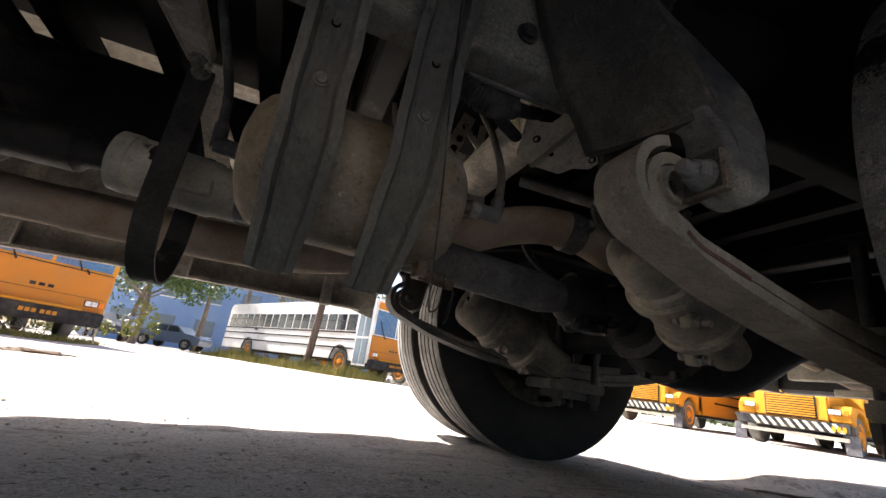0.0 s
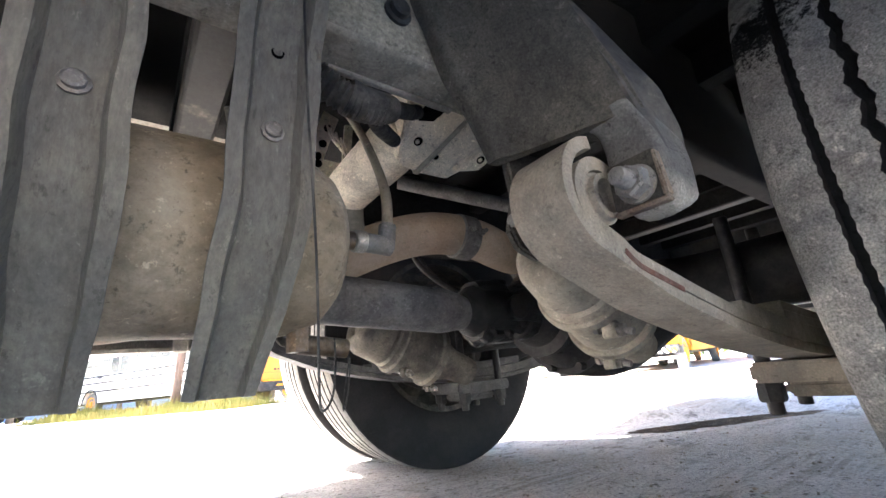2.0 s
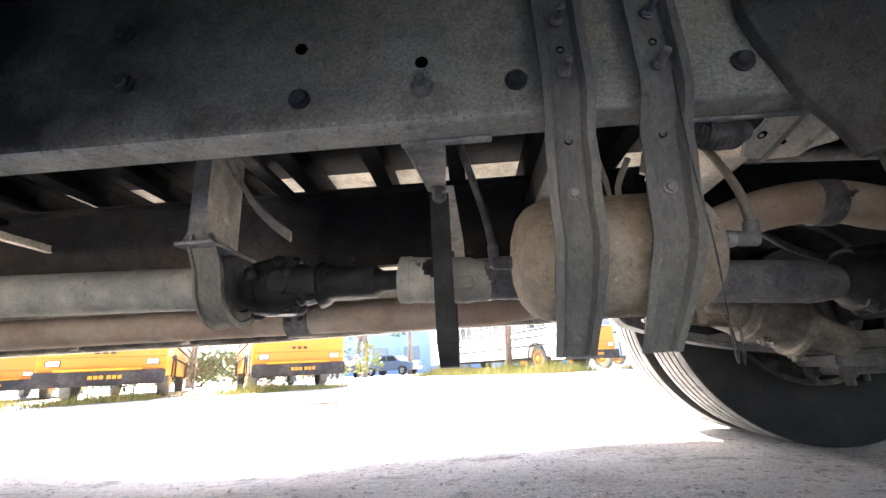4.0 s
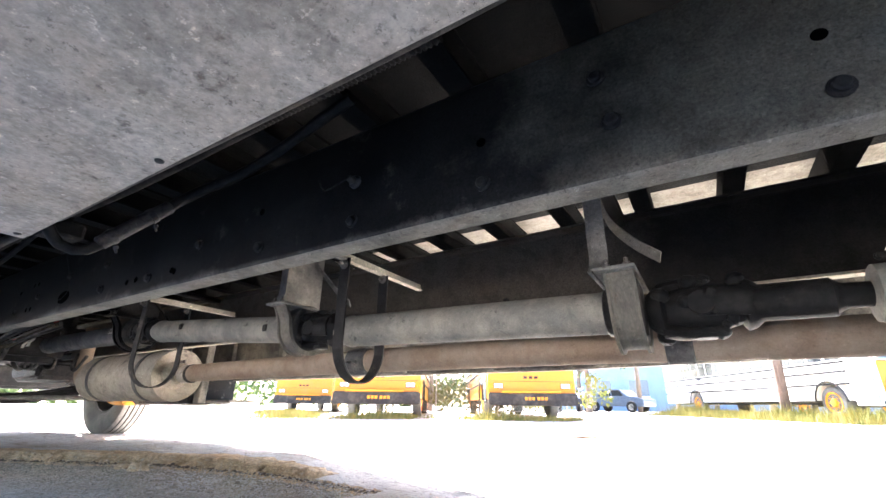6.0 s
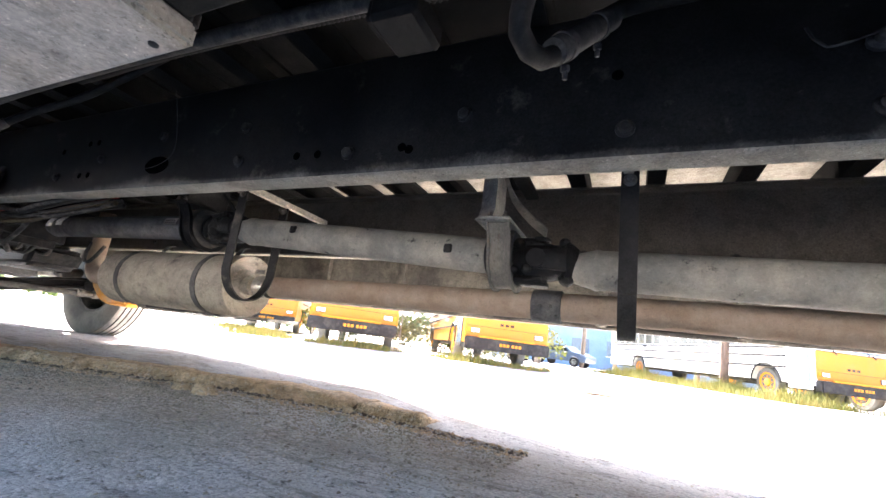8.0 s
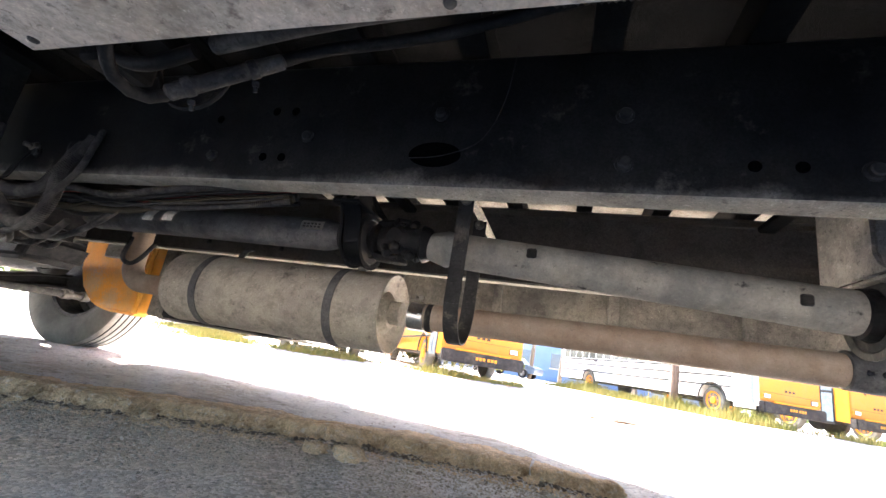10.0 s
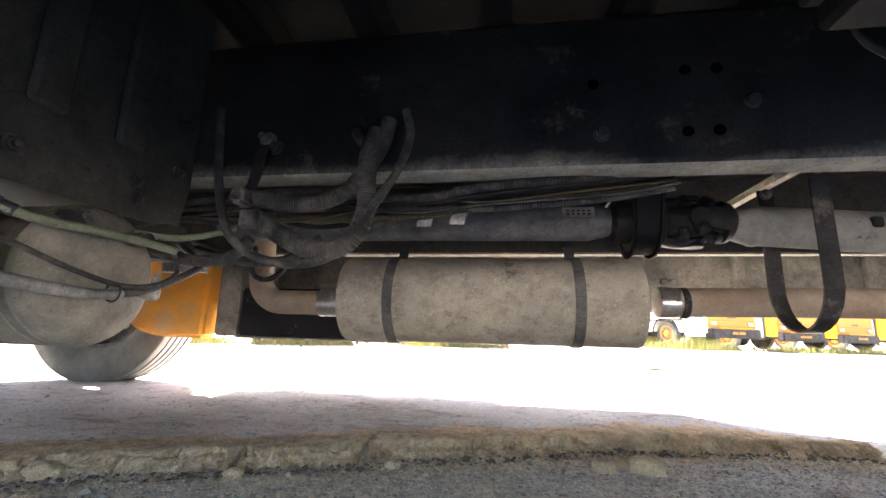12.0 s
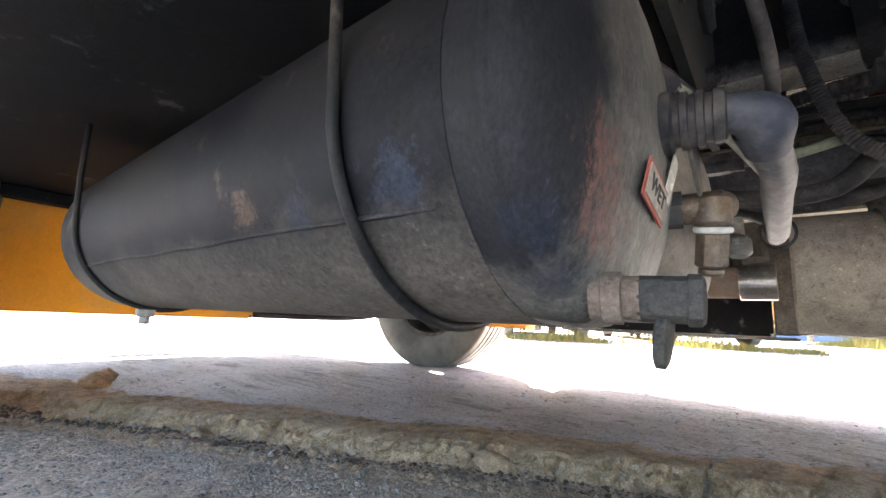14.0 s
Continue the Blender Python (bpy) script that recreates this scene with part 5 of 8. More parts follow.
rod(bm, o + Vector((0.035, 0, 0)), o + Vector((0.05, 0, 0)), 0.0135, n=14, bevel=0.001)
part("white_collar", bm, "silver", at)
bm = bmesh.new()
rod(bm, o + Vector((0.05, 0, 0)), o + Vector((0.085, 0, -0.002)), 0.012, n=12, bevel=0.001)
rod(bm, o + Vector((0.078, 0, -0.006)), o + Vector((0.082, 0, 0.026)), 0.011, n=12, bevel=0.001)
part("hose_elbow", bm, "bolt_grey", at)
bm = bmesh.new()
tube(bm, [o + Vector((0.082, 0, 0.02)), (0.190, 0.175, 0.57), (0.206, 0.225, 0.64), (0.210, 0.275, 0.72), (0.203, 0.324, 0.80), (0.18, 0.36, 0.88)], 0.0072, 10)
part("air_hose", bm, "hose_tan", at)
bm = bmesh.new()
o = Vector((TX0 - 0.0, 0.146, 0.469))
rod(bm, o, o + Vector((-0.03, 0, 0.002)), 0.011, n=12)
rod(bm, o + Vector((-0.026, 0, -0.004)), o + Vector((-0.028, 0, 0.03)), 0.009, n=10)
part("hose_elbow", bm, "black_fitting", at)
bm = bmesh.new()
tube(bm, [o + Vector((-0.028, 0, 0.025)), (-0.232, 0.15, 0.55), (-0.25, 0.13, 0.61), (-0.265, 0.11, 0.66), (-0.27, 0.10, 0.72)], 0.0062, 10)
part("air_hose", bm, "hose", at)
bm = bmesh.new()
o = Vector((0.06, 0.135, 0.378))
rod(bm, o + Vector((0, 0, 0.004)), o + Vector((0.0, 0, -0.02)), 0.012, n=6)
rod(bm, o + Vector((0, 0, -0.012)), o + Vector((0.05, 0, -0.018)), 0.01, n=12)
part("drain_valve", bm, "brass", at)
bm = bmesh.new()
tube(bm, [(0.11, 0.135, 0.362), (0.11, 0.13, 0.345), (0.10, 0.118, 0.318), (0.095, 0.11, 0.300), (0.105, 0.12, 0.318), (0.112, 0.13, 0.35)], 0.0008, 5, step=0.004)
part("pull_wire", bm, "hose", at)


def hat_bracket(xc, wob, lean):
    b = thing("tank_bracket", "grey dented hat-section steel bracket holding the tank to the rail", "bracket", (xc, 0.02, 0.33), group="tank brackets")
    levels = [(0.865, -0.003, 0), (0.80, -0.003, 0), (0.70, -0.004, 0), (0.66, -0.003, 0.001), (0.635, 0.004, 0), (0.60, 0.021, -0.001), (0.565, 0.026, 0.001), (0.53, 0.030, -0.003), (0.50, 0.033, -0.004), (0.47, 0.038, 0.003), (0.44, 0.049, 0.002), (0.41, 0.065, -0.002), (0.385, 0.081, -0.001), (0.36, 0.097, -0.006), (0.335, 0.114, -0.009), (0.322, 0.122, -0.011)]
    rings = []
    path = catmull([(dx * 0.35 * wob, y, z) for z, y, dx in levels], 0.012)
    for q in path:
        x, y, z = xc + q.x - lean * max(0.0, 0.50 - q.z) / 0.17, q.y, q.z
        hw, d, lip, t = 0.016, 0.014, 0.0145, 0.0035
        # hat section, open side to the tank: recessed middle and two proud edges
        prof = [(-hw - lip, -d), (-hw - 0.004, -d), (-hw, 0), (hw, 0), (hw + 0.004, -d), (hw + lip, -d), (hw + lip, -d + t), (hw + 0.006, -d + t), (hw + 0.002, t), (-hw - 0.002, t), (-hw - 0.006, -d + t), (-hw - lip, -d + t)]
        ww = (1 - 0.18 * max(0.0, (0.42 - z) / 0.09)) * 1 + 0.035 * noise.noise(Vector((xc * 9, 0, z * 22)))
        rings.append([(x + a * ww * 1.10, y + e - 0.004, z + (0.006 * noise.noise(Vector((a * 60, xc, 3))) if z < 0.34 else 0)) for a, e in prof])
    bm = bmesh.new()
    skin(bm, rings)
    part("bracket", bm, "strap", b, smooth=28)
    for z, y in ((0.773, -0.010), (0.690, -0.010), (0.528, 0.026)):
        bm = bmesh.new()
        xx = xc - lean * max(0.0, 0.50 - z) / 0.17
        lathe(bm, (xx, y, z), (0, -1, 0), [(0, 0.0095), (0.002, 0.0095), (0.0025, 0.007), (0.006, 0.007), (0.0075, 0.005)] + ([(0.026, 0.006), (0.028, 0.004)] if z > 0.6 else []), 10 if z < 0.6 else 16)
        part("bolt", bm, "bolt" if z > 0.4 else "strap", b)
    for z, y in ((0.601, 0.018), (0.727, -0.0065)):
        bm = bmesh.new()
        xx = xc - lean * max(0.0, 0.50 - z) / 0.17
        lathe(bm, (xx, y + 0.002, z), (0, -1, 0), [(0, 0.0055), (0.0042, 0.0055), (0.0042, 0.004), (0.001, 0.004)], 12)
        part("bolt_hole", bm, "hole", b)
    return b


hat_bracket(-0.121, 1.0, 0.002)
hat_bracket(0.003, 1.2, 0.010)
bm = bmesh.new()
tube(bm, [(0.012, -0.022, 0.67), (0.018, -0.008, 0.62), (0.026, 0.006, 0.54), (0.034, 0.014, 0.45), (0.042, 0.03, 0.39), (0.050, 0.05, 0.33), (0.056, 0.06, 0.305), (0.075, 0.085, 0.315), (0.088, 0.11, 0.345), (0.095, 0.13, 0.37)], 0.0011, 6, step=0.005)
single("loose_wire", bm, "hose", "thin loose wire hanging along a bracket", "wire")

# ---- driveshaft ----
ds = thing("drive_shaft", "dusty grey four-piece bus drive shaft on centre bearings", "drive shaft", (-1.8, CY, 0.45))
SHAFT = [("front", (-4.35, 0.652), (-3.235, 0.648), 0.050, "shaft_dark"), ("middle", (-2.96, 0.639), (-1.945, 0.569), 0.050, "shaft"),
         ("middle", (-1.735, 0.543), (-0.850, 0.5215), 0.050, "shaft"), ("rear", (-0.40, 0.508), (0.47, 0.441), 0.043, "shaft_dark")]


def along(a, b, t):
    return Vector((a[0] + (b[0] - a[0]) * t, CY, a[1] + (b[1] - a[1]) * t))


for nm, a, b, r, m_ in SHAFT:
    bm = bmesh.new()
    pa, pb = along(a, b, 0), along(a, b, 1)
    if nm == "rear":
        pa.y, pb.y = 0.400, 0.368
    d = (pb - pa)
    ln = d.length
    lathe(bm, pa, d, [(0, r * 0.72), (0.02, r * 0.82), (0.05, r * 0.97), (0.056, r * 1.0), (0.06, r * 1.045), (0.068, r * 1.045), (0.072, r), (ln - 0.072, r), (ln - 0.068, r * 1.02), (ln - 0.064, r * 1.02), (ln - 0.06, r)] + ([(ln - 0.012, r), (ln - 0.005, r * 0.95), (ln, r * 0.8)] if nm == "middle" else [(ln - 0.05, r * 0.97), (ln - 0.02, r * 0.82), (ln, r * 0.7)]), 32)
    part("tube", bm, m_, ds)
    if nm == "middle" and a[0] < -2:
        for t_, up_ in ((0.30, 0.012), (0.88, 0.0)):
            c = along(a, b, t_)
            bm = bmesh.new()
            box(bm, (c.x - 0.013, c.x + 0.013), (CY - r - 0.004, CY - r + 0.012), (c.z + up_ - 0.013, c.z + up_ + 0.013), 0.004)
            part("balance_weight", bm, "grease", ds, "small dark balance weight")


def ujoint(x, z, s=1.0, slope=0.0, yc=CY):
    bm = bmesh.new()
    for sx in (-1, 1):
        lathe(bm, (x + sx * 0.10 * s, yc, z + sx * slope * 0.10), (-sx, 0, 0), [(0, 0.036), (0.015, 0.05), (0.03, 0.055), (0.04, 0.04)], 20)
        for q in (-1, 1):
            ay, az = (q * 0.045, 0) if sx > 0 else (0, q * 0.045)
            rings = []
            for k in range(5):
                t = k / 4
                cx = x + sx * (0.075 - 0.085 * t) * s
                h = 0.032 - 0.006 * t
                off = 1 + 0.15 * math.sin(t * 3)
                rings.append([(cx, yc + ay * off + math.cos(a) * (0.016 if ay else h), z + az * off + math.sin(a) * (h if ay else 0.016)) for a in np.linspace(0, 2 * math.pi, 10, endpoint=False)])
            skin(bm, rings)
    lathe(bm, (x - 0.085, yc, z), (1, 0, 0), [(0, 0.02), (0.02, 0.042), (0.06, 0.05), (0.11, 0.05), (0.15, 0.042), (0.17, 0.02)], 14)
    rod(bm, (x, yc - 0.062, z), (x, yc + 0.062, z), 0.022, n=14, bevel=0.003)
    rod(bm, (x, yc, z - 0.062), (x, yc, z + 0.062), 0.022, n=14, bevel=0.003)
    for q in (-1, 1):
        rod(bm, (x, yc + q * 0.055, z), (x, yc + q * 0.066, z), 0.026, n=14, bevel=0.002)
        rod(bm, (x, yc, z + q * 0.055), (x, yc, z + q * 0.066), 0.026, n=14, bevel=0.002)
        hexbolt(bm, (x + 0.022, yc - 0.05, z + q * 0.02), (0, -1, 0), 0.006, 0.012)
    rnd_g = random.Random(int(abs(x) * 100))
    for _ in range(22):
        a, t = rnd_g.uniform(0, 6.28), rnd_g.uniform(-0.075, 0.075)
        rr = rnd_g.uniform(0.010, 0.020)
        p = Vector((x + t, yc + 0.052 * math.cos(a), z + 0.052 * math.sin(a)))
        lathe(bm, p - Vector((rr, 0, 0)), (1, rnd_g.uniform(-0.5, 0.5), rnd_g.uniform(-0.5, 0.5)), [(0, rr * 0.3), (rr * 0.4, rr * 0.8), (rr, rr), (rr * 1.6, rr * 0.75), (rr * 2, rr * 0.25)], 8)
    part("universal_joint", bm, "grease", ds, "black greasy universal joint")


ujoint(-3.04, 0.644, 1.0)
ujoint(-1.815, 0.556, 1.0)
ujoint(-0.675, 0.515, 1.05)
ujoint(0.560, 0.445, 1.0, 0.0, 0.368)
bm = bmesh.new()
lathe(bm, (-0.62, CY - 0.01, 0.513), (1, -0.1, -0.03), [(0, 0.03), (0.01, 0.037), (0.155, 0.036), (0.16, 0.03), (0.17, 0.024), (0.215, 0.022), (0.216, 0.036), (0.222, 0.046), (0.235, 0.047), (0.30, 0.045)], 28)
part("slip_yoke", bm, "grease", ds, "black rubber boot over the sliding spline")
bm = bmesh.new()
lathe(bm, (-0.415, 0.402, 0.508), (1, -0.037, -0.077), [(0, 0.036), (0.004, 0.051), (0.028, 0.052), (0.030, 0.050), (0.155, 0.050), (0.165, 0.046), (0.20, 0.044)], 28)
box(bm, (-0.345, -0.255), (0.345, 0.370), (0.468, 0.498), 0.004)
part("slip_collar", bm, "shaft", ds)
for x in (-3.22, -1.945, -0.855):
    z = 0.648 if x < -3 else (0.569 if x < -1.5 else 0.522)
    bm = bmesh.new()
    lathe(bm, (x - 0.02, CY, z), (1, 0, 0), [(0, 0.04), (0.01, 0.055), (0.035, 0.058), (0.06, 0.055), (0.075, 0.04)], 28)
    part("bearing", bm, "grease", ds)
# label on the front tube
bm = bmesh.new()
rings = [[(x, CY - 0.0512 * math.cos(a), 0.6505 + 0.0512 * math.sin(a)) for a in np.linspace(-0.05, 0.55, 7)] for x in (-3.365, -3.285)]
for a, b in zip(*[iter(rings)] * 2):
    va, vb = [bm.verts.new(p) for p in a], [bm.verts.new(p) for p in b]
    for i in range(6):
        bm.faces.new((va[i], va[i + 1], vb[i + 1], vb[i]))
bmesh.ops.solidify(bm, geom=bm.faces[:], thickness=0.0008)
lab = part("sticker", bm, "tag", ds, "dirty white paper sticker with unreadable print")
bm = bmesh.new()
for k, a in enumerate((0.12, 0.3)):
    for j in range(5):
        x0 = -3.355 + j * 0.013
        box(bm, (x0, x0 + 0.008), (CY - 0.0527 * math.cos(a) - 0.0005, CY - 0.0527 * math.cos(a) + 0.0005), (0.6505 + 0.0522 * math.sin(a) - 0.0025, 0.6505 + 0.0522 * math.sin(a) + 0.0025))
part("print_bars", bm, "ink", lab)


def centre_bearing(x, z, dark=False):
    """Crossmember plate with the U-shaped bearing hanger."""
    m_ = "frame" if dark else "frame_dusty"
    c = thing("bearing_hanger", "crossmember plate with a U-shaped shaft bearing hanger" if dark else "tan dusted crossmember plate with a U-shaped shaft bearing hanger", "bearing hanger", (x, CY, z - 0.1), group="shaft hangers")
    zr = rail_z(x)
    top = z + 0.064
    bm = bmesh.new()
    prism(bm, [(CY - 0.085, zr + 0.27), (CY - 0.085, top + 0.05), (CY - 0.10, top + 0.022), (CY - 0.125, top + 0.006), (CY + 0.105, top + 0.006), (CY + 0.105, zr + 0.27)], "x", x - 0.062, x - 0.054, 0.0)
    part("plate", bm, m_, c)
    bm = bmesh.new()
    box(bm, (x - 0.047, x + 0.037), (CY - 0.145, CY + 0.145), (top, top + 0.008), 0.002)
    band(bm, [(x - 0.037, CY - 0.088, zr + 0.27), (x - 0.037, CY - 0.088, top + 0.05), (x - 0.037, CY - 0.103, top + 0.022), (x - 0.037, CY - 0.128, top + 0.008)], 0.034, 0.005, (1, 0, 0), smooth_path=False)
    part("flange", bm, m_, c)
    bm = bmesh.new()
    pts = [(x, CY - 0.118, top), (x, CY - 0.105, z + 0.045), (x, CY - 0.090, z + 0.02)] + [(x, CY + 0.084 * math.cos(radians(a)), z + 0.084 * math.sin(radians(a))) for a in range(186, 355, 14)] + [(x, CY + 0.090, z + 0.02), (x, CY + 0.105, z + 0.045), (x, CY + 0.118, top)]
    band(bm, pts, 0.060, 0.006, (1, 0, 0), smooth_path=False)
    part("hanger_strap", bm, "blackbox" if dark else "strap", c)
    for s in (-1, 1):
        bm = bmesh.new()
        pts2 = [(q[0] + s * 0.028, CY + (q[1] - CY) * 1.0, q[2]) for q in pts]
        rings = []
        for q in pts2:
            v = Vector((0, q[1] - CY, q[2] - z)).normalized()
            p = Vector(q)
            rings.append([p + Vector((0.003, 0, 0)), p + Vector((0.003, 0, 0)) + v * 0.012, p - Vector((0.003, 0, 0)) + v * 0.012, p - Vector((0.003, 0, 0))])
        skin(bm, rings)
        part("strap_flange", bm, "blackbox" if dark else "strap", c)
    bm = bmesh.new()
    band(bm, [(x - 0.05, CY - 0.02, zr + 0.25), (x - 0.045, CY + 0.06, zr + 0.20), (x - 0.03, CY + 0.11, zr + 0.15), (x + 0.02, CY + 0.13, zr + 0.09), (x + 0.075, CY + 0.138, zr + 0.045)], 0.030, 0.006, (0.2, -0.5, 0.6))
    part("curved_flange", bm, m_, c)
    bm = bmesh.new()
    box(bm, (x - 0.07, x - 0.02), (0.012, 2 * CY - 0.012), (zr + 0.262, zr + 0.285), 0.004)
    part("cross_beam", bm, "frame", c, "dark beam between the rails")
    bm = bmesh.new()
    lathe(bm, (x - 0.028, CY, z), (1, 0, 0), [(0.006, 0.056), (0, 0.060), (0, 0.078), (0.006, 0.0805), (0.050, 0.0805), (0.056, 0.078), (0.056, 0.060), (0.050, 0.056)], 30)
    part("rubber_cushion", bm, "rim", c)
    for dy in (-0.128, 0.128):
        for dx in (-0.02, 0.02):
            bm = bmesh.new()
            hexbolt(bm, (x + dx, CY + dy, top + 0.008), (0, 0, 1), 0.008, 0.008, 0.01)
            part("bolt", bm, "bolt", c)
    return c


centre_bearing(-3.165, 0.647, True)
centre_bearing(-1.905, 0.567)
centre_bearing(-0.815, 0.521)


def guard_loop(x, z_top, z_bottom, dx):
    """Flat-bar safety loop round the shaft, hung from a cross bar on the rails."""
    g = thing("shaft_guard_loop", "flat steel safety loop hanging round the drive shaft", "guard loop", (x, CY, z_bottom), group="shaft guard loops")
    bm = bmesh.new()
    y0, y1 = CY - 0.135, CY + 0.055
    r = (y1 - y0) / 2
    pts = [(x, y0, z_top), (x, y0, z_bottom + r * 1.25)] + [(x, (y0 + y1) / 2 + r * math.cos(radians(a)), z_bottom + r * 1.15 + r * 1.15 * math.sin(radians(a))) for a in range(190, 351, 16)] + [(x, y1, z_bottom + r * 1.25), (x, y1, z_top - 0.01)]
    band(bm, pts, 0.038, 0.005, (1, 0, 0))
    part("loop", bm, "frame", g, "dark flat bar loop")
    bm = bmesh.new()
    q = [(x + dx * t, 0.07 + 0.66 * t, z_top - 0.004) for t in (0, 1)] if z_top > 0.7 else [(x + dx * t, 0.27 + 0.40 * t, z_top - 0.018 - 0.002 * t) for t in (0, 1)]
    band(bm, q, 0.022, 0.004, (1, 0, 0), smooth_path=False)
    band(bm, [(a, b, c + 0.012) for a, b, c in q], 0.004, 0.022, (1, 0, 0), smooth_path=False)
    # the bar's pale colour stands for light on its underside
    part("cross_bar", bm, "crossmember", g, "cross bar painted pale for light from below")
    for yy in (y0, y1):
        bm = bmesh.new()
        hexbolt(bm, (x, yy - 0.003, z_top - 0.022), (0, -1, 0), 0.012, 0.01, 0.012, 0.015)
        part("bolt", bm, "bolt", g)
    return g


guard_loop(-0.313, 0.675, 0.318, 0.03)
guard_loop(-1.60, 0.745, 0.374, -0.01)
guard_loop(-2.825, 0.755, 0.374, 0.005)
ls = thing("loop_support", "pale folded support arm of the shaft guard loop", "bracket", (-0.31, 0.25, 0.63))
bm = bmesh.new()
lo = [(-0.348, 0.064, 0.637), (-0.290, 0.064, 0.637), (-0.300, 0.285, 0.664), (-0.332, 0.285, 0.664)]
va, vb = [bm.verts.new(p) for p in lo], [bm.verts.new((p[0], p[1], p[2] + 0.005)) for p in lo]
bm.faces.new(va)
bm.faces.new(vb[::-1])
for i in range(4):
    bm.faces.new((va[i], va[(i + 1) % 4], vb[(i + 1) % 4], vb[i]))
part("arm", bm, "frame_dusty", ls)
for x0, x1 in ((-0.348, -0.332), (-0.290, -0.300)):
    bm = bmesh.new()
    band(bm, [(x0, 0.064, 0.648), (x1, 0.285, 0.675)], 0.004, 0.026, (1, 0, 0), smooth_path=False)
    part("arm_flange", bm, "frame_dusty", ls)
bm = bmesh.new()
band(bm, [(-0.305, 0.28, 0.668), (-0.292, 0.45, 0.602), (-0.290, 0.60, 0.56)], 0.045, 0.005, (1, 0.1, 0), smooth_path=False)
part("tail_strip", bm, "crossmember", ls)
bm = bmesh.new()
hexbolt(bm, (-0.315, 0.268, 0.664), (0, -0.3, -1), 0.013, 0.010, 0.012, 0.019)
part("bolt", bm, "bolt", ls)

# ---- exhaust ----
mf = thing("muffler", "large dusty brown grey cylindrical exhaust muffler", "muffler", (-3.57, 0.66, 0.315))
MZ, MR = 0.452, 0.134
bm = bmesh.new()
x0, x1 = -4.02, -3.118
ln = x1 - x0
lathe(bm, (x0, 0.66, MZ), (1, 0, 0), [(0.012, 0.04), (0.010, MR * 0.6), (0.006, MR * 0.93), (0.0, MR * 0.965), (0.0, MR * 0.995), (0.012, MR * 1.012), (0.016, MR), (ln * 0.5, MR * 1.003), (ln - 0.016, MR), (ln - 0.012, MR * 1.012), (ln, MR * 0.995), (ln, MR * 0.965), (ln - 0.006, MR * 0.93), (ln - 0.016, MR * 0.8), (ln - 0.03, MR * 0.55), (ln - 0.008, 0.05)], 56)
part("shell", bm, "muffler", mf)
for x in (-3.86, -3.30):
    bm = bmesh.new()
    rings_pts = [(x, 0.66 + (MR + 0.003) * math.cos(radians(a)), MZ + (MR + 0.003) * math.sin(radians(a))) for a in range(70, 431, 10)]
    band(bm, rings_pts, 0.03, 0.003, (1, 0, 0), smooth_path=False)
    band(bm, [(x, 0.70, MZ + MR - 0.004), (x, 0.735, MZ + MR + 0.05), (x, 0.76, 0.645)], 0.032, 0.004, (1, 0, 0), smooth_path=False)
    part("hanger_strap", bm, "shaft_dark", mf, "dark brownish steel strap")
bm = bmesh.new()
rod(bm, (x1 - 0.02, 0.66, 0.455), (x1 + 0.03, 0.66, 0.455), 0.040, n=28)
part("outlet_stub", bm, "muffler", mf)
ep = thing("exhaust_pipe", "brown oxidised exhaust pipe running to the tail", "exhaust pipe", (-1.5, 0.66, 0.41))
bm = bmesh.new()
tube(bm, [(-3.05, 0.66, 0.457), (-2.4, 0.66, 0.464), (-1.6, 0.66, 0.470), (-0.9, 0.66, 0.469), (-0.55, 0.66, 0.467)], 0.043, 28, step=0.1)
part("pipe", bm, "exhaust", ep)
bm = bmesh.new()
tube(bm, [(-0.56, 0.66, 0.467), (-0.30, 0.66, 0.467), (-0.12, 0.65, 0.474), (0.06, 0.60, 0.502), (0.20, 0.53, 0.548), (0.33, 0.45, 0.600), (0.41, 0.412, 0.619), (0.48, 0.398, 0.622), (0.55, 0.394, 0.615), (0.62, 0.398, 0.598), (0.70, 0.42, 0.60), (0.79, 0.47, 0.66), (0.92, 0.54, 0.70), (1.15, 0.62, 0.70), (1.5, 0.7, 0.66), (2.0, 0.85, 0.62), (3.2, 1.1, 0.55)], 0.046, 28, step=0.02)
part("tail_bend", bm, "exhaust", ep)
for x, w_, m_ in ((-3.03, 0.055, "clamp"), (-2.985, 0.02, "frame")):
    bm = bmesh.new()
    rod(bm, (x - w_ / 2, 0.66, 0.455), (x + w_ / 2, 0.66, 0.455), 0.0465, n=30, bevel=0.002)
    part("clamp_band", bm, m_, ep)
bm = bmesh.new()
box(bm, (-3.055, -3.005), (0.618, 0.626), (0.505, 0.522), 0.002)
hexbolt(bm, (-3.03, 0.618, 0.513), (0, -1, 0), 0.006, 0.006, 0.008)
part("clamp_lug", bm, "bolt", ep)
for x in (-1.828, 0.505, -0.738):
    bm = bmesh.new()
    zz = 0.620 if x > 0 else 0.4685
    hw = 0.045 if x < -1 else 0.032
    rod(bm, (x - hw * (1 if x < 0 else 0.7), 0.66 if x < 0 else 0.397, zz), (x + hw * (1 if x < 0 else 0.7), 0.66 if x < 0 else 0.395, zz - (0 if x < 0 else 0.004)), 0.0505, n=28, bevel=0.003)
    for s in (-1, 1):
        hexbolt(bm, (x + s * 0.015, (0.61 if x < 0 else 0.347), zz - 0.005), (0, -1, 0), 0.008, 0.008, 0.012)
    part("joint_clamp", bm, "shaft_dark", ep)
eb = thing("exhaust_elbow", "tan brown exhaust elbow rising from the muffler", "exhaust pipe", (-4.28, 0.66, 0.4))
bm = bmesh.new()
ez = 0.436
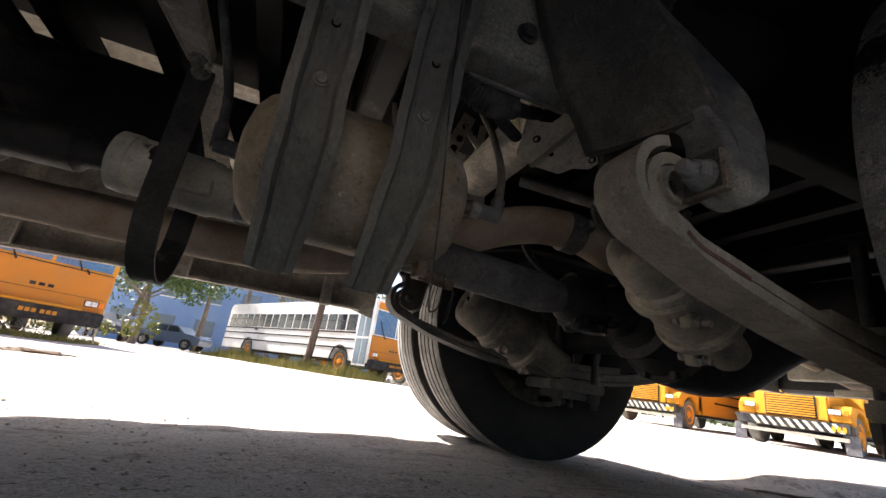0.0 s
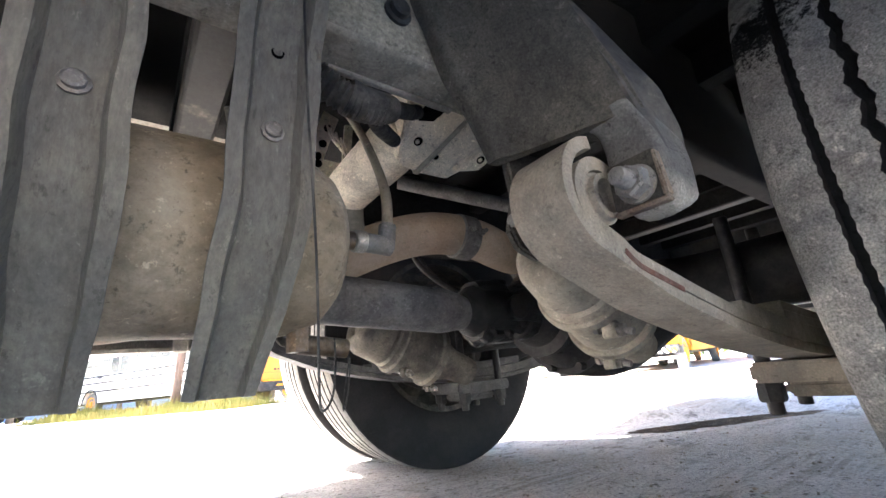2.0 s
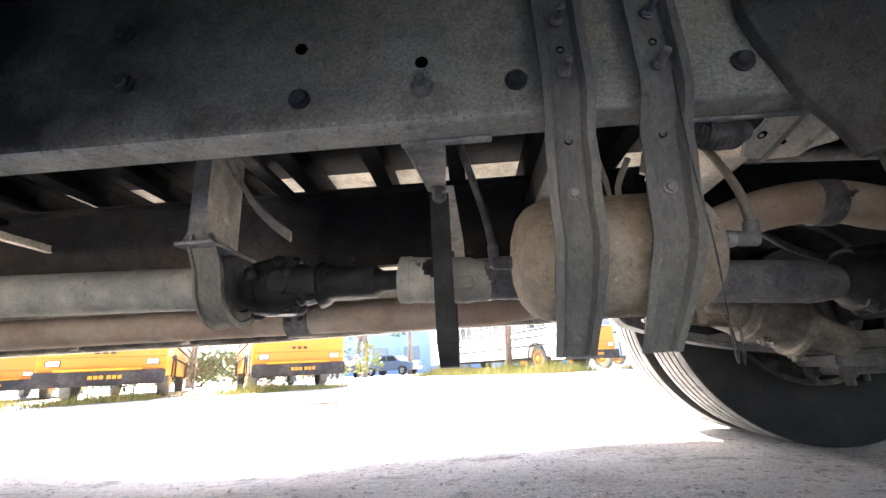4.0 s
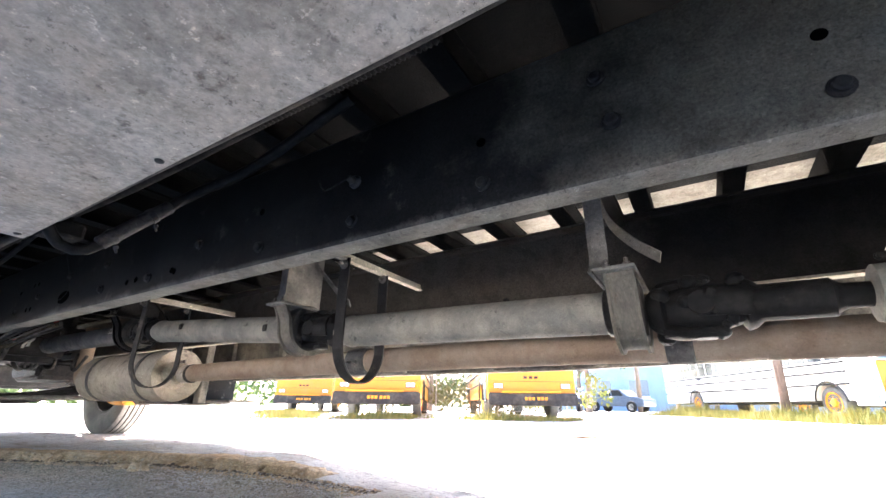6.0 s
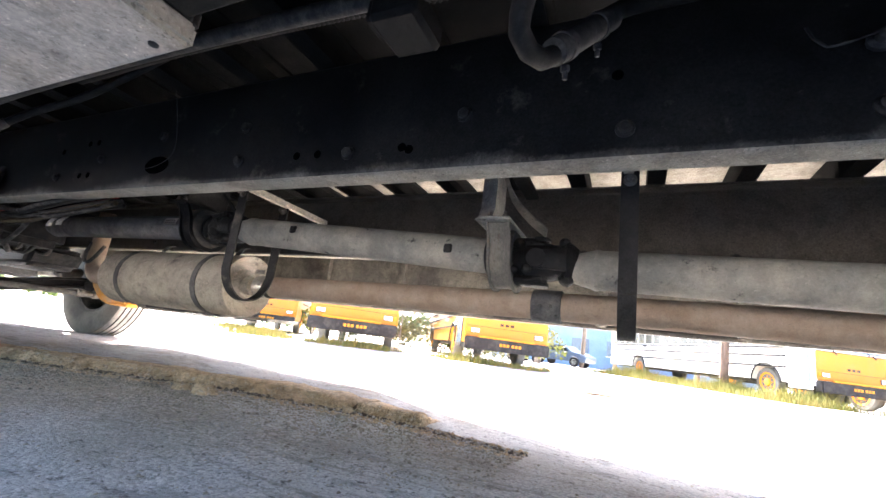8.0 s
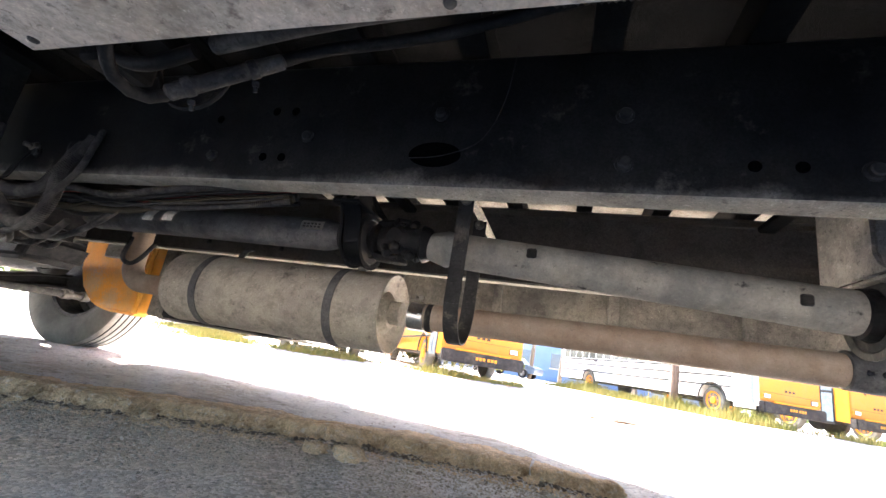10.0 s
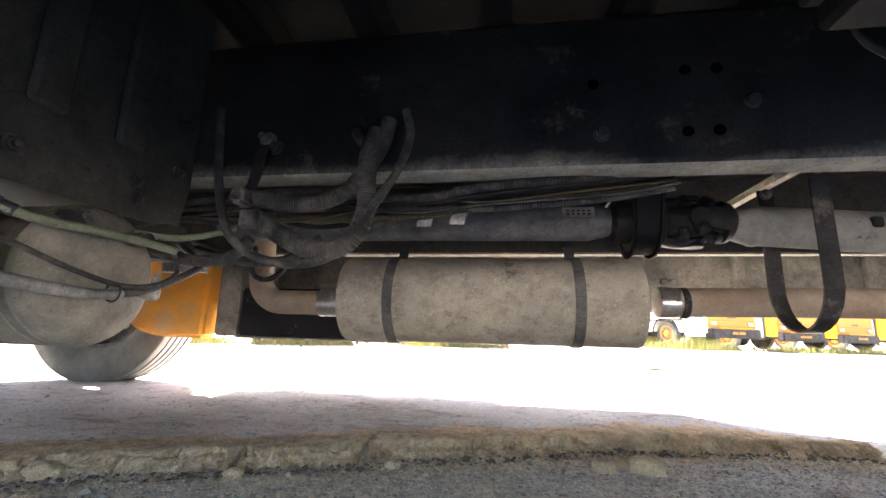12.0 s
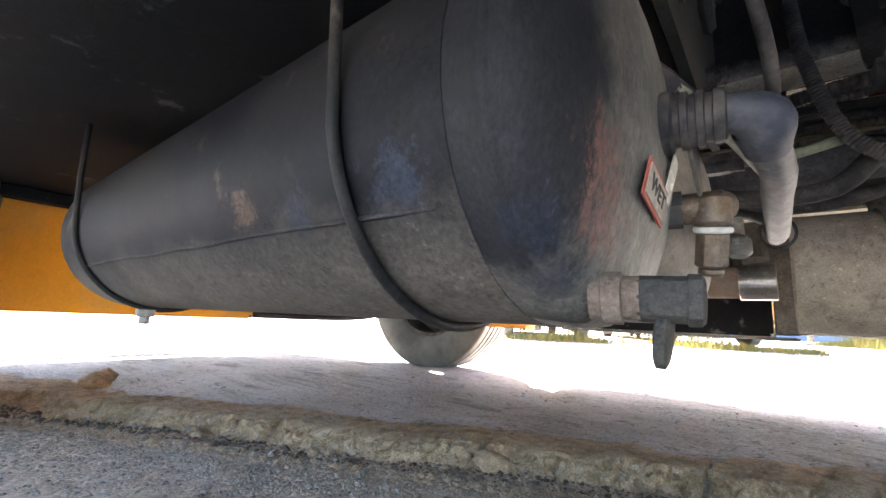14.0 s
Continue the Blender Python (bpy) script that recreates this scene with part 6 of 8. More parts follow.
EX = -4.352
tube(bm, [(-4.08, 0.66, ez), (-4.18, 0.66, ez), (EX + 0.095, 0.66, ez)] + [(EX + 0.085 - 0.085 * math.sin(radians(a)), 0.66, ez + 0.085 - 0.085 * math.cos(radians(a))) for a in (15, 30, 45, 60, 75, 90)] + [(EX - 0.001, 0.66, 0.57), (EX - 0.006, 0.662, 0.68), (EX - 0.012, 0.66, 0.80)], 0.040, 28, step=0.02)
part("pipe", bm, "exhaust", eb)
bm = bmesh.new()
rod(bm, (-4.125, 0.66, ez), (-4.05, 0.66, ez), 0.0445, n=30, bevel=0.002)
part("clamp_band", bm, "clamp", eb)
bm = bmesh.new()
box(bm, (-4.115, -4.06), (0.62, 0.63), (0.479, 0.494), 0.002)
part("clamp_lug", bm, "bolt", eb)

# ---- tan valve block and pipe inside the near rail, ahead of the axle ----
vb = thing("relay_valve_block", "pale tan dusted valve block bolted to a crossmember", "valve block", (0.30, 0.17, 0.62))


def slant(poly, proud, depth, bevel=0.003):
    """A plate on the block's slanting lower face: outline in x and y, standing proud of it, with a depth behind."""
    nrm = Vector((0, -0.464, -0.886))
    b = bmesh.new()
    base = [Vector((x, y, 0.694 - (y - 0.145) * 0.524)) + nrm * proud for x, y in poly]
    f0, f1 = [b.verts.new(p) for p in base], [b.verts.new(p - nrm * depth) for p in base]
    b.faces.new(f0)
    b.faces.new(list(reversed(f1)))
    n = len(poly)
    for i in range(n):
        b.faces.new((f0[i], f0[(i + 1) % n], f1[(i + 1) % n], f1[i]))
    bmesh.ops.recalc_face_normals(b, faces=b.faces)
    bmesh.ops.bevel(b, geom=b.edges[:], offset=bevel, segments=2, affect="EDGES", clamp_overlap=True)
    return b


part("body", slant([(0.200, 0.100), (0.318, 0.128), (0.2775, 0.228), (0.241, 0.222)], 0.0, 0.075), "valve_dust", vb)
part("joint_flange", slant([(0.312, 0.130), (0.321, 0.130), (0.285, 0.231), (0.275, 0.231)], 0.002, 0.07, 0.001), "shaft", vb)
part("cover", slant([(0.3225, 0.120), (0.415, 0.105), (0.400, 0.170), (0.343, 0.228), (0.2865, 0.2295)], 0.0, 0.06), "valve_dust", vb)
part("cover_plate", slant([(0.340, 0.208), (0.386, 0.195), (0.420, 0.125), (0.392, 0.120)], 0.010, 0.012, 0.002), "valve_dust", vb)
for x, y, p_ in ((0.256, 0.180, 0.0), (0.376, 0.176, 0.010), (0.300, 0.196, 0.0)):
    z = 0.694 - (y - 0.145) * 0.524
    bm = bmesh.new()
    q = Vector((x, y, z)) + Vector((0, -0.464, -0.886)) * p_
    lathe(bm, q, (0, -0.464, -0.886), [(-0.002, 0.0075 if p_ or x < 0.27 else 0.004), (0.0012, 0.0075 if p_ or x < 0.27 else 0.004), (0.0012, 0.0048), (0.0006, 0.0045), (0.0006, 0.0005)], 16)
    part("port", bm, "hole", vb)
    if x != 0.300:
        bm = bmesh.new()
        lathe(bm, q + Vector((-0.002, 0, 0)), (0, -0.464, -0.886), [(0, 0.0038), (0.003, 0.0038), (0.0035, 0.003)], 6)
        part("port_screw", bm, "valve_dust", vb)
for p, r, m_ in (([(-0.16, 0.085, 0.735), (-0.06, 0.078, 0.705), (0.02, 0.068, 0.655), (0.062, 0.065, 0.627), (0.098, 0.065, 0.614), (0.130, 0.066, 0.618)], 0.0165, "hose"), ([(0.128, 0.067, 0.622), (0.165, 0.086, 0.642), (0.205, 0.118, 0.672), (0.236, 0.145, 0.700), (0.262, 0.165, 0.712)], 0.0095, "hose"), ([(0.120, 0.072, 0.618), (0.150, 0.112, 0.630), (0.188, 0.155, 0.652), (0.218, 0.190, 0.672)], 0.0095, "hose")):
    bm = bmesh.new()
    tube(bm, p, r, 14, ridges=0.0018 if r > 0.01 else 0.0012, pitch=0.0062 if r > 0.01 else 0.0045)
    part("conduit", bm, m_, vb, "black corrugated conduit")
bm = bmesh.new()
tube(bm, [(0.088, 0.066, 0.620), (0.108, 0.066, 0.617), (0.128, 0.067, 0.620), (0.145, 0.070, 0.626)], lambda t: 0.0205 - 0.005 * t * t, 16, step=0.006)
part("tape_wrap", bm, "hose", vb, "black tape wrapped round the conduit's end")
bm = bmesh.new()
rod(bm, (0.216, 0.188, 0.671), (0.226, 0.198, 0.676), 0.0075, n=12, bevel=0.001)
part("plug", bm, "tag", vb, "pale plug on the conduit's end")
bm = bmesh.new()
prism(bm, [(0.236, 0.690), (0.268, 0.694), (0.280, 0.735), (0.244, 0.738)], "y", 0.120, 0.158, 0.004)
part("rubber_boot", bm, "hole", vb, "black rubber boot over the cable entry")
cm = thing("crossmember", "tan dusted tubular frame crossmember with gusset", "crossmember", (0.24, CY, 0.62))
bm = bmesh.new()
tube(bm, [(0.262, 0.200, 0.728), (0.262, 0.270, 0.716), (0.256, 0.340, 0.708), (0.252, 0.400, 0.702), (0.252, 0.450, 0.700)], lambda t: 0.050 - 0.004 * t, 24, step=0.03)
part("arm", bm, "crossmember", cm)
for q0, q1, w_ in (((0.168, 0.425, 0.724), (0.232, 0.475, 0.895), 0.036), ((0.172, 0.432, 0.735), (0.246, 0.462, 0.752), 0.040), ((0.262, 0.470, 0.765), (0.285, 0.500, 0.90), 0.020)):
    bm = bmesh.new()
    band(bm, [q0, tuple((Vector(q0) + Vector(q1)) / 2 + Vector((0, 0.002, 0))), q1], w_, 0.006, (0.62, -0.2, -0.4) if w_ == 0.036 else (0.1, -0.5, 0.8) if w_ > 0.03 else (1, 0, 0.2), smooth_path=False)
    part("gusset_bar", bm, "crossmember", cm)
for q, d_ in (((0.180, 0.415, 0.752), (0.4, -0.8, -0.4)), ((0.196, 0.428, 0.79), (0.4, -0.8, -0.4)), ((0.213, 0.444, 0.84), (0.4, -0.8, -0.4)), ((0.182, 0.418, 0.737), (0.2, -0.8, -0.5))):
    bm = bmesh.new()
    lathe(bm, Vector(q), d_, [(-0.004, 0.0075), (0.0035, 0.0075), (0.004, 0.004)], 12)
    part("bar_hole", bm, "hole", cm)
# small wire cage behind the arm
for k in range(6):
    t = k / 5
    bm = bmesh.new()
    tube(bm, [(0.205 + 0.05 * t, 0.43, 0.845 - 0.05 * t), (0.212 + 0.05 * t, 0.43, 0.815 - 0.05 * t), (0.232 + 0.045 * t, 0.44, 0.80 - 0.045 * t)], 0.0022, 6)
    part("cage_wire", bm, "crossmember", cm)
for k in range(3):
    bm = bmesh.new()
    tube(bm, [(0.205 + 0.010 * k, 0.429, 0.835 - 0.012 * k), (0.232 + 0.010 * k, 0.431, 0.808 - 0.012 * k), (0.258 + 0.010 * k, 0.433, 0.782 - 0.012 * k)], 0.0022, 6)
    part("cage_wire", bm, "crossmember", cm)
bm = bmesh.new()
lathe(bm, (0.250, 0.452, 0.712), (0.12, 0.10, -1), [(0, 0.034), (0.004, 0.041), (0.018, 0.042), (0.022, 0.036), (0.07, 0.033), (0.10, 0.034)], 22)
part("boss", bm, "shaft", cm)
bm = bmesh.new()
hexbolt(bm, (0.240, 0.420, 0.688), (-0.2, -0.8, -0.4), 0.014, 0.012, 0.01)
part("bolt", bm, "shaft", cm)
for p, m_, r in (([(0.05, 0.24, 0.68), (0.03, 0.26, 0.63), (0.035, 0.28, 0.585), (0.0, 0.29, 0.55)], "hose_tan", 0.006), ([(0.0, 0.26, 0.70), (0.015, 0.27, 0.64), (0.02, 0.28, 0.60), (0.03, 0.3, 0.56)], "hose_tan", 0.005)):
    bm = bmesh.new()
    tube(bm, p, r, 12, ridges=0.0018 if r > 0.012 else 0.0, pitch=0.008)
    single("conduit", bm, m_, "dusty conduit running along the frame rail", "hose", group="frame hoses")
# torque rods / far dark rods above the axle
for a, b, r in (((0.469, 0.593, 0.836), (0.80, 0.35, 0.70), 0.019),):
    bm = bmesh.new()
    rod(bm, a, b, r, n=14)
    single("axle_rod", bm, "shaft_dark", "dark steel rod above the rear axle", "rod", group="axle rods")
for p in ([(0.44, 0.52, 0.63), (0.46, 0.51, 0.58), (0.50, 0.48, 0.53), (0.56, 0.46, 0.50)], [(0.47, 0.54, 0.63), (0.49, 0.53, 0.58), (0.53, 0.5, 0.53), (0.6, 0.5, 0.5)]):
    bm = bmesh.new()
    tube(bm, p, 0.007, 10)
    single("brake_hose", bm, "hose", "black rubber brake hose above the axle", "hose", group="brake hoses")
# tow eye / hitch frame behind the axle
hf = thing("tail_frame", "dusty grey tail crossmember behind the axle", "crossmember", (2.7, 0.3, 0.5))
bm = bmesh.new()
box(bm, (2.5, 2.56), (-0.25, 1.1), (0.50, 0.60), 0.006)
box(bm, (2.5, 2.9), (-0.3, -0.24), (0.46, 0.60), 0.006)
box(bm, (2.9, 2.96), (-0.3, 1.1), (0.46, 0.50), 0.006)
part("beam", bm, "shaft", hf)

# ---- front air tanks ----
TANK_CAP = [(0.0, 0.02), (0.001, 0.2), (0.0032, 0.4), (0.0065, 0.55), (0.011, 0.7), (0.0165, 0.83), (0.0225, 0.92), (0.029, 0.98), (0.034, 1.0)]


def dome_tank(name, label, x_end, y, z, r, length, shell, dome):
    t = thing(name, label, "air tank", (x_end - length / 2, y, z - r), group="front air tanks")
    cap = TANK_CAP
    bm = bmesh.new()
    lathe(bm, (x_end, y, z), (-1, 0, 0), [(a, q * r) for a, q in cap] + [(0.038, r), (0.0395, r * 1.006), (0.041, r * 1.014), (0.0445, r * 1.014), (0.046, r * 1.004), (0.062, r)], 52)
    part("rear_dome", bm, dome, t)
    bm = bmesh.new()
    lathe(bm, (x_end - 0.0615, y, z), (-1, 0, 0), [(0, r * 1.004), (length - 0.123, r * 1.004)], 52)
    part("shell", bm, shell, t)
    bm = bmesh.new()
    lathe(bm, (x_end - length, y, z), (1, 0, 0), [(a, q * r) for a, q in cap] + [(0.062, r)], 44)
    part("front_dome", bm, shell, t)
    bm = bmesh.new()
    pts = [(x_end - 0.055 - (length - 0.125) * k / 14, y - (r * (1.01 if k else 0.96)) * math.cos(radians(-33)), z + r * math.sin(radians(-33)) + 0.003 * noise.noise(Vector((k * 1.3, 0, 0)))) for k in range(15)]
    tube(bm, pts, 0.0015, 8, step=0.03)
    part("seam_weld", bm, shell, t)
    return t


T1Y, T1Z, T1R, T1X = -0.388, 0.419, 0.109, -4.095
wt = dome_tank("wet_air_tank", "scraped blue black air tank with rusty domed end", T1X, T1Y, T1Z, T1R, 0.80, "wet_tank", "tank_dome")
T2Y, T2Z, T2R, T2X = -0.141, 0.422, 0.105, -4.098
dt = dome_tank("dry_air_tank", "dusty grey brown air tank beside another tank", T2X, T2Y, T2Z, T2R, 0.80, "front_tank", "front_tank")


def dome_x(t, dy, dz):
    """Where the surface of a rear dome lies, dy and dz off its axis."""
    x_end, r = (T1X, T1R) if t == 1 else (T2X, T2R)
    q = min(0.999, math.hypot(dy, dz) / r)
    for (a0_, q0), (a1_, q1) in zip(TANK_CAP, TANK_CAP[1:]):
        if q <= q1:
            return x_end - (a0_ + (a1_ - a0_) * max(0, q - q0) / (q1 - q0))
    return x_end - TANK_CAP[-1][0]


# tank straps
for x in (-4.222, -4.755):
    bm = bmesh.new()
    pts = [(x, T1Y - 0.115, T1Z + 0.30), (x, T1Y - 0.1172, T1Z + 0.10)] + [(x, T1Y + (T1R + 0.0040) * math.cos(radians(a)), T1Z + (T1R + 0.0040) * math.sin(radians(a))) for a in range(180, 361, 12)] + [(x, T1Y + 0.119, T1Z + 0.13)]
    tube(bm, pts, 0.0034, 10)
    part("hold_strap", bm, "frame", wt, "dark round bar hold strap")
bm = bmesh.new()
hexbolt(bm, (-4.755, T1Y - 0.02, T1Z - T1R - 0.004), (0, 0, -1), 0.012, 0.01, 0.01)
part("strap_bolt", bm, "bolt", wt)

# label: white with red border and the word, turned on the dome
lc = Vector((dome_x(1, -0.019, -0.046) + 0.0022, T1Y - 0.019, T1Z - 0.046))
out = Vector((1, -0.05, -0.16)).normalized()
rt = Vector((0, 0, 1)).cross(out).normalized()
upv = out.cross(rt)
tilt = radians(-15)
ax_r = (rt * math.cos(tilt) + upv * math.sin(tilt)).normalized()
ax_u = out.cross(ax_r).normalized()
turn = Matrix((ax_r, ax_u, out)).transposed().to_4x4()
turn.translation = lc


def flat_card(w, h, t, m, round_=0.002):
    b = bmesh.new()
    box(b, (-w / 2, w / 2), (-h / 2, h / 2), (0, t), 0)
    bmesh.ops.transform(b, verts=b.verts, matrix=m)
    return b


lab = part("label", flat_card(0.0345, 0.0190, 0.0008, turn), "red", wt, "white label with red border reading WET")
part("label_field", flat_card(0.0305, 0.0150, 0.0014, turn), "label_paper", lab)
fc = bpy.data.curves.new("word", "FONT")
fc.body, fc.size, fc.align_x, fc.align_y, fc.extrude = "WET", 0.0112, "CENTER", "CENTER", 0.0002
fo = bpy.data.objects.new("word", fc)
scene.collection.objects.link(fo)
bpy.context.view_layer.update()
wm = bpy.data.meshes.new_from_object(fo.evaluated_get(bpy.context.evaluated_depsgraph_get()))
bpy.data.objects.remove(fo)
wm.transform(turn @ Matrix.Translation((0, 0, 0.0018)))
wm.transform(Matrix.Translation(-ORIGIN[wt.name]))
wm.materials.clear()
wm.materials.append(M["ink"])
wo = new("word", wm)
wo.parent = lab
m2 = turn @ Matrix.Translation((0.0225, 0.0205, -0.0012)) @ Matrix.Rotation(radians(-4), 4, "Z")
part("blank_sticker", flat_card(0.0095, 0.026, 0.0008, m2), "tag", wt, "small blank white sticker")

# loose grey plate hanging by the elbow
bm = bmesh.new()
prism(bm, [(-0.382, 0.403), (-0.366, 0.414), (-0.352, 0.409), (-0.341, 0.392), (-0.349, 0.385), (-0.364, 0.391)], "x", -4.0865, -4.0845, 0.0006)
part("hanging_tag", bm, "strap", wt, "small grey metal plate hanging from the elbow")
# drain valve low on the dome
v0 = Vector((-4.119, -0.426, 0.323))
bm = bmesh.new()
lathe(bm, v0 + Vector((-0.030, 0.002, 0.005)), (1, 0.06, -0.12), [(0, 0.0150), (0.020, 0.0145), (0.026, 0.0135), (0.030, 0.010)], 24)
part("port_boss", bm, "hanger", wt)
bm = bmesh.new()
lathe(bm, v0 + Vector((-0.002, 0, 0)), (1, 0.16, 0), [(0, 0.0100), (0.005, 0.0100), (0.0055, 0.0115), (0.013, 0.0115), (0.0135, 0.0095), (0.020, 0.0095)], 20)
part("valve_neck", bm, "rusty_edge", wt)
bm = bmesh.new()
lathe(bm, v0 + Vector((0.016, 0.003, 0)), (1, 0.16, -0.03), [(0, 0.0090), (0.001, 0.0098), (0.019, 0.0098), (0.0195, 0.0108), (0.024, 0.0106), (0.0255, 0.0088), (0.0258, 0.0036), (0.020, 0.0032)], 8)
part("valve_body", bm, "hanger", wt)
bm = bmesh.new()
c1 = v0 + Vector((0.026, 0.008, -0.0155))
rings = [[c1 + Vector((dx + 0.12 * math.sin(a) * 0.013 * s_, 0.0085 * math.cos(a) * s_, 0.0135 * math.sin(a) * s_)) for a in np.linspace(0, 2 * math.pi, 20, endpoint=False)] for dx, s_ in ((-0.0035, 0.85), (-0.0025, 1.0), (0.001, 1.0), (0.002, 0.85))]
skin(bm, rings)
part("valve_lever", bm, "hanger", wt, "rusty rounded drain lever")
# brass tee between the tanks
c0 = Vector((-4.106, -0.338, 0.381))
bm = bmesh.new()
rod(bm, c0 + Vector((-0.02, -0.004, 0)), c0 + Vector((0.010, -0.001, 0)), 0.0115, n=6)
part("tee_nut", bm, "rim", wt)
bm = bmesh.new()
rod(bm, c0 + Vector((0.008, -0.001, 0)), c0 + Vector((0.032, 0.002, 0.001)), 0.0092, n=16, bevel=0.002)
rod(bm, c0 + Vector((0.020, 0.0, 0.0)), c0 + Vector((0.031, 0.016, 0.004)), 0.0088, n=16, bevel=0.002)
part("brass_tee", bm, "brass", wt, "tarnished brass tee fitting")
bm = bmesh.new()
rod(bm, c0 + Vector((0.025, -0.001, 0.006)), c0 + Vector((0.0245, 0.0, -0.012)), 0.0098, n=16, bevel=0.002)
rod(bm, c0 + Vector((0.0245, 0.0, -0.0145)), c0 + Vector((0.022, 0.005, -0.034)), 0.0088, n=8, bevel=0.0015)
rod(bm, c0 + Vector((0.022, 0.005, -0.034)), c0 + Vector((0.0215, 0.006, -0.039)), 0.0065, n=12, bevel=0.0015)
part("safety_valve", bm, "brass", wt)
bm = bmesh.new()
rod(bm, c0 + Vector((0.0247, -0.0004, -0.0115)), c0 + Vector((0.0243, 0.0005, -0.0150)), 0.0100, n=18, bevel=0.001)
part("white_ring", bm, "tag", wt)
# big elbow in the middle of the tank's end, with its hose
a0 = Vector((T1X - 0.003, -0.385, 0.416))
bm = bmesh.new()
lathe(bm, a0, (1, 0.06, -0.03), [(0, 0.0165), (0.006, 0.0165), (0.0075, 0.013), (0.010, 0.013), (0.0105, 0.0148), (0.0135, 0.0148), (0.014, 0.0128), (0.017, 0.0128), (0.0175, 0.0142), (0.0205, 0.0142), (0.021, 0.0122), (0.024, 0.0122), (0.0245, 0.0135), (0.029, 0.0132), (0.030, 0.010)], 28)
part("elbow_boss", bm, "black_fitting", wt)
bm = bmesh.new()
tube(bm, [a0 + Vector((0.026, 0.001, -0.001)), a0 + Vector((0.035, 0.002, -0.002)), a0 + Vector((0.042, 0.007, -0.005)), a0 + Vector((0.0435, 0.017, -0.010)), a0 + Vector((0.044, 0.024, -0.0135))], lambda t: 0.0098 + 0.0034 * math.exp(-((t - 0.62) / 0.24) ** 2), 22, step=0.003)
part("elbow", bm, "blue_fitting", wt)
e0 = a0 + Vector((0.044, 0.022, -0.0125))
bm = bmesh.new()
tube(bm, [e0 + Vector((0, -0.002, 0.001)), (-4.050, -0.330, 0.3985), (-4.051, -0.297, 0.395), (-4.051, -0.250, 0.391), (-4.051, -0.205, 0.389), (-4.052, -0.165, 0.393)], lambda t: 0.0088 - 0.0018 * t, 16)
part("air_hose", bm, "hose_grey", wt, "thick grey dusty air hose")
bm = bmesh.new()
tube(bm, [(-4.052, -0.168, 0.393), (-4.053, -0.130, 0.400), (-4.055, -0.09, 0.415), (-4.062, -0.03, 0.44), (-4.10, 0.04, 0.47), (-4.2, 0.10, 0.52)], 0.0062, 12)
part("hose_end", bm, "hose", wt)
bm = bmesh.new()
tube(bm, [(-4.051 + 0.012 * math.cos(a), -0.178, 0.394 + 0.013 * math.sin(a)) for a in np.linspace(0, 6.28, 14)], 0.0013, 6, step=0.003)
part("wire_tie", bm, "hose", wt)
# fittings on the second tank
for yy, zz in ((T2Y - 0.06, T2Z + 0.075), (T2Y + 0.03, T2Z + 0.062)):
    bm = bmesh.new()
    q = Vector((dome_x(2, yy - T2Y, zz - T2Z), yy, zz))
    rod(bm, q + Vector((-0.01, 0, 0)), q + Vector((0.024, 0, 0)), 0.0115, n=6)
    rod(bm, q + Vector((0.024, 0, 0)), q + Vector((0.036, 0, 0)), 0.010, n=14)
    part("port_fitting", bm, "black_fitting", dt)
bm = bmesh.new()
q = Vector((dome_x(2, 0.06, -0.03), T2Y + 0.06, T2Z - 0.02))
rod(bm, q + Vector((-0.01, 0, 0)), q + Vector((0.03, 0, 0)), 0.0105, n=14)
lathe(bm, q + Vector((0.024, 0, -0.012)), (0, 0.2, 1), [(0, 0.008), (0.004, 0.012), (0.018, 0.012), (0.024, 0.006), (0.044, 0.0055)], 16)
part("check_valve", bm, "silver", dt)


def hose_thing(pts, r, m_, label, ridges=0.0, n=12, name="air_line", group="front air lines", pitch=0.006):
    bm = bmesh.new()
    tube(bm, pts, r, n, ridges=ridges, pitch=pitch)
    return single(name, bm, m_, label, "hose", group=group, at=tuple(Vector(pts[0])))


hose_thing([(-4.12, -0.315, 0.497), (-4.091, -0.268, 0.478), (-4.075, -0.19, 0.478), (-4.058, -0.11, 0.474), (-4.05, -0.08, 0.470)], 0.0062, "hose_green", "pale green nylon air line from the tanks")
hose_thing([(-4.06, -0.40, 0.50), (-4.05, -0.357, 0.454), (-4.05, -0.305, 0.436), (-4.05, -0.23, 0.415), (-4.05, -0.16, 0.404), (-4.05, -0.10, 0.415), (-4.05, -0.070, 0.438), (-4.052, -0.08, 0.468)], 0.0036, "hose", "thin black air line tied to a thicker hose")
bm = bmesh.new()
rod(bm, (-4.128, -0.325, 0.501), (-4.106, -0.291, 0.487), 0.0105, n=6, bevel=0.001)
rod(bm, (-4.107, -0.293, 0.488), (-4.098, -0.279, 0.482), 0.0085, n=14, bevel=0.001)
single("line_fitting", bm, "black_fitting", "black hexagonal fitting on a green air line", "fitting")
hose_thing([(-4.30, -0.11, 0.535), (-4.2, -0.10, 0.514), (-4.12, -0.09, 0.50), (-4.05, -0.07, 0.495), (-3.98, -0.03, 0.52)], 0.0055, "hose_green", "pale green nylon air line under the rail")

# ---- big corrugated conduit loops by the rail ----
hose_thing([(-3.949, -0.040, 0.542), (-3.884, -0.040, 0.503), (-3.838, -0.040, 0.483), (-3.795, -0.040, 0.481), (-3.759, -0.040, 0.505), (-3.742, -0.040, 0.553), (-3.745, -0.040, 0.606), (-3.745, -0.03, 0.66), (-3.735, -0.02, 0.70)], 0.0158, "hose", "thick dusty corrugated conduit hanging in a loop", 0.0011, 18, "conduit", "rail conduits", 0.0045)
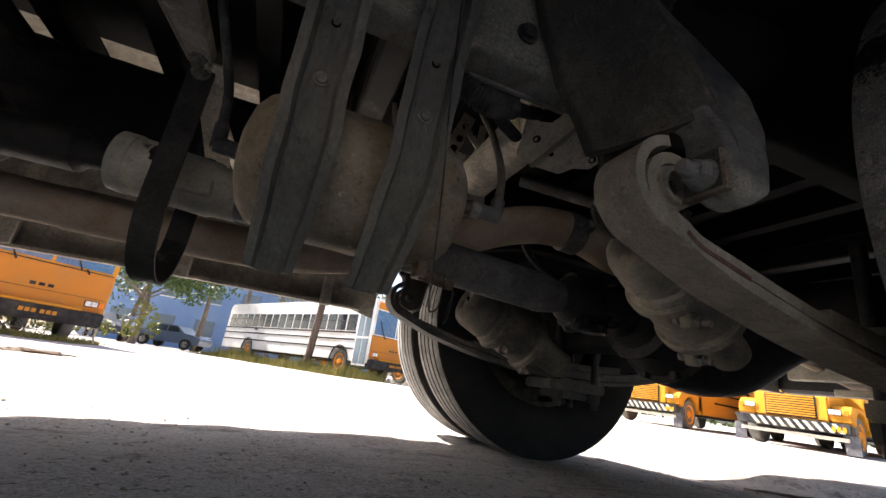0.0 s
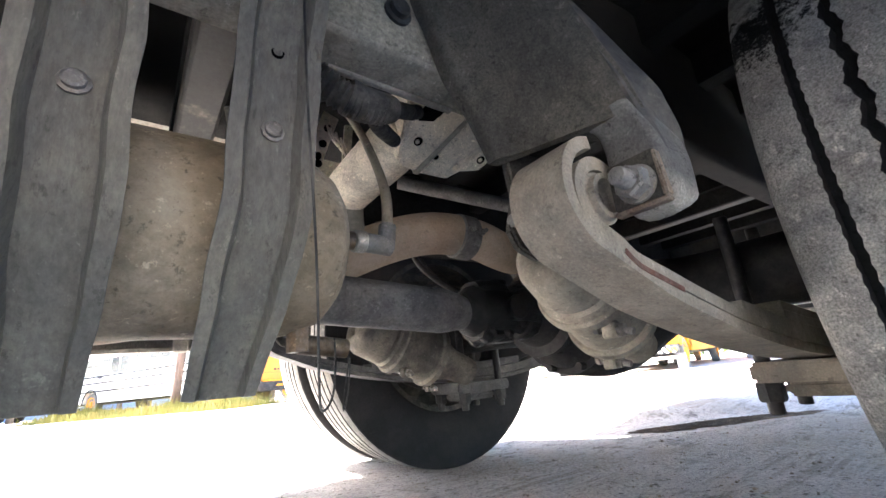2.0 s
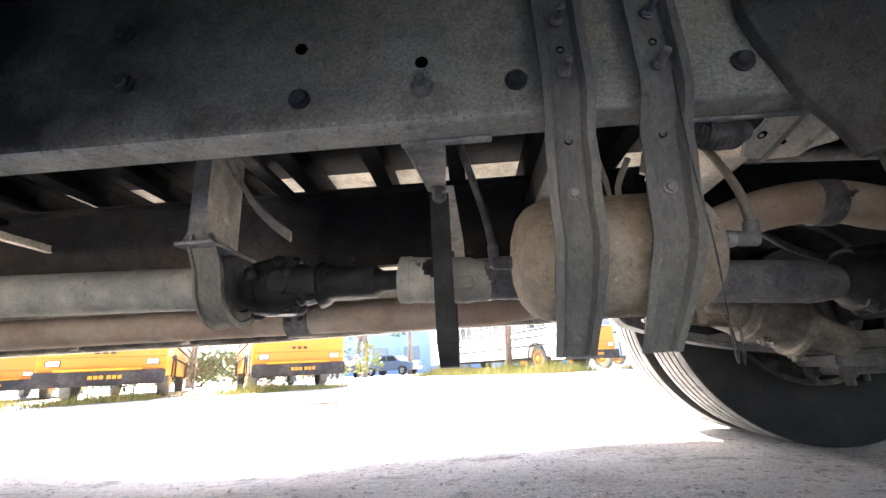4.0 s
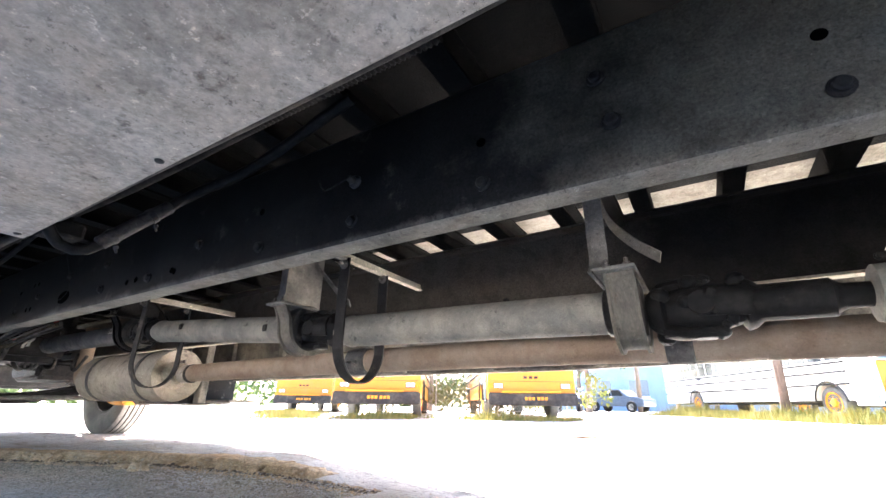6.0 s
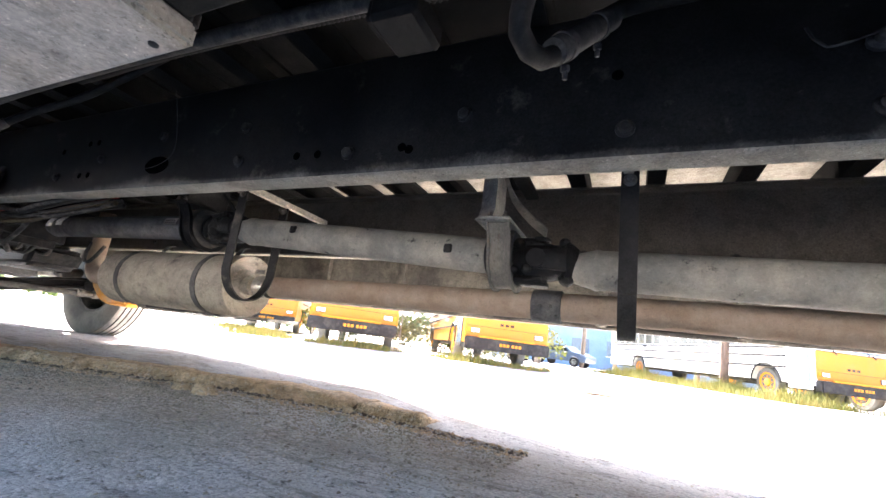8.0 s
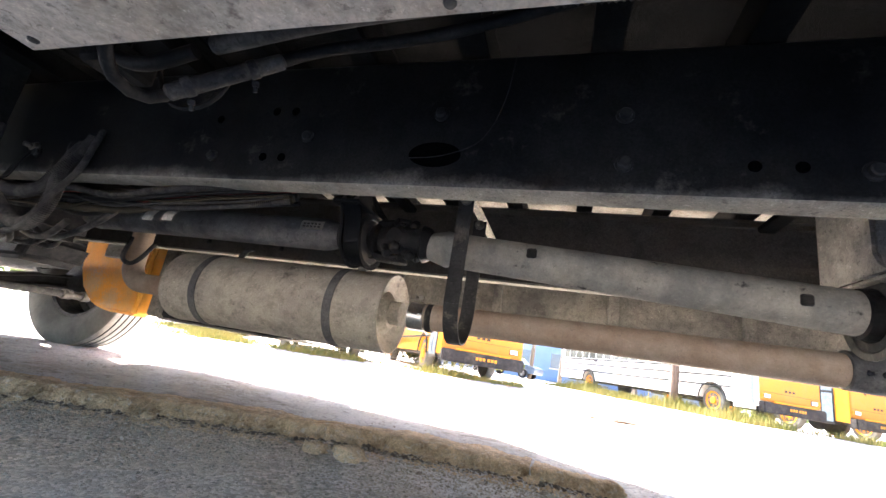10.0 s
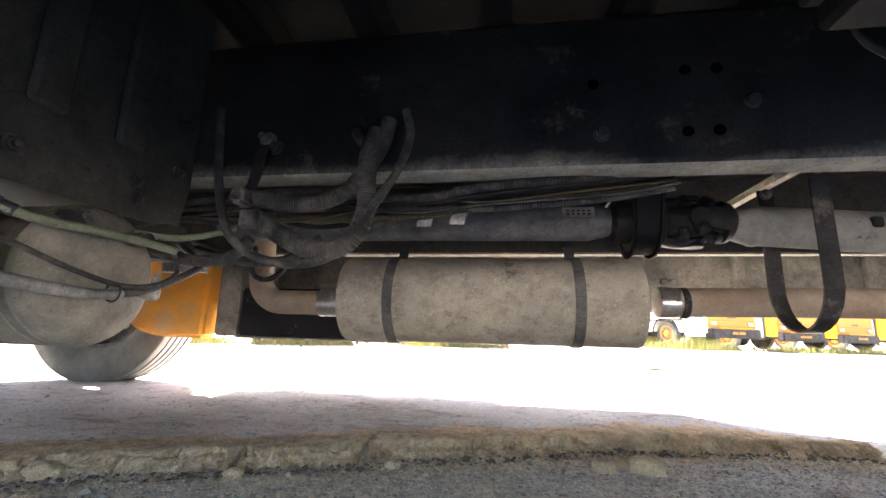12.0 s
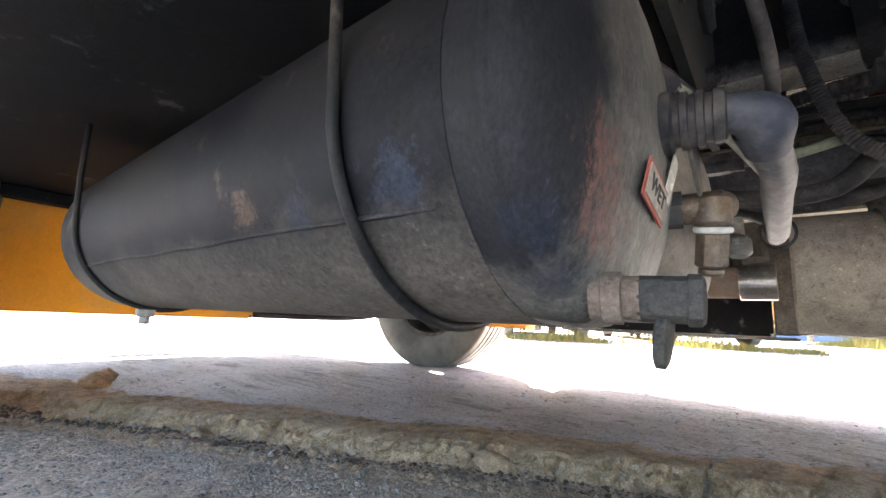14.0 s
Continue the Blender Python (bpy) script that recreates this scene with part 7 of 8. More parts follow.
hose_thing([(-3.950, -0.045, 0.575), (-3.886, -0.045, 0.560), (-3.828, -0.045, 0.561), (-3.779, -0.045, 0.578), (-3.748, -0.045, 0.616), (-3.725, -0.03, 0.665), (-3.715, -0.02, 0.72)], 0.0130, "hose", "dusty corrugated conduit branch", 0.0009, 16, "conduit", "rail conduits", 0.0045)
hose_thing([(-3.775, -0.02, 0.70), (-3.762, -0.028, 0.68), (-3.742, -0.03, 0.665)], 0.0105, "hose", "dusty conduit branch joining a loop", 0.0, 14, "conduit", "rail conduits")
hose_thing([(-4.026, -0.050, 0.745), (-4.021, -0.050, 0.677), (-4.011, -0.050, 0.595), (-3.987, -0.050, 0.517), (-3.945, -0.050, 0.477), (-3.895, -0.050, 0.459), (-3.850, -0.050, 0.455), (-3.802, -0.050, 0.465), (-3.762, -0.050, 0.496), (-3.727, -0.050, 0.552), (-3.69, -0.04, 0.62), (-3.672, -0.04, 0.68), (-3.685, -0.025, 0.735)], 0.0072, "hose", "dusty corrugated conduit in a wide loop", 0.0005, 14, "conduit", "rail conduits", 0.004)
hose_thing([(-3.959, -0.020, 0.506), (-3.996, -0.020, 0.470), (-4.055, -0.020, 0.465), (-4.112, -0.020, 0.475), (-4.147, -0.020, 0.488)], 0.0105, "hose", "smooth black hose running towards the tanks", 0.0, 14, "conduit", "rail conduits")
bm = bmesh.new()
box(bm, (-3.965, -3.94), (-0.085, -0.045), (0.553, 0.582), 0.006, seg=2)
box(bm, (-3.955, -3.925), (-0.068, -0.05), (0.515, 0.548), 0.004)
single("hose_clip", bm, "black_fitting", "black plastic clip holding the conduits", "clip")
bm = bmesh.new()
band(bm, [(-3.957, -0.002, 0.70), (-3.957, -0.02, 0.66), (-3.957, -0.035, 0.60), (-3.957, -0.055, 0.58)], 0.02, 0.004, (1, 0, 0))
single("clip_bracket", bm, "frame", "dark strap bracket bolted to the rail", "bracket")
rnd = random.Random(21)
for k in range(11):
    y = 0.05 + 0.012 * k % 0.075
    z = 0.628 - 0.010 * (k % 4)
    pts = [(-4.35 + 0.03 * rnd.random(), y + 0.02, z - 0.02 - 0.02 * rnd.random()), (-4.1, y + 0.015 * rnd.random(), z - 0.045 * rnd.random()), (-3.9, y, z - 0.05 * rnd.random()), (-3.7, y + 0.01 * rnd.random(), z - 0.035 * rnd.random()), (-3.55, y, z - 0.012), (-3.42 + 0.1 * rnd.random(), y, z + 0.004), (-3.2, y + 0.02, z + 0.03)]
    r = (0.009, 0.0055, 0.0028, 0.0065, 0.0022)[k % 5]
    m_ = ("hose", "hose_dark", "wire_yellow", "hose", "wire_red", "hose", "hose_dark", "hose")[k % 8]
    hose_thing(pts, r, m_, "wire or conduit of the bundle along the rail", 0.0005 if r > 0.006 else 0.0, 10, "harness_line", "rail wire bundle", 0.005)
for p in ([(-4.2, 0.15, 0.52), (-4.05, 0.12, 0.485), (-3.95, 0.1, 0.49), (-3.88, 0.09, 0.53)], [(-4.25, 0.2, 0.55), (-4.1, 0.17, 0.50), (-3.95, 0.14, 0.50), (-3.8, 0.12, 0.55), (-3.7, 0.1, 0.6)], [(-4.22, 0.62, 0.6), (-4.25, 0.60, 0.53), (-4.30, 0.6, 0.505), (-4.35, 0.6, 0.53), (-4.36, 0.62, 0.62)]):
    hose_thing(p, 0.009, "hose", "black hose hanging below the rail", 0.0, 12, "hose", "rail hoses")
for x, dz in ((-3.665, 0.0), (-3.595, 0.004)):
    bm = bmesh.new()
    band(bm, [(x, 0.162, 0.622 + dz), (x - 0.004, 0.158, 0.605), (x - 0.012, 0.15, 0.585 + dz), (x - 0.016, 0.150, 0.568 + dz)], 0.030, 0.0012, (1, 0.15, 0))
    single("paper_tag", bm, "tag", "dirty white tag tied to the wire bundle", "tag", group="wire tags")

# ---- black step box above the front tanks ----
sb = thing("step_box", "black coated steel battery and step box", "steel box", (-4.7, -0.3, 0.53))
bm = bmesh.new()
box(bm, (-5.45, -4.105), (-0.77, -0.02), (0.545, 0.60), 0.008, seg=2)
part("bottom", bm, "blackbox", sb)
bm = bmesh.new()
prism(bm, [(-0.77, 0.60), (-0.77, 0.98), (-0.015, 0.98), (-0.015, 0.60), (-0.03, 0.53), (-0.10, 0.517), (-0.50, 0.517), (-0.77, 0.53)], "x", -4.105, -4.097, 0.0)
part("rear_panel", bm, "box_side", sb, "dusty grey green rear panel")
for y in (-0.30, -0.18):
    bm = bmesh.new()
    box(bm, (-4.098, -4.085), (y, y + 0.05), (0.62, 0.96), 0.006)
    part("rib", bm, "box_side", sb)
for y, z in ((-0.30, 0.56), (-0.12, 0.55), (-0.13, 0.575), (-0.05, 0.72), (-0.05, 0.62), (-0.42, 0.57)):
    bm = bmesh.new()
    hexbolt(bm, (-4.097, y, z), (1, 0, 0), 0.009, 0.007, 0.006, 0.012)
    part("bolt", bm, "bolt_dark", sb)
bm = bmesh.new()
box(bm, (-5.46, -5.25), (-0.77, -0.02), (0.60, 0.64), 0.004)
box(bm, (-5.30, -5.26), (-0.77, -0.02), (0.52, 0.545), 0.003)
part("flange", bm, "blackbox", sb)
bm = bmesh.new()
box(bm, (-5.50, -5.46), (-0.78, 0.12), (0.285, 0.75), 0.012, seg=2)
single("fender_panel", bm, "orange", "orange painted inner fender panel behind the front wheel", "panel")

# ---- far side ahead of the muffler: step well and orange panel ----
sw = thing("step_well", "black entrance step well box under the far side", "step well", (-4.4, 1.35, 0.30))
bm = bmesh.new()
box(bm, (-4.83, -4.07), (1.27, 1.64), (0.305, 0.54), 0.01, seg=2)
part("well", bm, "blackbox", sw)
bm = bmesh.new()
box(bm, (-4.84, -4.0), (1.262, 1.645), (0.292, 0.303), 0.003)
part("bottom_lip", bm, "skirt_in", sw)
bm = bmesh.new()
box(bm, (-4.065, -3.99), (1.30, 1.36), (0.31, 0.86), 0.006)
part("corner_post", bm, "skirt_in", sw)
bm = bmesh.new()
box(bm, (-4.05, -3.70), (1.36, 1.64), (0.315, 0.335), 0.004)
part("side_sill", bm, "skirt_in", sw)
bm = bmesh.new()
pts = [(-4.845, 0.30), (-4.845, 0.80), (-4.985, 0.80), (-4.985, 0.30)]
prism(bm, pts, "y", 1.30, 1.60, 0.01)
single("door_post", bm, "skirt_in", "dusty post beside the entrance step", "post")
bm = bmesh.new()
prism(bm, [(-5.0, 0.285), (-5.0, 0.83), (-5.62, 0.83), (-5.60, 0.66), (-5.57, 0.52), (-5.50, 0.40), (-5.38, 0.315), (-5.25, 0.288)], "y", 1.24, 1.36, 0.02, 3)
single("wheelhouse_panel", bm, "orange_panel", "orange painted rounded wheelhouse panel with dusty patch", "panel")
bm = bmesh.new()
box(bm, (-5.08, -4.86), (1.02, 1.05), (0.585, 0.70), 0.004)
single("relay_box", bm, "pan", "pale grey relay box by the front wheel", "box")

# ---- front axle and steering ----
fa = thing("front_axle", "black forged front axle beam with steering rods", "axle", (-5.72, CY, 0.33))
bm = bmesh.new()
rings = [[(-5.72 + a, y, 0.43 - 0.10 * math.exp(-((y - CY) / 0.62) ** 4) + b) for a, b in ((-0.05, -0.045), (0.05, -0.045), (0.05, -0.03), (0.02, -0.02), (0.02, 0.02), (0.05, 0.03), (0.05, 0.045), (-0.05, 0.045), (-0.05, 0.03), (-0.02, 0.02), (-0.02, -0.02), (-0.05, -0.03))] for y in np.linspace(-0.46, 1.32, 24)]
skin(bm, rings)
part("beam", bm, "axle", fa)
bm = bmesh.new()
tube(bm, [(-5.52, -0.5, 0.345), (-5.52, 0.4, 0.335), (-5.52, 1.18, 0.345)], 0.021, 14, step=0.1)
part("tie_rod", bm, "shaft_dark", fa)
bm = bmesh.new()
lathe(bm, (-5.52, 1.16, 0.345), (0, 1, 0.02), [(0, 0.021), (0.005, 0.030), (0.05, 0.030), (0.055, 0.024), (0.11, 0.022), (0.115, 0.032), (0.16, 0.030), (0.17, 0.01)], 18)
hexbolt(bm, (-5.50, 1.20, 0.36), (0.6, -0.6, 0.3), 0.014, 0.012, 0.02)
part("rod_end", bm, "bolt", fa)
bm = bmesh.new()
lathe(bm, (-5.72, 1.28, 0.51), (0, 1, 0), [(0, 0.06), (0.0, 0.15), (0.03, 0.19), (0.10, 0.19), (0.14, 0.06)], 30)
part("brake_drum", bm, "axle", fa)
bm = bmesh.new()
tube(bm, [(-5.4, 0.95, 0.50), (-5.55, 1.05, 0.48), (-5.66, 1.2, 0.5)], 0.04, 14)
part("steering_arm", bm, "axle", fa)
bm = bmesh.new()
prism(bm, [(-5.05, 0.47), (-5.0, 0.60), (-5.5, 0.66), (-5.62, 0.62), (-5.6, 0.50), (-5.52, 0.455)], "y", 0.62, 0.92, 0.03, 3)
single("engine_sump", bm, "axle", "dark oily engine oil pan", "oil pan")
bm = bmesh.new()
box(bm, (-6.2, -4.75), (0.18, 0.70), (0.70, 0.99), 0.05, seg=2)
box(bm, (-5.2, -4.6), (0.25, 0.62), (0.56, 0.72), 0.04, seg=2)
single("transmission", bm, "axle", "dark oily transmission and engine block", "transmission")
for k in range(9):
    q = rnd.random
    hose_thing([(-4.5 - 0.5 * q(), 0.1 + 0.5 * q(), 0.60 + 0.2 * q()), (-4.7 - 0.3 * q(), 0.3 + 0.4 * q(), 0.52 + 0.06 * q()), (-5.0 - 0.2 * q(), 0.5 + 0.4 * q(), 0.55 + 0.08 * q()), (-5.3, 0.7 + 0.3 * q(), 0.62 + 0.1 * q())], 0.006 + 0.007 * q(), "hose", "black engine hose among the front hoses", 0.0, 10, "engine_hose", "engine hoses")

# ---- pipe and hoses along the inner edge of the storage boxes ----
ph = thing("heater_pipe", "dusty grey pipe with strap under the floor edge", "pipe", (-1.5, -0.3, 0.6))
for a, b, r in (((-1.668, -0.305, 0.602), (-1.62, -0.215, 0.712), 0.014), ((-3.078, -0.328, 0.603), (-2.965, -0.268, 0.696), 0.011)):
    bm = bmesh.new()
    rod(bm, a, b, r, n=20, bevel=0.004)
    part("sleeve", bm, "hose", ph)
    va, vb = Vector(a), Vector(b)
    dv = (vb - va).normalized()
    for t_ in (0.18, 0.72):
        bm = bmesh.new()
        c = va.lerp(vb, t_)
        rod(bm, c - dv * 0.006, c + dv * 0.006, r + 0.0018, n=20, bevel=0.0008)
        hexbolt(bm, c + Vector((0, 0.01, -r - 0.002)), (0, 0.3, -1), 0.005, 0.006, 0.008)
        part("strap", bm, "black_fitting", ph)
    bm = bmesh.new()
    tube(bm, [vb - dv * 0.02, vb + dv * 0.06, vb + dv * 0.12 + Vector((0.12, 0, 0.0)), vb + Vector((0.45, 0.06, 0.14))], r * 0.8, 14)
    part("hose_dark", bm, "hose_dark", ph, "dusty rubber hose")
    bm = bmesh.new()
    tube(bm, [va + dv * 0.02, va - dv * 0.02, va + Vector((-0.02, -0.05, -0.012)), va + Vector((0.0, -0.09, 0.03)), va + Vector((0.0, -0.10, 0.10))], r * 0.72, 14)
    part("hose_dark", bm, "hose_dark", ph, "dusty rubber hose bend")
hose_thing([(-3.02, -0.33, 0.672), (-2.8, -0.34, 0.69), (-2.5, -0.33, 0.71), (-2.2, -0.32, 0.72), (-1.9, -0.33, 0.70), (-1.7, -0.36, 0.655), (-1.4, -0.36, 0.655), (-1.1, -0.33, 0.69), (-0.8, -0.31, 0.72), (-0.4, -0.3, 0.76)], 0.0115, "hose", "thick dusty hose under the floor edge", 0.0, 16, "heater_hose", "floor hoses")
hose_thing([(-3.2, -0.36, 0.70), (-3.17, -0.345, 0.655), (-3.12, -0.335, 0.645), (-3.05, -0.33, 0.665)], 0.010, "hose_dark", "bent hose end below the floor", 0.0, 14, "heater_hose", "floor hoses")
hose_thing([(-3.19, -0.28, 0.70), (-3.16, -0.27, 0.64), (-3.11, -0.268, 0.622), (-3.06, -0.27, 0.64), (-3.035, -0.275, 0.69)], 0.0035, "hose_dark", "thin looped pipe below the floor", 0.0, 10, "looped_pipe", "floor hoses")
hose_thing([(-2.6, -0.3, 0.73), (-2.2, -0.3, 0.735), (-1.6, -0.31, 0.70), (-1.2, -0.3, 0.715), (-0.9, -0.28, 0.74)], 0.009, "hose_dark", "dusty corrugated conduit under the floor edge", 0.0015, 12, "conduit", "floor hoses", 0.008)
for x in (-1.83, -3.19):
    bm = bmesh.new()
    box(bm, (x - 0.03, x + 0.03), (-0.36, -0.29), (0.64, 0.675), 0.006)
    box(bm, (x - 0.05, x - 0.03), (-0.34, -0.30), (0.66, 0.73), 0.004)
    single("floor_bracket", bm, "joist", "small black bracket under the floor edge", "bracket", group="floor brackets")
hose_thing([(-2.87, -0.004, 0.690), (-2.80, -0.010, 0.694), (-2.73, -0.02, 0.72), (-2.69, -0.05, 0.78), (-2.67, -0.09, 0.86)], 0.0009, "frame", "thin wire hanging over the rail opening", 0.0, 6, "loose_wire", "loose wires")
hose_thing([(-1.30, -0.02, 0.785), (-1.36, -0.03, 0.765), (-1.38, -0.03, 0.80)], 0.002, "hose", "short black wire end at a rail hole", 0.0, 6, "loose_wire", "loose wires")
bm = bmesh.new()
lathe(bm, (-1.293, 0.0, 0.783), (0, -1, 0), [(0, 0.016), (0.006, 0.016), (0.01, 0.010), (0.02, 0.009), (0.024, 0.004)], 12)
single("grommet", bm, "black_fitting", "black rubber plug in the rail web", "plug")

# ---- yard: parked buses ----
def far_wheel(bm_t, bm_r, x, y, side):
    lathe(bm_t, (x, y - side * 0.14, 0.48), (0, side, 0), [(0, 0.30), (0.0, 0.45), (0.03, 0.48), (0.22, 0.48), (0.26, 0.45), (0.265, 0.33), (0.24, 0.30)], 28)
    lathe(bm_r, (x, y + side * 0.075, 0.48), (0, side, 0), [(0, 0.29), (0.045, 0.315), (0.055, 0.315), (0.052, 0.29), (0.025, 0.26), (0.02, 0.14), (0.05, 0.12), (0.07, 0.10), (0.075, 0.03)], 24)
    for k in range(8):
        a = 2 * math.pi * k / 8
        rod(bm_r, (x + 0.18 * math.cos(a), y + side * 0.09, 0.48 + 0.18 * math.sin(a)), (x + 0.18 * math.cos(a), y + side * 0.12, 0.48 + 0.18 * math.sin(a)), 0.02, n=6)


def parked_bus(label, m, body_m, front_m, length=10.5, hood=False, front_axle=-2.1, rear_axle=-8.2, rim="rim_orange", door_x=(-1.30, -0.45)):
    """A flat-nosed school bus, or one with a hood; its nose at x = 0, facing +x."""
    t = thing("parked_bus", label, "bus", group="parked buses")
    W, H, Z0 = 1.2, 2.92, 0.52
    nose = -1.5 if hood else 0.0

    def body_part(nm, bm, mt, lb="", smooth=38, par=None):
        return part(nm, bm, mt, par or t, lb, smooth)

    # body shell with wheel openings and rounded roof
    side = [(nose, Z0), (nose, H - 0.25), (nose - 0.12, H - 0.05), (nose - 0.3, H), (-length + 0.2, H), (-length, H - 0.2), (-length, Z0)]
    for ax in (rear_axle, front_axle):
        if ax < nose - 0.5:
            side += arc(ax, 0.50, 0.60, 175, 5, 10)
    bm = bmesh.new()
    prism(bm, side, "y", -W, W, 0.0)
    body_part("body", bm, body_m)
    bm = bmesh.new()
    rings = [[(x, y * 0.97, H - 0.04 + 0.20 * math.sqrt(max(0, 1 - (y / W) ** 2))) for y in np.linspace(-W, W, 13)] + [(x, W * 0.97, H - 0.06), (x, -W * 0.97, H - 0.06)] for x in (nose - 0.35, -length + 0.1)]
    skin(bm, rings)
    body_part("roof", bm, "white", "white roof")
    # windows, each with a frame
    for s in (-1, 1):
        k = 0
        x = nose + door_x[0] - 0.12
        while x > -length + 0.9:
            bm = bmesh.new()
            box(bm, (x - 0.60, x), (s * (W + 0.006) - 0.006, s * (W + 0.006) + 0.006), (1.70, 2.36), 0.004)
            w = body_part("window", bm, "window")
            bm = bmesh.new()
            box(bm, (x - 0.60, x), (s * (W + 0.014) - 0.006, s * (W + 0.014) + 0.006), (2.08, 2.11), 0.002)
            part("sash_bar", bm, "black", w)
            x -= 0.70
        for z in (1.60, 1.33, 0.98):
            bm = bmesh.new()
            box(bm, (-length + 0.05, nose + door_x[0] - 0.05), (s * (W + 0.012) - 0.012, s * (W + 0.012) + 0.012), (z, z + 0.06), 0.006)
            body_part("rub_rail", bm, "groove")
        bm = bmesh.new()
        box(bm, (-length + 3.6, -length + 3.95), (s * (W + 0.006) - 0.006, s * (W + 0.006) + 0.006), (1.52, 1.62), 0.004)
        body_part("side_marker", bm, "grey_bumper")
        for ax in (rear_axle, front_axle):
            if ax < nose - 0.5:
                bm = bmesh.new()
                pts = [(ax + 0.61 * math.cos(radians(a)), s * (W + 0.015), 0.50 + 0.61 * math.sin(radians(a))) for a in range(0, 181, 15)]
                band(bm, pts, 0.05, 0.03, (0, 1, 0), smooth_path=False)
                body_part("arch_trim", bm, "black")
    # door ahead of the front axle on the right side (local -y)
    bm = bmesh.new()
    box(bm, (nose + door_x[0], nose + door_x[1]), (-W - 0.012, -W + 0.01), (0.40, 2.55), 0.006)
    door = body_part("door", bm, "white" if body_m == "white" else "black", "folding entrance door with tall glass")
    mid = (door_x[0] + door_x[1]) / 2
    for x0, x1 in ((door_x[0] + 0.05, mid - 0.025), (mid + 0.025, door_x[1] - 0.05)):
        for z0, z1 in ((0.48, 1.42), (1.50, 2.45)):
            bm = bmesh.new()
            box(bm, (nose + x0, nose + x1), (-W - 0.02, -W - 0.008), (z0, z1), 0.003)
            part("pane", bm, "door_glass", door)
    # front
    bm = bmesh.new()
    box(bm, (nose - 0.01, nose + 0.03), (-W + 0.02, W - 0.02), (0.70, 1.58), 0.03, seg=2)
    body_part("front_panel", bm, front_m)
    if not hood:
        for z0, z1 in ((1.555, 1.575), (0.985, 0.995)):
            bm = bmesh.new()
            box(bm, (nose + 0.028, nose + 0.036), (-W + 0.06, W - 0.06), (z0, z1), 0.002)
            body_part("panel_seam", bm, "black")
        for k in range(3):
            bm = bmesh.new()
            box(bm, (nose + 0.029, nose + 0.036), (-0.22 + k * 0.15, -0.12 + k * 0.15), (1.06, 1.13), 0.002)
            body_part("number_bar", bm, "black")
        for y in (-0.62, 0.62):
            bm = bmesh.new()
            rod(bm, (nose + 0.03, y, 1.60), (nose + 0.09, y + 0.05, 1.50), 0.02, n=8)
            body_part("wiper_pivot", bm, "black")
    for y0, y1 in ((-1.1, -0.03), (0.03, 1.1)):
        bm = bmesh.new()
        box(bm, (nose - 0.01, nose + 0.015), (y0, y1), (1.62, 2.55), 0.01)
        body_part("windshield", bm, "windshield")
        bm = bmesh.new()
        rod(bm, (nose + 0.03, y0 + 0.5, 1.56), (nose + 0.035, y0 + 0.2, 2.15), 0.016, n=6)
        body_part("wiper", bm, "black")
    bm = bmesh.new()
    box(bm, (nose - 0.005, nose + 0.05), (-1.1, 1.1), (2.60, 2.86), 0.02)
    body_part("sign_board", bm, front_m)
    fx = 0.0
    lz = 0.98 if hood else 0.87
    if hood:
        bm = bmesh.new()
        b2 = bmesh.new()
        prism(b2, [(nose, 0.85), (nose, 1.65), (-0.15, 1.50), (0.0, 1.35), (0.02, 0.72)], "y", -0.80, 0.80, 0.05, 2)
        merge(bm, b2)
        body_part("hood", bm, front_m)
        for s in (-1, 1):
            bm = bmesh.new()
            prism(bm, [(nose - 0.3, 0.55), (nose - 0.3, 1.15), (-0.2, 1.15), (0.0, 0.95), (0.0, 0.75)] + arc(-0.85, 0.48, 0.58, 20, 160, 8), "y", s * 0.80 if s > 0 else -1.2, 1.2 if s > 0 else -0.80, 0.02)
            body_part("fender", bm, front_m)
        for k in range(9):
            bm = bmesh.new()
            box(bm, (0.022, 0.05), (-0.52, 0.52), (0.80 + k * 0.06, 0.832 + k * 0.06), 0.006)
            body_part("grille_bar", bm, front_m)
        bm = bmesh.new()
        box(bm, (0.012, 0.026), (-0.55, 0.55), (0.77, 1.33), 0.004)
        body_part("grille_back", bm, "black")
    for s in (-1, 1):
        bm = bmesh.new()
        ly = s * (0.92 if not hood else 0.90)
        box(bm, (fx + 0.02, fx + 0.05), (ly - 0.13, ly + 0.13), (lz - 0.07, lz + 0.07), 0.01)
        hl = body_part("headlight", bm, "black")
        for dy in (-0.06, 0.06):
            bm = bmesh.new()
            box(bm, (fx + 0.045, fx + 0.06), (ly + dy - 0.055, ly + dy + 0.055), (lz - 0.055, lz + 0.055), 0.006)
            part("lens", bm, "light_lens", hl)
        bm = bmesh.new()
        box(bm, (fx + 0.02, fx + 0.055), (s * 1.11 - 0.055, s * 1.11 + 0.055), (lz - 0.06, lz + 0.06), 0.008)
        body_part("turn_signal", bm, "amber")
    bm = bmesh.new()
    box(bm, (fx - 0.05, fx + 0.20), (-1.2, 1.2), (0.36 if not hood else 0.47, 0.69 if not hood else 0.72), 0.03, seg=2)
    body_part("bumper", bm, "black")
    if not hood:
        bm = bmesh.new()
        box(bm, (fx + 0.18, fx + 0.24), (-0.85, 0.75), (0.68, 0.735), 0.01)
        body_part("crossing_arm", bm, "yellow")
        for y in (-0.24, -0.14, -0.04, 0.10, 0.20, 0.30):
            bm = bmesh.new()
            box(bm, (fx + 0.198, fx + 0.206), (y, y + 0.075), (0.50, 0.58))
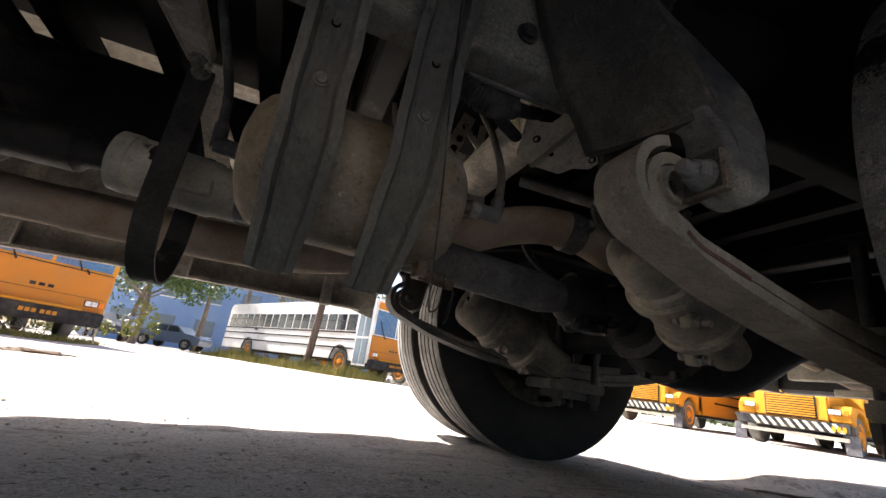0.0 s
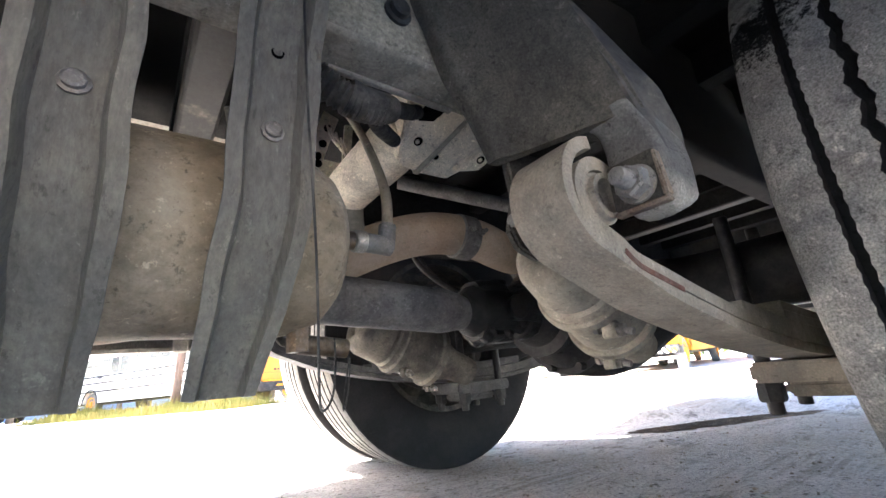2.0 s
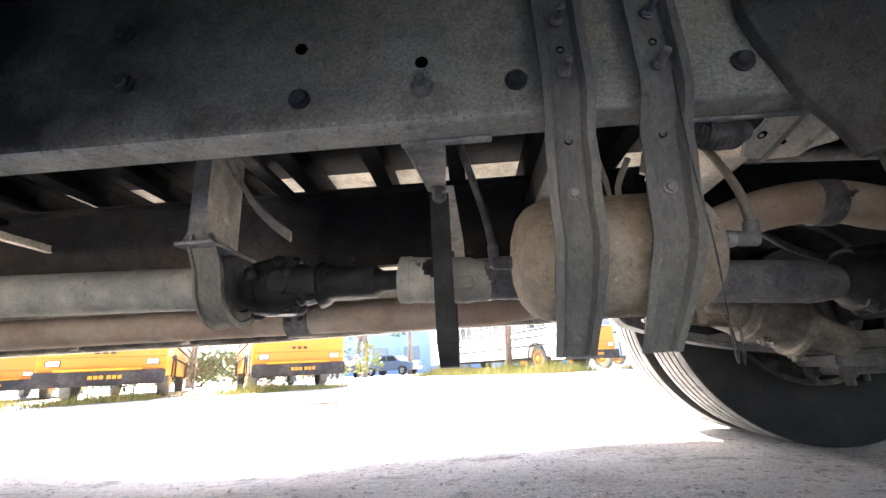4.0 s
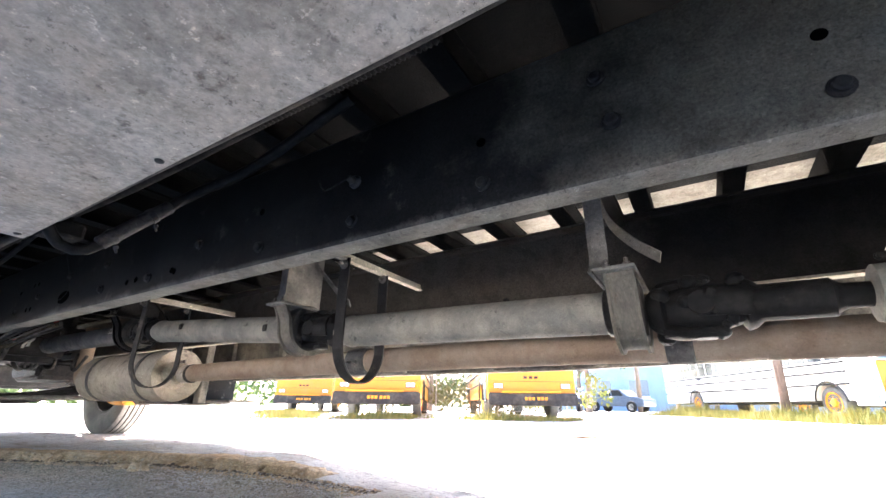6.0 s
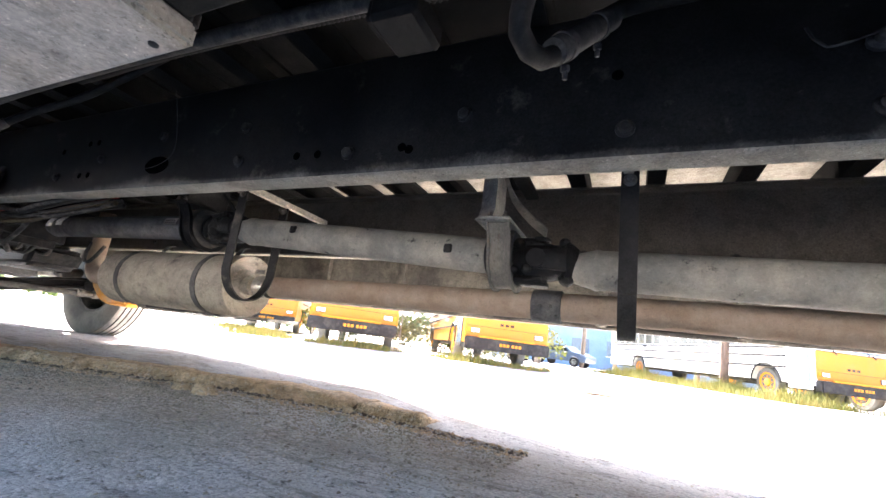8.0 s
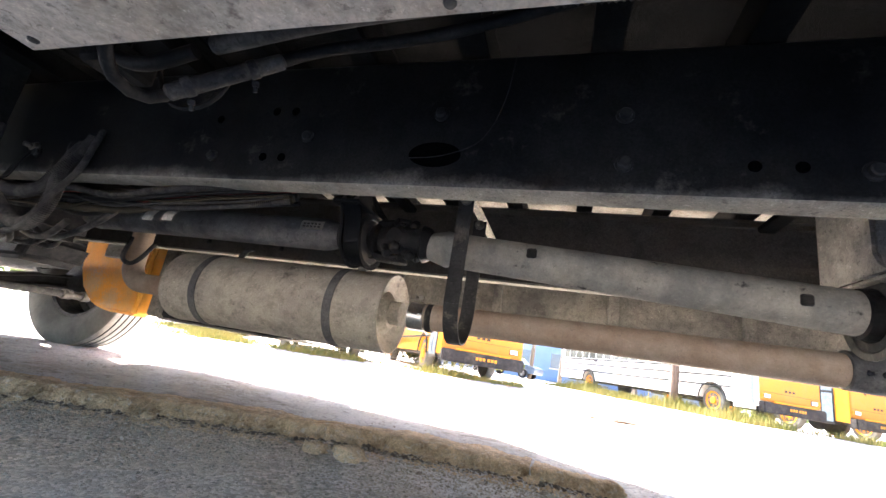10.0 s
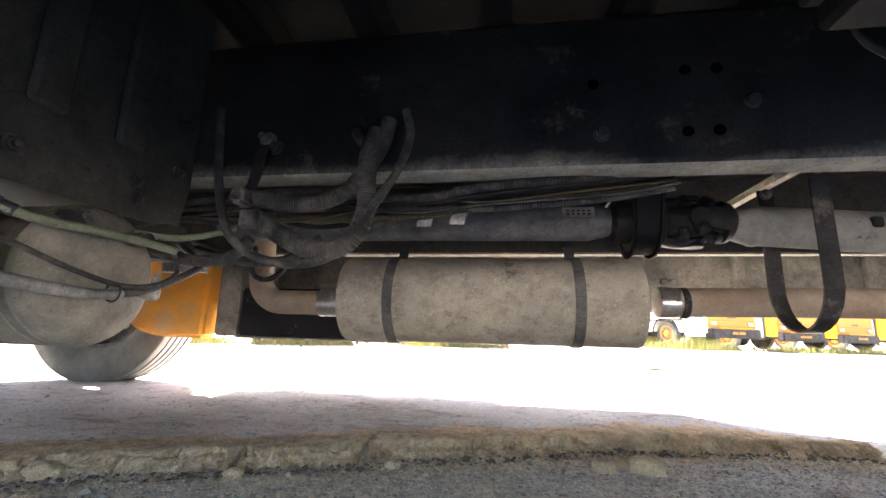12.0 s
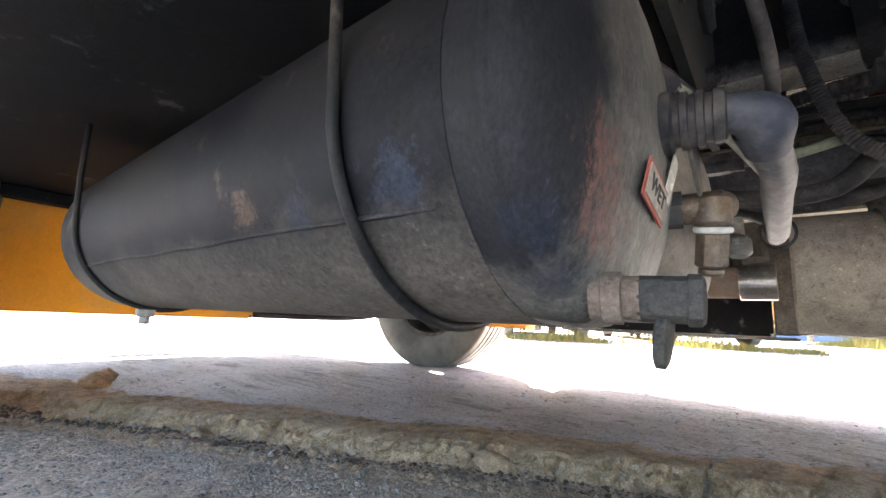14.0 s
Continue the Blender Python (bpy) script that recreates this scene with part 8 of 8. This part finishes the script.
            body_part("bumper_letter", bm, "yellow", "unreadable yellow letter on the bumper")
    else:
        for k in range(12):
            bm = bmesh.new()
            y = -1.1 + k * 0.19
            prism(bm, [(y, 0.49), (y + 0.09, 0.49), (y - 0.06, 0.70), (y - 0.15, 0.70)], "x", 0.196, 0.206, 0.0)
            body_part("stripe", bm, "pan" if y > -0.9 else "black")
        for y in (0.84, 0.94, 1.04):
            bm = bmesh.new()
            box(bm, (0.206, 0.212), (y, y + 0.07), (0.52, 0.64))
            body_part("number_bar", bm, "yellow")
        bm = bmesh.new()
        box(bm, (0.02, 0.12), (-1.12, 1.12), (0.31, 0.40), 0.012)
        body_part("lower_bar", bm, "valve_dust", "cream painted bar below the bumper")
        for y in (-1.16, 1.16):
            bm = bmesh.new()
            box(bm, (0.05, 0.075), (y - 0.14, y + 0.14), (0.03, 0.47), 0.006)
            for q in range(4):
                box(bm, (0.075, 0.083), (y - 0.11 + q * 0.06, y - 0.09 + q * 0.06), (0.06, 0.44), 0.003)
            body_part("splash_plate", bm, "grey_bumper", "ribbed grey splash plate at the bumper's end")
    bm = bmesh.new()
    box(bm, (-length + 0.4, nose - 0.1), (-0.9, 0.9), (0.45, 0.58), 0.02)
    body_part("underframe", bm, "black")
    for ax in (front_axle if not hood else -0.85, rear_axle):
        for s in (-1, 1):
            bt, br = bmesh.new(), bmesh.new()
            far_wheel(bt, br, ax, s * 1.03, s)
            w = body_part("wheel", bt, "tyre_dusty")
            part("rim", br, rim, w)
    t.matrix_world = m
    return t


FAR = Matrix.Scale(0.9, 4)
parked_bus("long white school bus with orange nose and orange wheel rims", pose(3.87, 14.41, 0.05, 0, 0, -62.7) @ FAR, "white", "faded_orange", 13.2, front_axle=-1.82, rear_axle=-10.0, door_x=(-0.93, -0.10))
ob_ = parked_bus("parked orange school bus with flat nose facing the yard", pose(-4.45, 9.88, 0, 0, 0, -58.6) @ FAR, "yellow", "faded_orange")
for x, y, turn_ in ((-7.83, 8.03, -58.6), (-14.2, 11.3, -56.0), (6.75, 15.9, -62.7), (9.6, 17.4, -62.7), (12.5, 18.9, -62.7)):
    copy_thing(ob_, pose(x, y, 0, 0, 0, turn_))
hb = parked_bus("parked yellow school bus with hood, grille and striped bumper", pose(11.6, 6.35, -0.07, 0, 0, 194) @ FAR, "yellow", "yellow", hood=True, front_axle=-0.85, rear_axle=-7.0)
copy_thing(hb, pose(11.3, 10.4, -0.07, 0, 0, 196))
copy_thing(hb, pose(17.6, 4.6, -0.07, 0, 0, 190))
copy_thing(hb, pose(18.6, 0.6, -0.07, 0, 0, 186))
copy_thing(ob_, pose(15.5, 8.6, -0.07, 0, 0, 196))

# ---- utility pole, cars, building ----
up = thing("utility_pole", "leaning weathered wooden utility pole beside a bus", "utility pole", (1.15, 15.85, 0))
bm = bmesh.new()
tube(bm, [(1.15, 15.85, -0.1), (1.28, 15.85, 3.0), (1.48, 15.85, 8.0)], lambda t: 0.135 - 0.03 * t, 14, step=0.5)
part("pole", bm, "wood", up)


def car(label, at, heading, paint):
    t = thing("car", label, "car", group="parked cars")
    bm = bmesh.new()
    prism(bm, [(-2.1, 0.35), (-2.15, 0.75), (-1.7, 0.92), (-1.1, 0.98), (-0.55, 1.40), (0.7, 1.42), (1.35, 0.98), (2.0, 0.88), (2.15, 0.6), (2.1, 0.35)] + arc(1.3, 0.35, 0.36, 0, 180, 6) + arc(-1.3, 0.35, 0.36, 0, 180, 6), "y", -0.85, 0.85, 0.04)
    part("body", bm, paint, t)
    for s in (-1, 1):
        for x0, x1 in ((-0.85, -0.05), (0.02, 0.95)):
            bm = bmesh.new()
            prism(bm, [(x0, 1.0), (x0 + 0.25 if x0 < -0.5 else x0, 1.34), (x1 if x0 < -0.5 else x1 - 0.3, 1.34), (x1, 1.0)], "y", s * 0.855 - 0.005, s * 0.855 + 0.005)
            part("side_window", bm, "window", t)
        for x in (-1.3, 1.3):
            bm = bmesh.new()
            lathe(bm, (x, s * 0.70, 0.33), (0, s, 0), [(0, 0.2), (0, 0.32), (0.03, 0.33), (0.17, 0.33), (0.19, 0.30), (0.18, 0.2)], 20)
            w = part("wheel", bm, "tyre_far", t)
            bm = bmesh.new()
            lathe(bm, (x, s * 0.86, 0.33), (0, s, 0), [(0, 0.2), (0.02, 0.2), (0.02, 0.03)], 16)
            part("rim", bm, "clamp", w)
    t.matrix_world = pose(*at, 0, 0, heading)
    return t


car("dark blue parked car beside the bus row", (-8.4, 27.6, 0), 115, "car_dark")
car("grey blue parked sedan in front of the building", (-6.0, 31.0, 0), 160, "car_blue")

bd = thing("metal_building", "blue metal building with windows behind the yard", "building", (-3, 42, 0), kind="")
bm = bmesh.new()
box(bm, (-14, 9), (40, 52), (-0.3, 6.5))
part("wall", bm, "building", bd)
bm = bmesh.new()
prism(bm, [(39.6, 6.4), (52.4, 6.4), (46, 8.2)], "x", -14.4, 9.4)
part("roof", bm, "building", bd)
for k in range(7):
    x = -12.5 + k * 3.0
    for z in (1.2, 4.0):
        bm = bmesh.new()
        box(bm, (x, x + 1.5), (39.94, 40.02), (z, z + 1.3), 0.02)
        w = part("window", bm, "door_glass", bd)
        bm = bmesh.new()
        box(bm, (x - 0.06, x + 1.56), (39.90, 39.96), (z - 0.10, z - 0.01), 0.01)
        part("sill", bm, "white", w)

# ---- trees and grass ----
def leaves(bm_verts, bm_faces, centre, r, count, size, rnd_, squash=0.8):
    for _ in range(count):
        d = Vector((rnd_.gauss(0, 1), rnd_.gauss(0, 1), rnd_.gauss(0, 1))).normalized() * r * rnd_.random() ** 0.4
        p = Vector(centre) + Vector((d.x, d.y, d.z * squash))
        u = Vector((rnd_.gauss(0, 1), rnd_.gauss(0, 1), rnd_.gauss(0, 1))).normalized()
        v = u.cross(Vector((rnd_.gauss(0, 1), rnd_.gauss(0, 1), rnd_.gauss(0, 1)))).normalized()
        s = size * rnd_.uniform(0.6, 1.3)
        k = len(bm_verts)
        bm_verts += [p - u * s, p + v * s * 0.45, p + u * s, p - v * s * 0.45]
        bm_faces.append((k, k + 1, k + 2, k + 3))


def tree(label, at, h, crown_r, seed, leaf="leaf", trunk_r=0.2, clumps=26, tall=False):
    rnd_ = random.Random(seed)
    t = thing("tree", label, "tree", at, group="yard trees")
    x, y, z = at
    bm = bmesh.new()
    top = Vector((x + rnd_.uniform(-0.4, 0.4), y, z + h * (0.85 if tall else 0.55)))
    tube(bm, [(x, y, z - 0.2), (x + 0.1, y, z + h * 0.25), top], lambda q: trunk_r * (1 - 0.6 * q), 10, step=0.5)
    ends = []
    for k in range(9 if not tall else 5):
        a = rnd_.uniform(0, 6.28)
        s = Vector((x, y, z)).lerp(top, rnd_.uniform(0.55, 1.0) if not tall else rnd_.uniform(0.85, 1.0))
        e = s + Vector((math.cos(a) * crown_r * 0.7, math.sin(a) * crown_r * 0.7, h * (0.22 if not tall else 0.06) * rnd_.uniform(0.5, 1.4)))
        tube(bm, [s, s.lerp(e, 0.5) + Vector((0, 0, 0.15)), e], lambda q: trunk_r * 0.35 * (1 - 0.7 * q), 6, step=0.4)
        ends.append(e)
    part("trunk", bm, "bark", t)
    vv, ff = [], []
    for k in range(clumps):
        e = rnd_.choice(ends) + Vector((rnd_.gauss(0, crown_r * 0.3), rnd_.gauss(0, crown_r * 0.3), rnd_.gauss(0, crown_r * 0.22)))
        leaves(vv, ff, e, crown_r * rnd_.uniform(0.22, 0.4), 150, 0.13, rnd_)
    me = bpy.data.meshes.new("crown")
    me.from_pydata([v - Vector(at) for v in vv], [], ff)
    me.materials.append(M[leaf])
    c = new("crown", me)
    c.parent = t
    ORIGIN[c.name] = Vector(at)
    return t


tree("broad green oak tree behind the parked buses", (-6.6, 25.0, 0), 7.5, 3.4, 1)
tree("green tree beside the pale building", (-8.6, 31.0, 0), 8.0, 3.2, 2)
tree("tall thin pine with a small crown", (-4.6, 30.0, 0), 13, 1.8, 3, tall=True, trunk_r=0.16, clumps=14)
tree("tall thin pine with a small crown", (-2.6, 33.0, 0), 14, 1.8, 4, tall=True, trunk_r=0.16, clumps=14)
tree("tall leaning pine with a sparse crown", (-0.4, 36.0, 0), 14, 1.8, 5, tall=True, trunk_r=0.16, clumps=12)
tree("yellow green tree in full sun behind a bus", (2.5, 33.0, 0), 8.5, 3.8, 6, "leaf_light")
tree("yellow green tree in full sun behind a bus", (8.5, 33.0, 0), 8.5, 4.2, 7, "leaf_light")
tree("yellow green tree in full sun behind a bus", (-14.0, 20.0, 0), 7.5, 3.4, 8, "leaf_light")
tree("green tree at the edge of the yard", (22.0, 22.0, 0), 8.5, 4.2, 9)
tree("green tree at the edge of the yard", (30.0, 8.0, 0), 9.0, 4.4, 10)


def grass():
    rnd_ = random.Random(31)
    vv, ff = [], []

    def blade(x, y, h):
        a = rnd_.uniform(0, 6.28)
        w = 0.012
        lean = Vector((rnd_.gauss(0, 0.3), rnd_.gauss(0, 0.3), 0)) * h
        s = Vector((math.cos(a) * w, math.sin(a) * w, 0))
        p = Vector((x, y, -0.02))
        k = len(vv)
        vv.extend([p - s, p + s, p + Vector((0, 0, h)) + lean])
        ff.append((k, k + 1, k + 2))
    # strip along the white bus
    for _ in range(15000):
        t = rnd_.uniform(-0.35, 1.15)
        base = Vector((2.3, 15.6, 0)).lerp(Vector((-1.14, 21.9, 0)), t)
        off = rnd_.gauss(0.35, 0.5)
        n = noise.noise(Vector((base.x * 0.8, base.y * 0.8, 2)))
        blade(base.x - 0.9 * off - 0.4, base.y - 0.43 * off - 0.4, 0.10 + 0.28 * rnd_.random() * (0.5 + max(0, n) * 2))
    # under and before the orange buses
    for _ in range(9000):
        x = rnd_.uniform(-15, -3.4)
        y = 9.6 + 0.56 * (x + 4.4) + rnd_.gauss(0, 0.55) if x > -9.2 else 6.7 - 0.75 * (x + 9.2) + rnd_.gauss(0, 0.6)
        n = noise.noise(Vector((x * 0.9, y * 0.9, 7)))
        if n > -0.15:
            blade(x, y, 0.08 + 0.25 * rnd_.random() * (0.4 + n))
    for _ in range(5000):
        x = rnd_.uniform(5, 18)
        blade(x, 14.6 + 0.25 * (x - 5) + rnd_.gauss(0, 0.4), 0.08 + 0.2 * rnd_.random())
    me = bpy.data.meshes.new("grass")
    me.from_pydata(vv, [], ff)
    me.materials.append(M["grass"])
    tagged(new("grass", me), "dry yellow green weeds along the yard's edge", "grass", kind="stuff")


grass()
# yellow green bushes along the fence behind the orange buses
rnd_ = random.Random(58)
vv, ff = [], []
for k in range(46):
    t = rnd_.random()
    c = Vector((-14.0, 13.0, 0)).lerp(Vector((-5.2, 18.5, 0)), t) + Vector((rnd_.gauss(0, 0.4), rnd_.gauss(0, 0.4), rnd_.uniform(0.2, 1.5)))
    leaves(vv, ff, c, rnd_.uniform(0.35, 0.7), 70, 0.10, rnd_)
me = bpy.data.meshes.new("bushes")
me.from_pydata(vv, [], ff)
me.materials.append(M["leaf_light"])
tagged(new("bushes", me), "sunlit yellow green bushes along the yard fence", "bushes", kind="stuff")
# wire fence between the buses
fence = thing("wire_fence", "grey chain-link fence with pipe posts behind the buses", "fence", (-9.0, 14.5, 0))
fa_, fb_ = Vector((-13.0, 12.6, 0)), Vector((-5.6, 17.0, 0))
for k in range(6):
    p = fa_.lerp(fb_, k / 5)
    bm = bmesh.new()
    rod(bm, p, p + Vector((0, 0, 1.9)), 0.03, n=8)
    part("post", bm, "silver", fence)
for z in (0.1, 1.85):
    bm = bmesh.new()
    rod(bm, fa_ + Vector((0, 0, z)), fb_ + Vector((0, 0, z)), 0.02, n=6)
    part("rail", bm, "silver", fence)
bm = bmesh.new()
for k in range(70):
    for sgn_ in (-1, 1):
        t0, t1 = k / 70, k / 70 + sgn_ * 0.21
        h0, h1 = 0.1, 1.85
        if t1 > 1 or t1 < 0:
            lim = 1.0 if t1 > 1 else 0.0
            h1 = h0 + (h1 - h0) * (lim - t0) / (t1 - t0)
            t1 = lim
        a_, b_ = fa_.lerp(fb_, t0) + Vector((0, 0, h0)), fa_.lerp(fb_, t1) + Vector((0, 0, h1))
        if (b_ - a_).length > 0.05:
            rod(bm, a_, b_, 0.006, n=4)
part("wire_mesh", bm, "silver", fence)
# far tree line that closes the yard
rnd_ = random.Random(77)
vv, ff = [], []
for k in range(260):
    a = 2 * math.pi * k / 260
    r_ = 75 + rnd_.uniform(-6, 10)
    for _ in range(3):
        leaves(vv, ff, (r_ * math.cos(a) + rnd_.gauss(0, 1), r_ * math.sin(a) + rnd_.gauss(0, 1), rnd_.uniform(0.5, 4.5)), 2.6, 38, 0.55, rnd_)
me = bpy.data.meshes.new("far_woods")
me.from_pydata(vv, [], ff)
me.materials.append(M["leaf"])
tagged(new("far_woods", me), "distant green tree line round the yard", "woods", kind="stuff")
